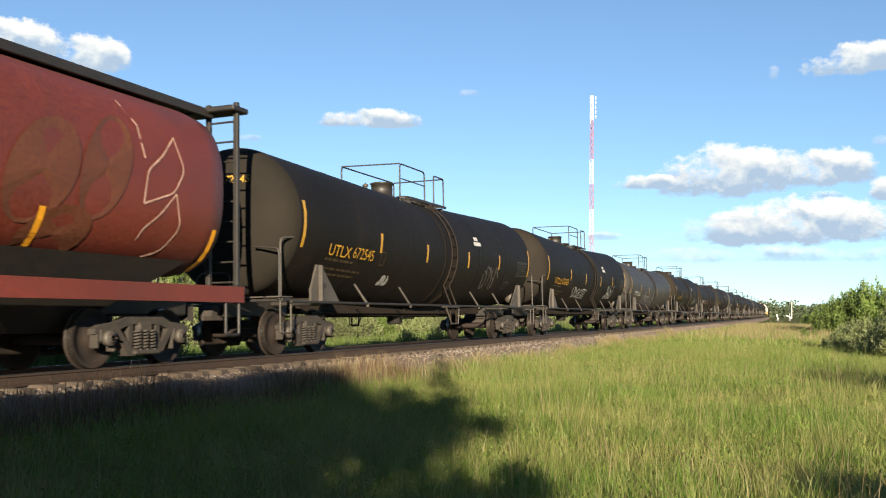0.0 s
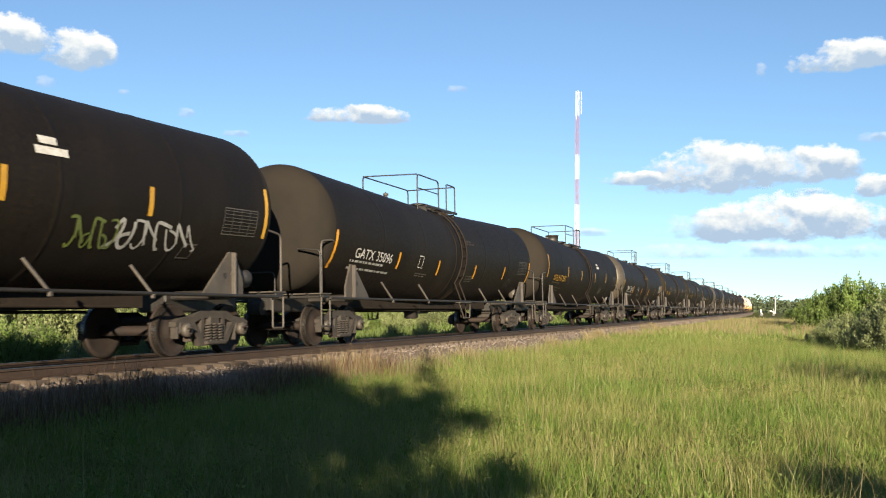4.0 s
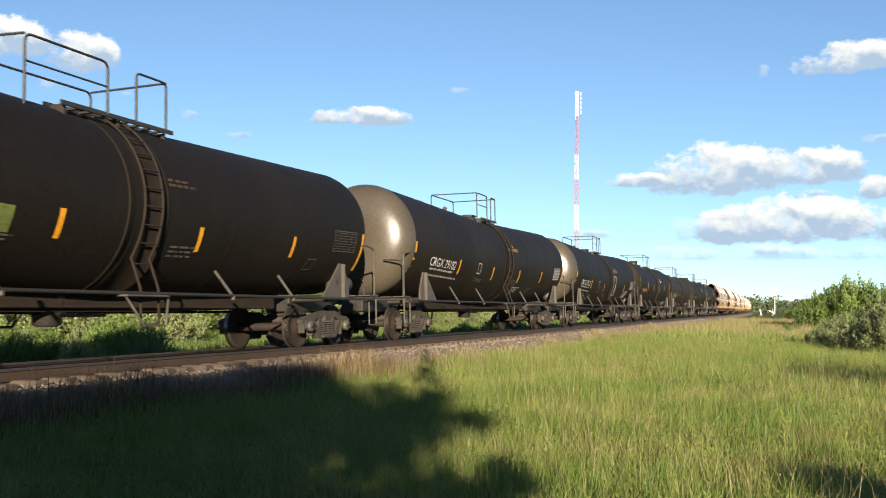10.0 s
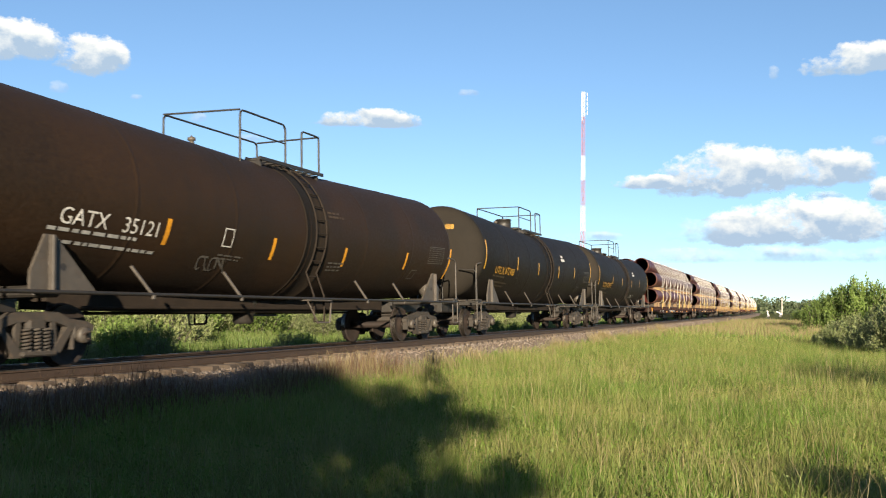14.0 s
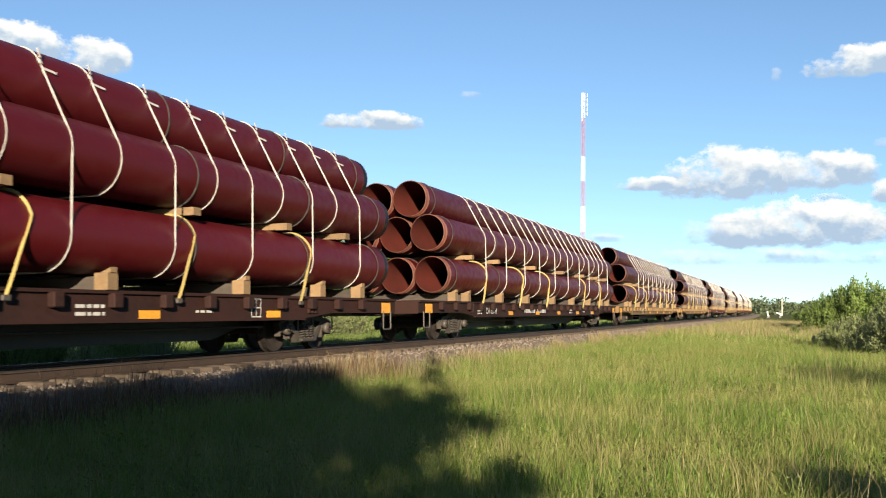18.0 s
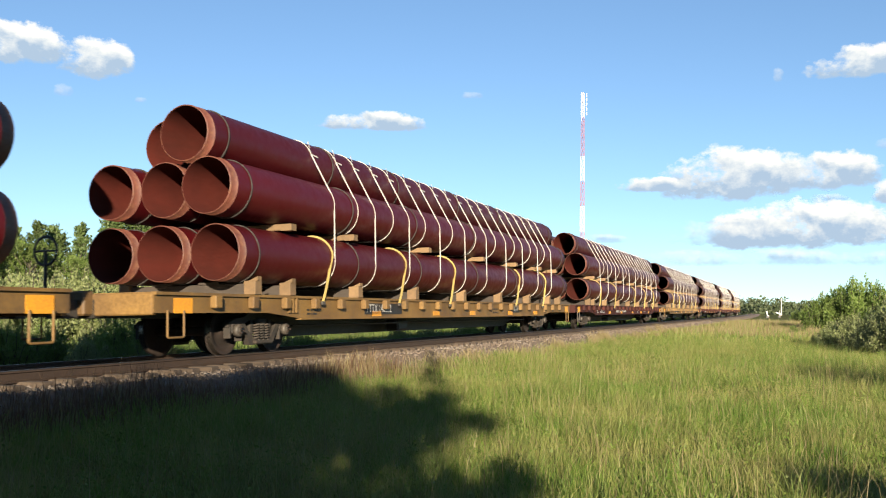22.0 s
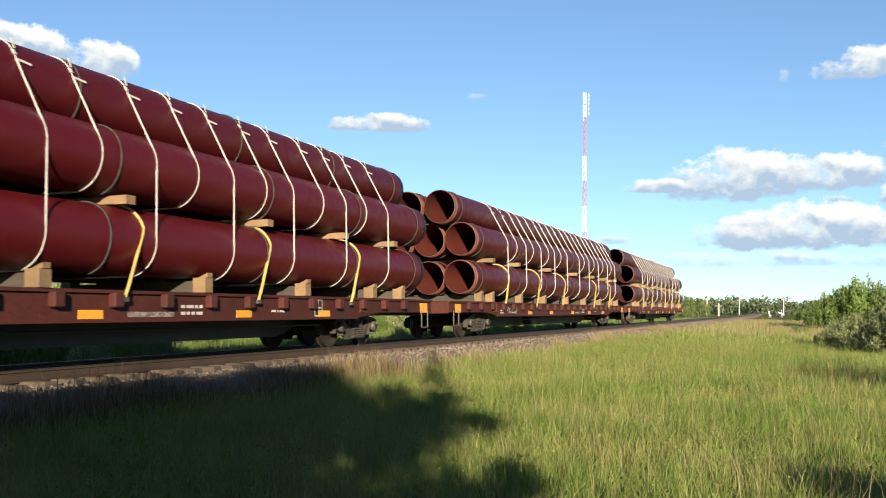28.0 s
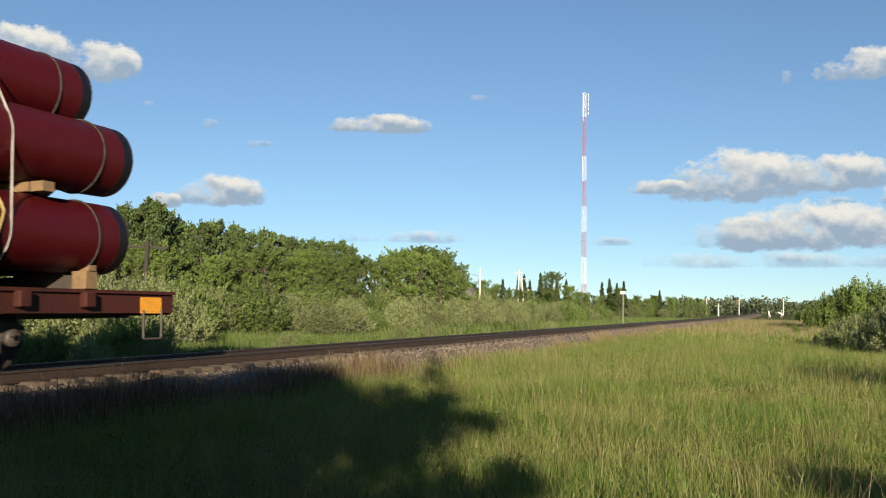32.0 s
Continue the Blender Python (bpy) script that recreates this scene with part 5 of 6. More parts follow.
    me["centre_sill"] = cs.mesh("centre_sill")
    me["air_tank"] = Form().lathe([(-0.42, 0.001), (-0.40, 0.12), (-0.34, 0.19), (0.34, 0.19), (0.40, 0.12), (0.42, 0.001)], 18, "y", (0.95, 7.95, 1.42)).mesh("air_tank")
    return me


TANKM = tank_meshes()


def strip_mesh(w, h, ang, name="reflector_strip"):
    f = Form()
    v, fc = patch(w, h, 4)
    on_drum(f, v, fc, 0, ang, TANK_R + 0.006, TANK_Z)
    return f.mesh(name)


STRIP = strip_mesh(0.11, 0.47, -14)
END_STRIP = strip_mesh(0.11, 0.97, -21.5)
LOW_STRIP = strip_mesh(0.11, 0.47, -29)
LOW_END_STRIP = strip_mesh(0.11, 0.97, -39)


def both_ends(name, me, mt, car, label="", air=False):
    """A part at each end: the mesh as built at +y, and turned round for -y."""
    for a in (0, 180):
        part(name, me, mt, car, label, at=pose(0, 0, 0, 0, 0, a))


def tank_car(paint, label, detail):
    car = thing("tank_car", label, "tank car", "tank cars of the train")
    K = TANKM
    part("tank_shell", K["tank_shell"].copy(), paint, car)
    hm = K["tank_head"].copy()
    # black tanks get paler ends, the sun's brightness painted in
    both_ends("tank_head", hm, {"tank_black": "head_black", "tank_dusty": "head_dusty"}.get(paint, paint), car, "dusty dished tank end, on black tanks painted paler for the sun")
    part("ladder_band", K["ladder_band"].copy(), "belt_dirt" if paint != "tank_grey" else paint, car, "dirt-streaked belt round the tank", at=(0, 0.3, sag(0.3)))
    for a in (0, 180):
        part("ladder", K["ladder"], "ladder_iron", car, at=pose(0, 0.3, sag(0.3), 0, 0, a))
        part("step", K["step"], "grey_steel", car, at=pose(0, 0.3, 0, 0, 0, a))
        part("running_rail", K["running_rail"], "black_steel", car, at=pose(0, 0, 0, 0, 0, a))
        for y in (-5.35, -2.87, 2.42, 4.6):
            part("strut", K["strut"], "grey_steel", car, at=pose(0, 0, 0, 0, 0, a) @ Matrix.Translation((0, y if a == 0 else -y, 0)))
        part("stub_sill", K["stub_sill"], "black_steel", car, at=pose(0, 0, 0, 0, 0, a))
        part("end_platform", K["end_platform"], "grey_steel", car, at=pose(0, 0, 0, 0, 0, a))
        part("cross_rail", K["cross_rail"], "black_steel", car, at=pose(0, 0, 0, 0, 0, a))
        part("coupler", COUPLER, "truck_iron", car, at=pose(0, 8.9, 0) if a == 0 else pose(0, -8.9, 0, 0, 0, 180))
        for b in (1, -1):
            m = pose(0, 0, 0, 0, 0, a)
            if b < 0:
                m = m @ Matrix.Diagonal((-1, 1, 1, 1))
            part("saddle", K["saddle"], "grey_steel", car, at=m @ Matrix.Translation((0.09, 7.1, 0)))
            part("saddle_hole", K["saddle_hole"], "mark_black", car, at=m @ Matrix.Translation((0.09, 7.1, 0)))
            part("end_rail", K["end_rail"], "grey_steel", car, at=m)
            part("corner_step", K["corner_step"], "grey_steel", car, at=m)
        add_truck(car, 7.1 if a == 0 else -7.1)
    if detail.get("housing", True):
        part("valve_housing", K["valve_housing"], "black_steel", car)
    part("safety_valve", K["safety_valve"], "grey_steel", car)
    part("manway", K["manway"], "black_steel", car)
    part("platform", K["platform"], "black_steel", car)
    part("platform", K["far_platform"], "black_steel", car)
    part("safety_rail", K["safety_rail"], "black_steel", car)
    part("outlet", K["outlet"], "black_steel", car)
    part("brake_pipe", K["brake_pipe"], "ladder_iron", car)
    # made-up beam that darkens the gap under the tank
    part("centre_sill", K["centre_sill"], "ladder_iron", car)
    part("air_tank", K["air_tank"], "grey_steel", car)
    places, low = STRIPS.get(paint, STRIPS[detail["style"]]), detail["style"] == "white" and paint != "tank_grey"
    tape = "mark_orange" if low else "mark_yellow"
    for y in places[:4]:
        part("reflector_strip", LOW_STRIP if low else STRIP, tape, car, "orange reflective strip" if low else "yellow reflective strip", at=(0, y, sag(y) - sag(0)))
    for y in (-places[4], places[4]):
        part("reflector_strip", LOW_END_STRIP if low else END_STRIP, tape, car, "long orange reflective strip" if low else "long yellow reflective strip", at=(0, y, sag(y) - sag(0)))
    if paint == "tank_dusty":
        lengthen(car.children, 0.42)
        for p in car.children:
            if p.name.split(".")[0] in ("safety_rail", "platform", "manway"):
                p.matrix_basis = Matrix.Diagonal((1, 0.66, 1, 1)) @ p.matrix_basis
    if detail.get("slim"):
        slim_down(car.children, *GREY_SIZE if paint == "tank_grey" else ())
    return car


ENDS = ("tank_head", "stub_sill", "end_platform", "cross_rail", "coupler", "saddle", "saddle_hole", "end_rail", "corner_step", "truck", "air_tank")


def lengthen(parts_, more):
    """Cars with a slightly longer tank."""
    for p in parts_:
        kind = p.name.split(".")[0]
        if kind in ("tank_shell", "running_rail", "centre_sill"):
            p.matrix_basis = Matrix.Diagonal((1, 1 + more / SHELL, 1, 1)) @ p.matrix_basis
        elif kind in ENDS:
            y = p.matrix_basis.translation.y
            side = y if abs(y) > 1 else (p.matrix_basis @ Vector((0, 8, 0))).y
            p.matrix_basis = Matrix.Translation((0, math.copysign(more, side), 0)) @ p.matrix_basis


DRUM = ("tank_shell", "tank_head", "ladder_band", "ladder", "lettering", "small_print", "graffiti", "reflector_strip", "data_panel", "data_board", "placard")
TOP = ("valve_housing", "safety_valve", "manway", "platform", "safety_rail")


GREY_SIZE = (0.945, 0.18, 0.10)


def slim_down(parts_, k=0.957, drop=0.115, lower=0.05):
    """Cars with a slightly smaller tank."""
    narrow = Matrix.Translation((0, 0, TANK_Z - lower)) @ Matrix.Diagonal((k, 1, k, 1)) @ Matrix.Translation((0, 0, -TANK_Z))
    for p in parts_:
        kind = p.name.split(".")[0]
        if kind in DRUM:
            p.matrix_basis = narrow @ p.matrix_basis
        elif kind in TOP:
            p.matrix_basis = Matrix.Translation((0, 0, -drop)) @ p.matrix_basis


def drum_text(car, text, y, ang, h, mt, width, name="lettering"):
    f = Form()
    v, fc = letters(text, h)
    squeeze = width / max(p[0] for p in v)
    on_drum(f, v, fc, y, ang, TANK_R + 0.014, TANK_Z, squeeze)
    return part(name, f, mt, car)


def text_bars(car, y, ang, rows, mt, h=0.055, pitch=0.11, name="small_print", seed=1):
    """Rows of small print that cannot be read, as short bars."""
    rng, f = random.Random(seed), Form()
    for i, w in enumerate(rows):
        a = 0.0
        while a < w:
            b = min(rng.uniform(0.06, 0.26), w - a)
            v, fc = patch(b, h, 1)
            on_drum(f, [(p + a, q - i * pitch, 0) for p, q, _ in v], fc, y, ang, TANK_R + 0.012, TANK_Z)
            a += b + rng.uniform(0.03, 0.07)
    return tagged(part(name, f, mt, car), kind="stuff")


def panel_outline(car, y, ang, w, h, mt, t=0.025, rows=0, slant=0.0):
    f = Form()

    def quad(x0, y0, ww, hh):
        v, fc = patch(ww, hh, 2)
        on_drum(f, [(p + x0 + slant * (q + y0), q + y0, 0) for p, q, _ in v], fc, y, ang, TANK_R + 0.012, TANK_Z)
    quad(0, 0, w, t), quad(0, h - t, w, t), quad(0, 0, t, h), quad(w - t, 0, t, h)
    for i in range(rows):
        quad(0.02, h * (i + 1) / (rows + 1), w - 0.04, t * 0.6)
    for i in range(1, 4 if rows else 1):
        quad(w * i / 4, 0, t * 0.6, h)
    return tagged(part("data_panel", f, mt, car), kind="stuff")


def scrawl(car, y, ang, w, h, mt, seed, line=0.045, loops=7):
    """Sprayed scrawl of looping strokes, no letters."""
    rng = random.Random(seed)
    for k in range(loops):
        f = Form()
        x0 = w * (k + 0.15) / loops
        q0, dx = rng.uniform(0, 6.28), w / loops
        pts = []
        for i in range(15):
            t = i / 14
            pts.append((x0 + dx * (0.5 + 0.62 * math.sin(q0 + 5.2 * t)) + dx * 0.3 * t, h * (0.5 + 0.48 * math.sin(q0 * 1.7 + 4.1 * t + 1.2 * math.sin(3 * t)))))
        v, fc = strip(pts, line * rng.uniform(0.7, 1.3))
        on_drum(f, v, fc, y, ang, TANK_R + 0.010 + 0.0006 * k, TANK_Z)
        part("graffiti", f, mt, car, "sprayed stroke")


def dress(car, mark, colour, seed, style):
    """Lettering, panels and scrawls of one tank car."""
    small = {"mark_yellow": "mark_amber"}.get(colour, "mark_dim")
    if style == "stencil":
        drum_text(car, mark[:4], -6.92, -23.5, 0.26, colour, 1.04)
        drum_text(car, mark[5:], -5.78, -22.5, 0.26, colour, 1.05)
        text_bars(car, -6.95, -28.0, [1.3], small, 0.06, 0.11, seed=seed)
        text_bars(car, -7.0, -36, [1.9, 1.7], small, 0.06, 0.14, seed=seed + 1)
        panel_outline(car, -4.35, -25, 0.26, 0.34, small, 0.022)
        if mark[5:] == "673573":
            text_bars(car, 2.3, 14, [0.4, 0.62], "mark_amber", 0.05, 0.1, seed=seed + 5)
        else:
            f = Form()
            for a, b, w in ((0.1, 0.10, 0.34), (0.0, -0.06, 0.62)):
                v, fc = patch(w, 0.12, 1)
                on_drum(f, [(p + a, q + b, 0) for p, q, _ in v], fc, 2.3, 14, TANK_R + 0.012, TANK_Z)
            part("placard", f, "mark_white", car, "small white warning placard")
    else:
        drum_text(car, mark, -7.35 if mark[:4] == "CRGX" else -7.05, -24.5, 0.26, colour, 2.15)
        text_bars(car, -7.2, -29, [1.9, 2.4], "spray_white" if mark[:4] in ("CRGX", "GATX") else small, 0.06, 0.20, seed=seed)
        panel_outline(car, -3.1, -24, 0.30, 0.36, colour if style == "white" else small, 0.022)
        text_bars(car, -3.1, -31, [0.8, 0.7], "mark_dim", 0.035, 0.07, seed=seed + 1)
        text_bars(car, 1.0, -27, [0.7, 0.7, 0.65], "mark_dim", 0.04, 0.09, seed=seed + 2)
        text_bars(car, 0.82, 16, [0.55, 0.75], "mark_amber", 0.05, 0.09, seed=seed + 3)
    if mark[:4] == "CRGX":
        f = Form()
        v, fc = patch(1.05, 0.52, 4)
        on_drum(f, v, fc, 7.15, -24, TANK_R + 0.008, TANK_Z)
        part("data_board", f, "spray_white", car, "white panel of small print")
        text_bars(car, 7.21, -6.6, [0.93] * 7, "mark_black", 0.03, 0.068, seed=seed + 8)
        text_bars(car, 1.5, -38, [1.1, 0.8, 0.8, 0.5], "spray_white", 0.05, 0.10, seed=seed + 9)
        text_bars(car, 3.6, -40, [0.9, 0.7, 0.6], "mark_dim", 0.05, 0.10, seed=seed + 10)
    else:
        panel_outline(car, 6.75, -21, 1.1, 0.5, "mark_dim", 0.02, 7)
    panel_outline(car, 6.5 if mark[:4] == "CRGX" else 5.75, -45 if mark[:4] == "CRGX" else -40, 0.36, 0.30, "mark_dim", 0.025, 0, 0.25)
    if style != "stencil":
        return
    # the number again on the end that faces the sun
    f = Form()
    v, fc = letters(mark[5:].strip(), 0.16)
    w = max(p[0] for p in v)
    pts = []
    for a, b, _ in v:
        x, z = a - w / 2 + 0.35, 0.72 + b
        rr = min((math.hypot(x, z) / TANK_R) ** (1 / 0.62), 1)
        pts.append((x, -SHELL - DISH * math.sqrt(max(0, 1 - rr * rr)) - 0.012, TANK_Z + sag(SHELL) + z))
    part("lettering", f.add(pts, fc), colour, car)


TANKS = [  # place, paint, mark, colour of the marks, style
    (24.55, "tank_black", "UTLX 672545", "mark_yellow", "stencil"), (43.68, "tank_black", "UTLX 672455", "mark_yellow", "stencil"), (62.82, "tank_grey", "CGTX 25186", "mark_white", "white"),
    (82.34, "tank_black", "UTLX 672462", "mark_yellow", "stencil"), (101.75, "tank_black", "GATX 35096", "mark_white", "white"), (120.87, "tank_black", "UTLX 672597", "mark_yellow", "stencil"),
    (140.5, "tank_dusty", "CRGX 29308", "mark_white", "white"), (159.86, "tank_black", "UTLX 673573", "mark_yellow", "stencil"), (179.12, "tank_black", "UTLX 672639", "mark_yellow", "stencil"),
    (198.13, "tank_black", "TILX 250294", "mark_white", "white"), (218.1, "tank_dusty", "CRGX 29182", "mark_white", "white"), (238.45, "tank_dusty", "CRGX 29172", "mark_white", "white"),
    (257.86, "tank_black", "UTLX 672484", "mark_yellow", "stencil"), (277.0, "tank_brown", "GATX   35121", "mark_white", "white"), (296.6, "tank_black", "UTLX 672488", "mark_yellow", "stencil"),
    (315.13, "tank_black", "UTLX 672495", "mark_yellow", "stencil")]
STRIPS = {"tank_dusty": (-4.9, -1.5, 1.76, 5.05, 8.6), "tank_grey": (-4.92, -1.84, 1.66, 4.82, 8.2), "tank_brown": (-4.72, -1.44, 1.63, 5.16, 8.35), "white": (-4.5, -1.6, 1.7, 4.95, 8.15), "stencil": (-4.45, -1.56, 1.69, 4.66, 8.1)}
LABEL = {"tank_black": "dusty black tank car with yellow reflective strips", "tank_dusty": "brownish black tank car with white lettering and bright dished end",
         "tank_brown": "rust-brown weathered tank car with white lettering", "tank_grey": "dark grey tank car with sprayed blue graffiti"}


def build_tanks():
    first = {}
    for i, (s, paint, mark, colour, style) in enumerate(TANKS):
        key = (paint, style)
        slim = style == "white" and paint != "tank_dusty"
        if key not in first:
            first[key] = tank_car(paint, LABEL[paint], {"housing": style == "stencil" or paint == "tank_grey", "slim": slim, "style": style})
            bare = first[key]
            car = bare
            first[key] = [bare, list(bare.children_recursive)]
        else:
            bare, parts_ = first[key]
            car = None
        if car is None:
            car = bare_copy(bare, parts_)
        tagged(car, LABEL[paint].replace("white lettering", "white lettering") if style == "white" else LABEL[paint].replace("white lettering", "yellow lettering"))
        plain = set(car.children)
        dress(car, mark, colour, 10 * i + 3, style)
        if paint == "tank_grey":
            blue = Form()
            for k in range(5):
                pts = arc(0.32 + 0.46 * k, 0.36, 0.36, 0, 360, 18)
                cv = [(x + 0.16 * (z - 0.36), z, 0) for x, z in pts[:-1]]
                on_drum(blue, cv, [tuple(range(len(cv)))], -3.95, -46, TANK_R + 0.012 + 0.003 * k, TANK_Z)
            part("graffiti", blue, "spray_blue", car, "sprayed dark blue bubbles")
            for k in range(5):
                rim = Form()
                v, fc = strip([(x + 0.16 * (z - 0.36), z) for x, z in arc(0.32 + 0.46 * k, 0.36, 0.36, -60, 215, 18)], 0.05)
                on_drum(rim, v, fc, -3.95, -46, TANK_R + 0.03 + 0.003 * k, TANK_Z)
                part("graffiti", rim, "spray_white", car, "white outline of the sprayed bubbles")
            scrawl(car, -5.5, -46, 1.5, 0.35, "spray_white", 5, 0.035, 5)
            scrawl(car, -0.1, -42, 0.55, 1.1, "spray_white", 8, 0.04, 4)
        # place, lower edge, width, height, paint, stroke, loops
        sprays = {0: [(3.25, -40, 1.4, 0.8, "mark_dim", 0.06, 5), (-3.9, -44, 0.42, 0.28, "spray_white", 0.07, 6)], 1: [(3.4, -40, 1.75, 0.75, "spray_white", 0.07, 5), (-3.6, -41, 2.5, 0.5, "spray_white", 0.045, 11)],
                  3: [(-3.7, -49, 0.6, 0.5, "spray_white", 0.035, 7), (-2.9, -42, 0.9, 0.5, "spray_green", 0.03, 6), (3.0, -36, 1.0, 0.5, "spray_green", 0.05, 6), (3.8, -35, 2.2, 0.5, "spray_white", 0.05, 8)],
                  6: [(-6.9, -45, 1.7, 0.36, "mark_dim", 0.04, 9), (-2.0, -50, 1.2, 0.4, "mark_dim", 0.04, 6)], 7: [(3.4, -43, 1.0, 0.9, "mark_dim", 0.035, 6)], 8: [(2.9, -38, 0.8, 0.3, "mark_dim", 0.03, 5)],
                  11: [(-6.2, -54, 2.5, 0.36, "spray_white", 0.035, 6), (1.1, -38, 0.95, 1.2, "spray_white", 0.04, 5), (5.2, -45, 1.3, 0.5, "spray_white", 0.10, 6), (-1.5, -54, 1.6, 0.55, "mark_dim", 0.045, 4)],
                  13: [(-3.6, -44, 0.9, 0.3, "mark_dim", 0.05, 5)], 15: [(1.9, -38, 1.5, 0.2, "spray_white", 0.025, 8)], 5: [(3.4, -38, 0.6, 0.4, "mark_dim", 0.05, 5)]}
        for j, (y, a, w, h, mt, ln, lp) in enumerate(sprays.get(i, ())):
            scrawl(car, y, a, w, h, mt, 100 * i + j, ln, lp)
        if i == 9:
            f = Form()
            v, fc = patch(0.5, 0.40, 3)
            on_drum(f, v, fc, -2.9, -29, TANK_R + 0.010, TANK_Z)
            part("graffiti", f, "spray_green", car, "sprayed yellow-green patch")
        if paint == "tank_dusty":
            y = 1.45 if i == 11 else 0.6
            drum_text(car, "CAUTION", y, 19, 0.10, "mark_yellow", 0.6)
            drum_text(car, "NITROGEN BLANKET", y - 0.35, 14, 0.10, "mark_yellow", 1.35)
        if slim:
            slim_down([c for c in car.children if c not in plain], *GREY_SIZE if paint == "tank_grey" else ())
        rolls(car, s)


def bare_copy(ob, keep):
    """A copy of a car with only the given parts."""
    made = {}
    for o in (ob, *keep):
        made[o] = o.copy()
        scene.collection.objects.link(made[o])
        made[o].parent = made.get(o.parent, o.parent)
        made[o].matrix_parent_inverse = o.matrix_parent_inverse
    return made[ob]


# ---- pipe cars ----
FLAT_L, DECK, PIPE_D, PIPE_L = 28.6, 1.12, 1.067, 25.5
STACK = [(-1.085, 0), (0, 0), (1.085, 0), (-1.085, 1), (0, 1), (1.085, 1), (-0.545, 2), (0.545, 2)]


def pipe_z(layer):
    return DECK + 0.24 + PIPE_D / 2 + (0, 1.20, 1.20 + 1.01)[layer]


def flat_meshes():
    me = {}
    h = FLAT_L / 2
    # deep-bellied side sill
    out = [(-h, DECK), (h, DECK), (h, DECK - 0.34), (h - 3.4, DECK - 0.34), (h - 4.6, DECK - 0.45), (-h + 4.6, DECK - 0.45), (-h + 3.4, DECK - 0.34), (-h, DECK - 0.34)]
    f = Form().slab(out, 1.44, 1.48)
    f.slab([(-h, DECK), (h, DECK), (h, DECK - 0.05), (-h, DECK - 0.05)], 1.48, 1.53)
    f.slab([(-h + 4.6, DECK - 0.45), (h - 4.6, DECK - 0.45), (h - 4.6, DECK - 0.48), (-h + 4.6, DECK - 0.48)], 1.38, 1.52)
    me["side_sill"] = f.mesh("side_sill")
    c = Form().slab([(-h, DECK - 0.1), (h, DECK - 0.1), (h, DECK - 0.40), (h - 4.4, DECK - 0.42), (h - 6.2, DECK - 0.84), (-h + 6.2, DECK - 0.84), (-h + 4.4, DECK - 0.42), (-h, DECK - 0.40)], -0.32, 0.32)
    for k in range(22):
        c.box((0, -h + 1.3 + k * (FLAT_L - 2.6) / 21, DECK - 0.14), (2.8, 0.14, 0.2))
    me["centre_sill"] = c.mesh("centre_sill")
    me["deck_plate"] = Form().box((0, 0, DECK - 0.015), (2.9, FLAT_L - 0.1, 0.03), 0.004).mesh("deck_plate")
    me["stake_pocket"] = Form().box((1.545, 0, DECK - 0.15), (0.13, 0.20, 0.22), 0.015).mesh("stake_pocket")
    e = Form().box((0, h - 0.06, DECK - 0.19), (2.9, 0.12, 0.36), 0.02).box((0, h + 0.08, DECK - 0.16), (0.55, 0.25, 0.40), 0.03)
    me["end_sill"] = e.mesh("end_sill")
    me["hand_step"] = Form().tube(rounded([(1.50, h - 0.75, DECK - 0.30), (1.50, h - 0.75, DECK - 0.74), (1.50, h - 0.32, DECK - 0.74), (1.50, h - 0.32, DECK - 0.30)], 0.04), 0.02, 6).mesh("hand_step")
    rib = Form()
    for k in (-1, 0, 1):
        rib.slab([(k * 0.14 - 0.02, DECK - 0.05), (k * 0.14 + 0.02, DECK - 0.05), (k * 0.14 + 0.035, DECK - 0.34), (k * 0.14 - 0.035, DECK - 0.34)], 1.48, 1.53)
    me["rib"] = rib.mesh("rib")
    me["brake_gear"] = Form().box((0.7, -3.0, DECK - 0.66), (0.4, 0.7, 0.3), 0.05).lathe([(1.0, 0.001), (1.02, 0.16), (2.0, 0.16), (2.02, 0.001)], 14, "y", (-0.7, 0, DECK - 0.65)).tube([(0.9, -9, DECK - 0.6), (0.9, 9, DECK - 0.6)], 0.025, 6).mesh("brake_gear")
    me["brake_wheel"] = Form().lathe([(-0.02, 0.24), (0.0, 0.27), (0.02, 0.24), (0.0, 0.22)], 20, "y", (-0.9, -h + 0.2, DECK + 0.75), True, True).tube([(-0.9, -h + 0.2, DECK - 0.1), (-0.9, -h + 0.2, DECK + 0.75)], 0.03, 6).tube(
        [(-1.15, -h + 0.2, DECK + 0.75), (-0.65, -h + 0.2, DECK + 0.75)], 0.02, 6).mesh("brake_wheel")
    return me


FLATM = flat_meshes()


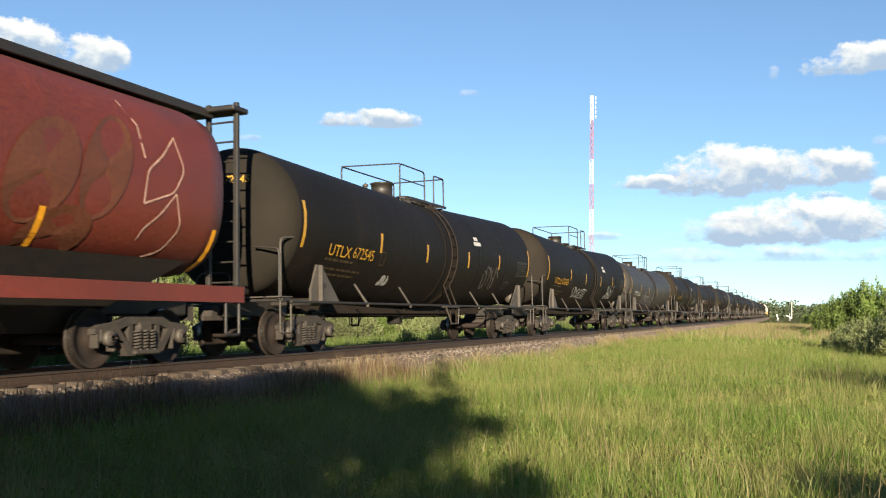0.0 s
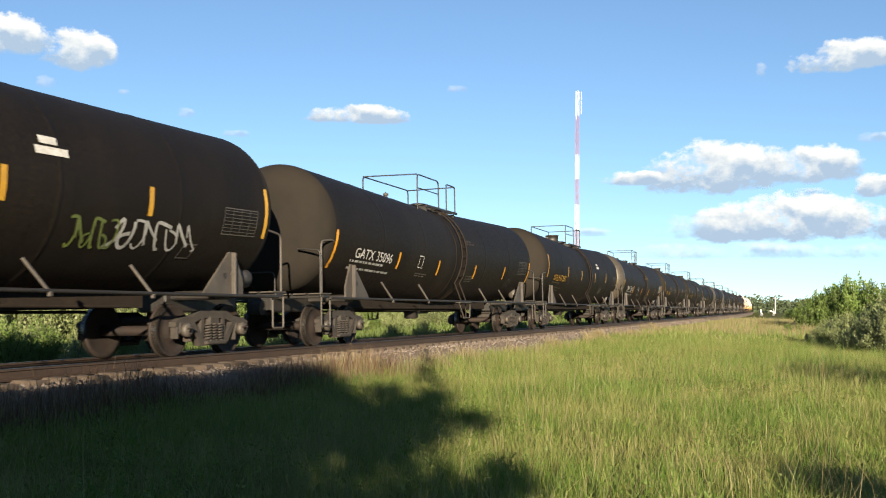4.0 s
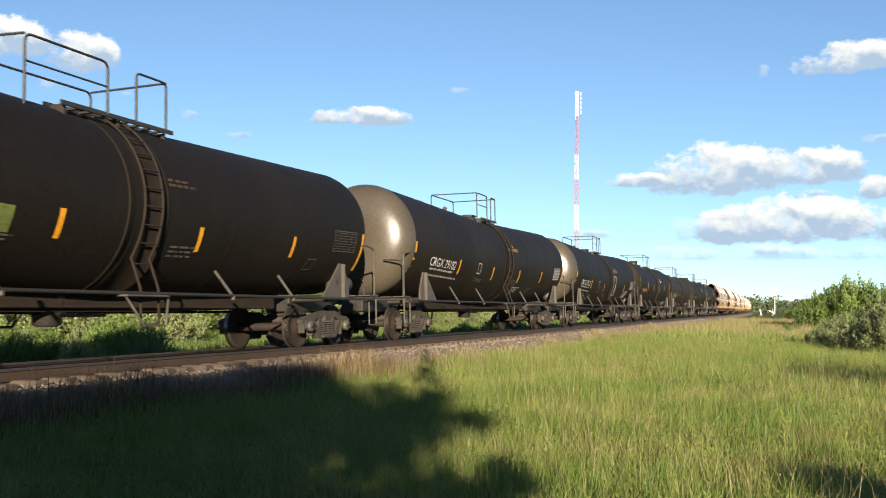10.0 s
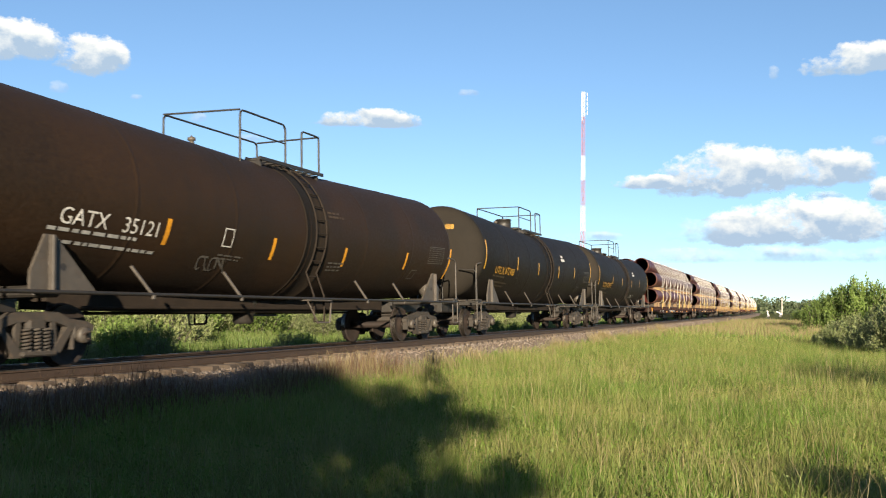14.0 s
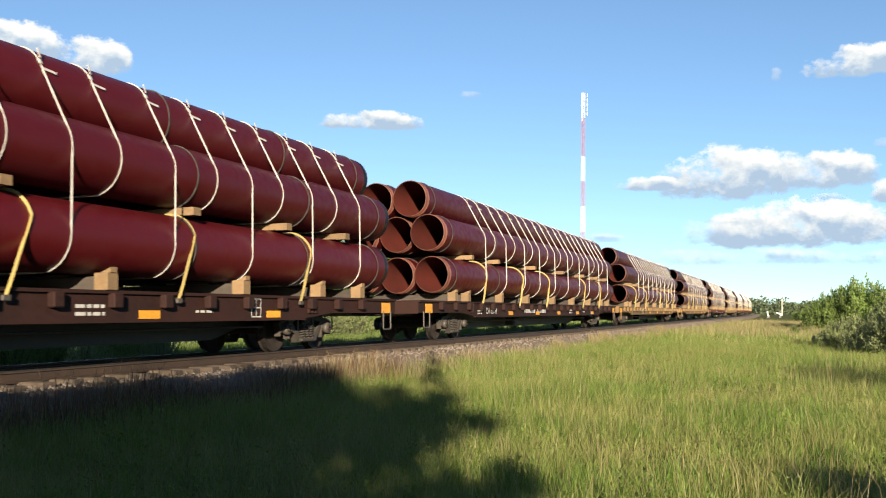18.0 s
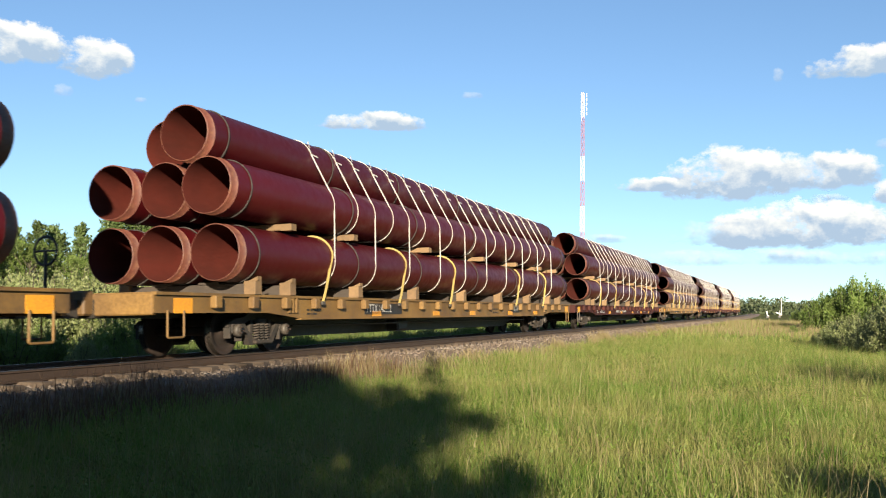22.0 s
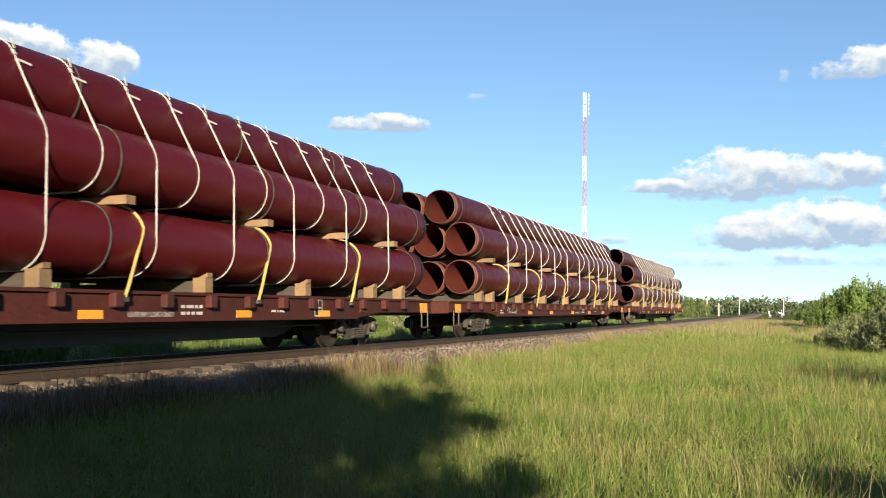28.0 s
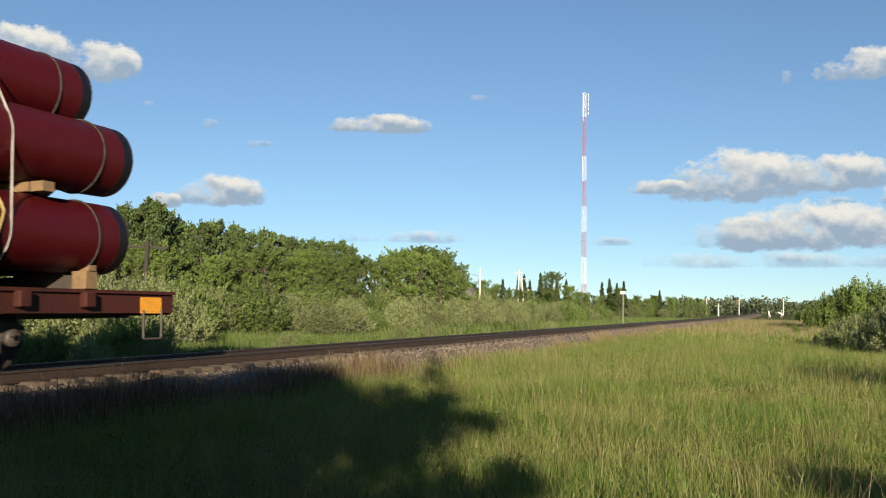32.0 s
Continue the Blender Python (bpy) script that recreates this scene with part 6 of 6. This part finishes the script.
def flat_car(paint, label):
    car = thing("flat_car", label, "flat car", "pipe flat cars of the train")
    K = {k: v.copy() for k, v in FLATM.items()}
    flip = Matrix.Diagonal((-1, 1, 1, 1))
    for m in (Matrix.Identity(4), flip):
        part("side_sill", K["side_sill"], paint, car, at=m)
        for i in range(22):
            part("stake_pocket", K["stake_pocket"], paint, car, at=m @ Matrix.Translation((0, -FLAT_L / 2 + 1.6 + i * 1.19, 0)))
        for y in (-FLAT_L / 2 + 4.3, FLAT_L / 2 - 4.3):
            part("rib", K["rib"], paint, car, at=m @ Matrix.Translation((0, y, 0)))
    part("centre_sill", K["centre_sill"], "black_steel", car)
    part("deck_plate", K["deck_plate"], paint, car)
    part("brake_gear", K["brake_gear"], "black_steel", car)
    part("brake_wheel", K["brake_wheel"], "black_steel", car)
    for a in (0, 180):
        m = pose(0, 0, 0, 0, 0, a)
        part("end_sill", K["end_sill"], paint, car, at=m)
        part("hand_step", K["hand_step"], "grey_steel" if paint != "flat_yellow" else paint, car, at=m)
        part("hand_step", K["hand_step"], "grey_steel" if paint != "flat_yellow" else paint, car, at=m @ flip)
        part("coupler", COUPLER, "truck_iron", car, at=pose(0, 14.5, 0) if a == 0 else pose(0, -14.5, 0, 0, 0, 180))
        add_truck(car, 10.5 if a == 0 else -10.5)
    return car


def side_text(car, text, y, z, h, mt, squeeze=1.0, x=1.486):
    f = Form()
    v, fc = letters(text, h)
    on_side(f, v, fc, y, z, x, squeeze)
    return part("lettering", f, mt, car)


def side_bars(car, y, z, rows, mt, h=0.05, pitch=0.10, seed=1, name="small_print"):
    rng, f = random.Random(seed), Form()
    for i, w in enumerate(rows):
        a = 0.0
        while a < w:
            b = min(rng.uniform(0.05, 0.2), w - a)
            v, fc = patch(b, h, 1)
            on_side(f, [(p + a, q - i * pitch, 0) for p, q, _ in v], fc, y, z, 1.486)
            a += b + 0.04
    return tagged(part(name, f, mt, car), kind="stuff")


def side_patch(car, y, z, w, h, mt, name="reflector_strip", label="orange reflective patch"):
    f = Form().box((1.486, y, z), (0.008, w, h))
    return part(name, f, mt, car, label)


def pipe_meshes():
    r, h = PIPE_D / 2, PIPE_L / 2
    me = {"body": Form().lathe([(-h + 0.22, r), (-h * 0.5, r), (0, r), (h * 0.5, r), (h - 0.22, r)], 40, "y").mesh("pipe_body")}
    me["bore"] = Form().lathe([(-h, r - 0.025), (-h * 0.5, r - 0.025), (h * 0.5, r - 0.025), (h, r - 0.025)], 40, "y").mesh("pipe_bore")
    e = Form().lathe([(h - 0.22, r + 0.001), (h - 0.22, r - 0.004), (h - 0.012, r - 0.004), (h, r - 0.014), (h, r - 0.025)], 40, "y")
    me["end"] = e.mesh("bare_end")
    rope = Form()
    ring = [((r + 0.012) * math.cos(q), 0.012 * math.sin(3 * q), (r + 0.012) * math.sin(q)) for q in (2 * math.pi * k / 40 for k in range(40))]
    rope.tube(ring, 0.013, 6, True)
    me["rope"] = rope.mesh("rope_ring")
    return me


PIPEM = pipe_meshes()


def pipe_thing():
    p = thing("steel_pipe", "long dark red coated steel pipe stacked on a flat car", "pipe", "pipes on the flat cars")
    part("pipe_body", PIPEM["body"], "pipe_red", p)
    part("pipe_bore", PIPEM["bore"], "pipe_bore", p, "rusty red inside of the pipe")
    for a in (0, 180):
        part("bare_end", PIPEM["end"], "pipe_end", p, "bare brown steel end", at=pose(0, 0, 0, 0, 0, a))
    for y in (-12.1, -7.9, -4.1, 0.6, 4.9, 8.7, 12.1):
        part("rope_ring", PIPEM["rope"], "rope", p, "dark rope ring round the pipe", at=(0, y, 0))
    return p


def hug(cx, cz, a0, a1, n=10, extra=0.003):
    return [(x, z) for x, z in arc(cx, cz, PIPE_D / 2 + extra, a0, a1, n)]


def load_meshes():
    z0, z1, z2 = pipe_z(0), pipe_z(1), pipe_z(2)
    me = {}
    # band round the whole stack, and band round the two upper layers only
    right = hug(1.085, z0, -95, 0, 10)
    up = hug(1.085, z1, 0, 26, 4) + hug(0.545, z2, 26, 90, 8)
    half = right + up
    whole = half + [(-x, z) for x, z in half[::-1]]
    me["long"] = Form().tube([(x, 0, z) for x, z in whole], 0, flat=(0.004, 0.030), closed=True).mesh("steel_band")
    half = hug(1.085, z1, -95, 28, 14) + hug(0.545, z2, 28, 90, 8)
    whole = half + [(-x, z) for x, z in half[::-1]]
    me["short"] = Form().tube([(x, 0, z) for x, z in whole], 0, flat=(0.004, 0.030), closed=True).mesh("steel_band")
    seal = Form().box((0, 0, 0), (0.03, 0.06, 0.09), 0.008, pose(0, 0, 0, 0, -30, 0)).box((0.05, 0.13, -0.10), (0.008, 0.26, 0.034), 0.002, pose(0, 0, 0, -8, 0, -8)).box((0.03, -0.01, 0.12), (0.008, 0.034, 0.16), 0.002, pose(0, 0, 0, 0, -18, 0))
    me["seal"] = seal.mesh("band_seal")
    tie = [(0.35, z0 + 0.40)] + hug(1.085, z0, 118, 8, 10, 0.012) + [(1.60, DECK + 0.12), (1.56, DECK - 0.12)]
    y = [0.0] * (len(tie) - 3) + [-0.05, -0.30, -0.36]
    me["tie"] = Form().tube([(a, b, c) for (a, c), b in zip(tie, y)], 0, flat=(0.008, 0.065)).mesh("tie_strap")
    me["hook"] = Form().box((1.575, -0.37, DECK - 0.14), (0.05, 0.14, 0.08), 0.01).mesh("hook")
    w = 1.62
    bl = Form().box((0, 0, DECK + 0.105), (2.6, 0.16, 0.21), 0.012)
    for s in (-1, 1):
        bl.slab([(-0.11, DECK + 0.21), (0.11, DECK + 0.21), (0.11, DECK + 0.25), (-0.11, DECK + 0.25)], s * 0.30, s * 0.75)
    me["bearer"] = bl.mesh("timber_bearer")
    wd = Form().box((1.435, 0, DECK + 0.13), (0.25, 0.24, 0.26), 0.01)
    wd.add([(1.38, -0.07, DECK + 0.26), (1.58, -0.07, DECK + 0.26), (1.58, -0.07, DECK + 0.34), (1.38, 0.07, DECK + 0.26), (1.58, 0.07, DECK + 0.26), (1.58, 0.07, DECK + 0.34)], [(0, 1, 2), (3, 5, 4), (0, 3, 4, 1), (1, 4, 5, 2), (0, 2, 5, 3)])
    me["wedge"] = wd.mesh("wedge")
    zz = z0 + PIPE_D / 2 + 0.066
    sp = Form().box((0, 0, zz), (3.16, 0.16, 0.13), 0.01)
    for s in (-1, 1):
        sp.slab([(-0.10, zz - 0.075), (0.10, zz - 0.075), (0.10, zz + 0.06), (-0.10, zz + 0.06)], s * 1.36, s * 1.60)
    me["spacer"] = sp.mesh("timber_spacer")
    return me


LOADM = load_meshes()
FLATS = [(339.1, "flat_brown", "CN 668152"), (369.23, "flat_brown", "CN 668144"), (398.9, "flat_yellow", "PTTX 137031"), (429.31, "flat_yellow", "PTTX 140632"), (459.08, "flat_red", "CN 668330"),
         (489.03, "flat_yellow", "XTTX 137338"), (518.96, "flat_red", "CN 668358"), (548.94, "flat_red", "CN 639877"), (578.66, "flat_red", "CN 639855")]
FLAT_LABEL = {"flat_brown": "dark brown flat car loaded with red pipes", "flat_red": "oxide red flat car loaded with red pipes", "flat_yellow": "weathered yellow flat car loaded with red pipes"}


# where the bands of each load begin, how far apart they are, and how many
BANDS = [(-8.6, 1.15, 19), (-8.95, 1.143, 19), (-7.7, 1.035, 19), (-8.35, 1.052, 19), (-9.05, 1.123, 19), (-7.93, 1.139, 18), (-8.7, 1.102, 19), (-8.76, 1.107, 19), (-8.9, 1.095, 19)]


def build_flats():
    first, pipe, stockd = {}, None, {}

    def load(key, me, mt, name, label, cat, group, s, local, extra=None):
        if key not in stockd:
            ob = lone(name, me, mt, label, cat, group)
            if extra:
                extra(ob)
            stockd[key] = ob
        else:
            ob = copy_thing(stockd[key], Matrix.Identity(4))
        return rolls(ob, s, local)
    for i, (s, paint, mark) in enumerate(FLATS):
        rng = random.Random(300 + i)
        if paint not in first:
            car = flat_car(paint, FLAT_LABEL[paint])
            first[paint] = (car, list(car.children_recursive))
        else:
            car = bare_copy(*first[paint])
        rolls(car, s)
        ink = "mark_white" if paint != "flat_yellow" else "mark_black"
        left = -FLAT_L / 2
        if paint == "flat_yellow":
            side_patch(car, left + 8.75, DECK - 0.25, 2.2, 0.26, "mark_black", "number_board", "black number board")
            side_text(car, mark, left + 7.75, DECK - 0.33, 0.19, "mark_white", 0.92, 1.494)
            side_patch(car, -left - 8.4, DECK - 0.22, 0.8, 0.26, "mark_black", "emblem_board", "black board with a pale emblem")
            for k in range(3):
                side_patch(car, -left - 8.62 + 0.22 * k, DECK - 0.21, 0.13, 0.15, "mark_white", "emblem", "pale emblem shape")
        else:
            side_text(car, mark[:2], left + 5.75, DECK - 0.38, 0.21, ink, 0.8)
            side_text(car, mark[3:], left + 6.25, DECK - 0.38, 0.21, ink, 0.75)
            if paint == "flat_brown" or i == 4:
                side_bars(car, left + 10.3, DECK - 0.35, [1.5], ink, 0.13, 0.2, 40 + i, "owner_name")
                side_bars(car, left + 12.1, DECK - 0.35, [1.3], ink, 0.13, 0.2, 50 + i, "owner_name")
            elif i >= 6:
                side_text(car, "UNIFORM LOAD ONLY", left + 13.0 if i == 8 else left + 16.2, DECK - 0.40, 0.08, ink, 0.95)
        for k, y in enumerate((0.75, 8.6, 12.0, 15.6, 19.2, 22.6, FLAT_L - 0.55)):
            if k in (0, 6):
                side_patch(car, left + y, DECK - 0.22, 0.5, 0.25, "mark_orange")
            else:
                side_patch(car, left + y + rng.uniform(-0.3, 0.3), DECK - (0.36 if 5 < y < 23 else 0.27), 0.5, 0.13, "mark_orange")
        side_bars(car, left + 4.9, DECK - 0.30, [0.5, 0.45], ink, 0.035, 0.08, 60 + i)
        side_bars(car, left + 17.5, DECK - 0.26, [0.6, 0.6], ink, 0.05, 0.11, 70 + i)
        side_bars(car, left + 20.3, DECK - 0.33, [0.5], ink, 0.04, 0.1, 80 + i)
        f = Form()
        for a, b, w, h in ((0, 0, 0.34, 0.025), (0, 0.34, 0.34, 0.025), (0, 0, 0.025, 0.36), (0.32, 0, 0.025, 0.36), (0, 0.17, 0.34, 0.02), (0.16, 0, 0.02, 0.36)):
            v, fc = patch(w, h, 1)
            on_side(f, [(p + a, q + b, 0) for p, q, _ in v], fc, left + 22.0, DECK - 0.42, 1.487)
        part("data_panel", f, ink, car)
        # eight pipes, their ends slightly out of line
        for j, (x, layer) in enumerate(STACK):
            if pipe is None:
                pipe = pipe_thing()
                ob = pipe
            else:
                ob = copy_thing(pipe, Matrix.Identity(4))
            where = {0: "bottom", 1: "middle", 2: "top"}[layer]
            tagged(ob, "long dark red steel pipe in the " + where + " layer of a load")
            rolls(ob, s, pose(x, (0.25 if i == 1 else 0.55 if i in (2, 3, 4) else 0.95 if i < 7 else 0.55 if i == 7 else 0.36) + rng.uniform(-0.2, 0.2) - (0.2 if layer == 2 else 0) + (1.1 if (i, j) == (3, 6) else 0), pipe_z(layer), 0, rng.uniform(0, 360), 0))
        # bands and ties
        start, pitch, count = BANDS[i]
        for k in range(count):
            y = start + pitch * k + rng.uniform(-0.09, 0.09)
            kind = "long" if k % 2 == 0 else "short"

            def seal(ob):
                q = radians(30)
                part("band_seal", LOADM["seal"], "band_white", ob, "crimped seal with loose ends", at=(0.545 + 0.545 * math.cos(q), 0, pipe_z(2) + 0.545 * math.sin(q)))
            load(kind, LOADM[kind], "band_white", "steel_band", "white steel band round the stacked pipes" if kind == "long" else "white steel band round the two upper pipe layers", "band", "bands round the pipe loads", s, pose(0, y, 0), seal)
        for k, y in enumerate((-8.6, -4.5, 2.1 if i % 2 == 0 else -0.6, 5.9, 9.8 if i != 8 else 10.6)):
            def hook(ob):
                part("hook", LOADM["hook"], "grey_steel", ob)
            load("tie", LOADM["tie"], "strap_yellow", "tie_strap", "worn yellow tie-down strap over the lowest pipe", "strap", "tie-down straps", s, pose(0, y + rng.uniform(-0.2, 0.2), 0), hook)
        for k, y in enumerate((-11.4, -10.2, -7.0, -3.5, 0.2, 3.8, 7.4, 10.4, 12.2)):
            def wedge(ob):
                part("wedge", LOADM["wedge"], "timber", ob)
                part("wedge", LOADM["wedge"], "timber", ob, at=Matrix.Diagonal((-1, 1, 1, 1)))
            load("bearer", LOADM["bearer"], "timber_grey", "timber_bearer", "dark timber bearer with pale wedges under the pipes", "timber", "timber bearers", s, pose(0, y + rng.uniform(-0.15, 0.15), 0), wedge)
        for k, y in enumerate((-10.2, -7.3, -2.6, 1.9, 5.9, 9.0, 11.6)):
            load("spacer", LOADM["spacer"], "timber", "timber_spacer", "sawn timber spacer between two pipe layers", "timber", "timber spacers", s, pose(0, y + rng.uniform(-0.15, 0.15), 0))


def build_hopper():
    car = thing("grain_hopper_car", "red cylindrical grain hopper car with painted wheat leaves", "hopper car")
    zc, a, b, h = 2.95, 1.60, 1.50, 8.3
    sec = [(a * math.copysign(abs(math.cos(q)) ** 0.62, math.cos(q)), b * math.copysign(abs(math.sin(q)) ** 0.8, math.sin(q))) for q in (2 * math.pi * k / 48 for k in range(48))]
    f = Form()
    ys = [(-h, 0.0), (-h, 0.86), (-h + 0.25, 0.97), (-h + 0.7, 1), (h - 0.7, 1), (h - 0.25, 0.97), (h, 0.86), (h, 0.0)]
    vs = [(x * k, y, zc + z * k) for y, k in ys for x, z in sec]
    f.add(vs, [(i * 48 + j, i * 48 + (j + 1) % 48, (i + 1) * 48 + (j + 1) % 48, (i + 1) * 48 + j) for i in range(len(ys) - 1) for j in range(48)], True)
    part("hopper_body", f, "hopper_red", car)
    for y in (-5, 0, 5):
        fu = Form().add([(sx * w, y + sy * l, z) for z, w, l in ((1.7, 1.35, 2.3), (0.55, 0.4, 0.5)) for sx, sy in ((-1, -1), (1, -1), (1, 1), (-1, 1))], [(0, 1, 5, 4), (1, 2, 6, 5), (2, 3, 7, 6), (3, 0, 4, 7), (4, 5, 6, 7)])
        part("hopper_funnel", fu, "black_steel", car)
    for sx in (-1, 1):
        part("side_sill", Form().slab([(-8.7, 1.30), (8.7, 1.30), (8.7, 1.02), (-8.7, 1.02)], sx * 1.42, sx * 1.55), "hopper_red", car)
    part("roof_walk", Form().box((0, 0, 4.58), (1.6, 17.6, 0.09), 0.02).box((0.85, 0, 4.5), (0.08, 17.4, 0.14), 0.01).box((-0.85, 0, 4.5), (0.08, 17.4, 0.14), 0.01), "black_steel", car, "black roof walkway")
    part("centre_sill", Form().box((0, 0, 0.98), (0.6, 17.4, 0.34), 0.03), "black_steel", car)
    for e in (1, -1):
        fr = Form()
        for x in (1.35, -1.35, 0.75):
            fr.box((x, e * 8.75, 2.9), (0.09, 0.09, 3.6), 0.01)
        fr.box((0, e * 8.75, 4.56), (2.9, 0.5, 0.1), 0.02)
        for k in range(9):
            fr.tube([(0.75, e * 8.8, 1.4 + 0.37 * k), (1.35, e * 8.8, 1.4 + 0.37 * k)], 0.02, 6)
        fr.box((0, e * 8.75, 1.25), (2.9, 0.3, 0.16), 0.02)
        part("end_frame", fr, "black_steel", car, "black ladder frame at the car's end")
        part("corner_step", Form().tube(rounded([(1.5, e * 8.2, 1.02), (1.5, e * 8.2, 0.45), (1.5, e * 8.6, 0.45), (1.5, e * 8.6, 1.02)], 0.05), 0.03, 6), "black_steel", car)
        part("coupler", COUPLER, "truck_iron", car, at=pose(0, 8.75, 0) if e == 1 else pose(0, -8.75, 0, 0, 0, 180))
        add_truck(car, e * 6.6)

    def on_body(form, verts, faces, off=0.012):
        out = []
        for y, z, _ in verts:
            t = max(-0.999, min(0.999, (z - zc) / b))
            q = math.asin(math.copysign(abs(t) ** (1 / 0.8), t))
            out.append((a * math.cos(q) ** 0.62 + off, y, z))
        form.add(out, faces)
    for y0, z0, ry, rz, tilt in ((1.2, 3.0, 0.55, 0.95, 0.2), (2.55, 3.25, 0.55, 0.95, -0.2), (3.9, 2.75, 0.62, 0.75, 0.35), (5.1, 2.95, 0.5, 0.8, 0.3), (2.4, 2.05, 0.6, 0.42, 0.5), (4.3, 1.9, 0.6, 0.42, 0.5)):
        g = Form()
        pts = []
        for k in range(26):
            r = 2 * math.pi * k / 26
            pts.append((y0 + ry * math.cos(r) + tilt * rz * math.sin(r), z0 + rz * math.sin(r), 0))
        on_body(g, [(y0, z0, 0)] + pts, [(0, 1 + k, 1 + (k + 1) % 26) for k in range(26)], 0.01 + 0.01 * tilt)
        part("painted_grain", g, "hopper_gold", car, "faded golden painted wheat grain")
    leaf = Form()
    for z0 in (1.58, 2.50):
        left = [(5.92, z0), (5.98, z0 + 0.52), (6.32, z0 + 0.78), (6.68, z0 + 1.15)]
        right = [(6.68, z0 + 1.15), (6.88, z0 + 0.62), (6.62, z0 + 0.24), (5.92, z0)]
        for pts in (left, right):
            sm = [tuple(p) for p in rounded([(u, v, 0) for u, v in pts], 0.12, 4)]
            v, fc = strip([(p[0], p[1]) for p in sm], 0.036)
            on_body(leaf, v, fc, 0.016)
    v, fc = strip([(5.55, 4.05), (5.82, 3.7), (5.92, 3.2)], 0.04)
    on_body(leaf, v, fc, 0.016)
    part("painted_leaf", leaf, "leaf_paint", car, "pale pink outline of leaves")
    for y in (3.9, 7.75):
        g = Form()
        v, fc = patch(0.11, 0.7, 4)
        on_body(g, [(p + y, q + 1.55, 0) for p, q, _ in v], fc, 0.02)
        part("reflector_strip", g, "mark_orange", car, "orange reflective strip")
    rolls(car, 5.6)


build_tanks()
build_flats()
build_hopper()


def travelled(t):
    """Metres that the train has rolled: it slows a little."""
    if t <= 14:
        return 18.8 * t - 0.0175 * t * t
    if t <= 18:
        return 259.77 + 18.31 * (t - 14) - 0.07 * (t - 14) ** 2
    return 331.89 + 17.75 * (t - 18)


def on_track(s):
    """The pose of a car whose middle is s metres along the track."""
    return pose(track_x(s), s, 0, 0, CANT, math.degrees(max(0.0, s - 30) / 11000))


def motions():
    for ob, s, local in MOVING:
        walk(ob, [(t, on_track(s - travelled(t)) @ local) for t in (0, 4, 8, 12, 14, 16, 18, 20, 24, 28, 32)])
        if "car" in ob.name:
            for truck in (c for c in ob.children if c.name.startswith("truck")):
                place = s + truck.matrix_basis.translation.y
                first = max(0, int((place - 44) / 18.8 * FPS))
                last = min(32 * FPS, int((place + 1) / 17.9 * FPS))
                if last - first < 2:
                    continue
                for w in (c for c in truck.children if c.name.startswith("wheelset")):
                    at = w.matrix_basis.translation
                    rows = [(k / FPS, pose(*at, math.degrees(travelled(k / FPS) / 0.457) % 360)) for k in range(first, last + 1)]
                    rows = ([(0, rows[0][1])] if first > 0 else []) + rows + ([(32, rows[-1][1])] if last < 32 * FPS else [])
                    walk(w, rows)
    for ob, at, m, right in CLOUDS:
        walk(ob, [(t, Matrix.Translation((right * 1.8 - Vector((0, 0, 0.85))) * (t - 19)) @ m) for t in (0, 19, 32)])


motions()
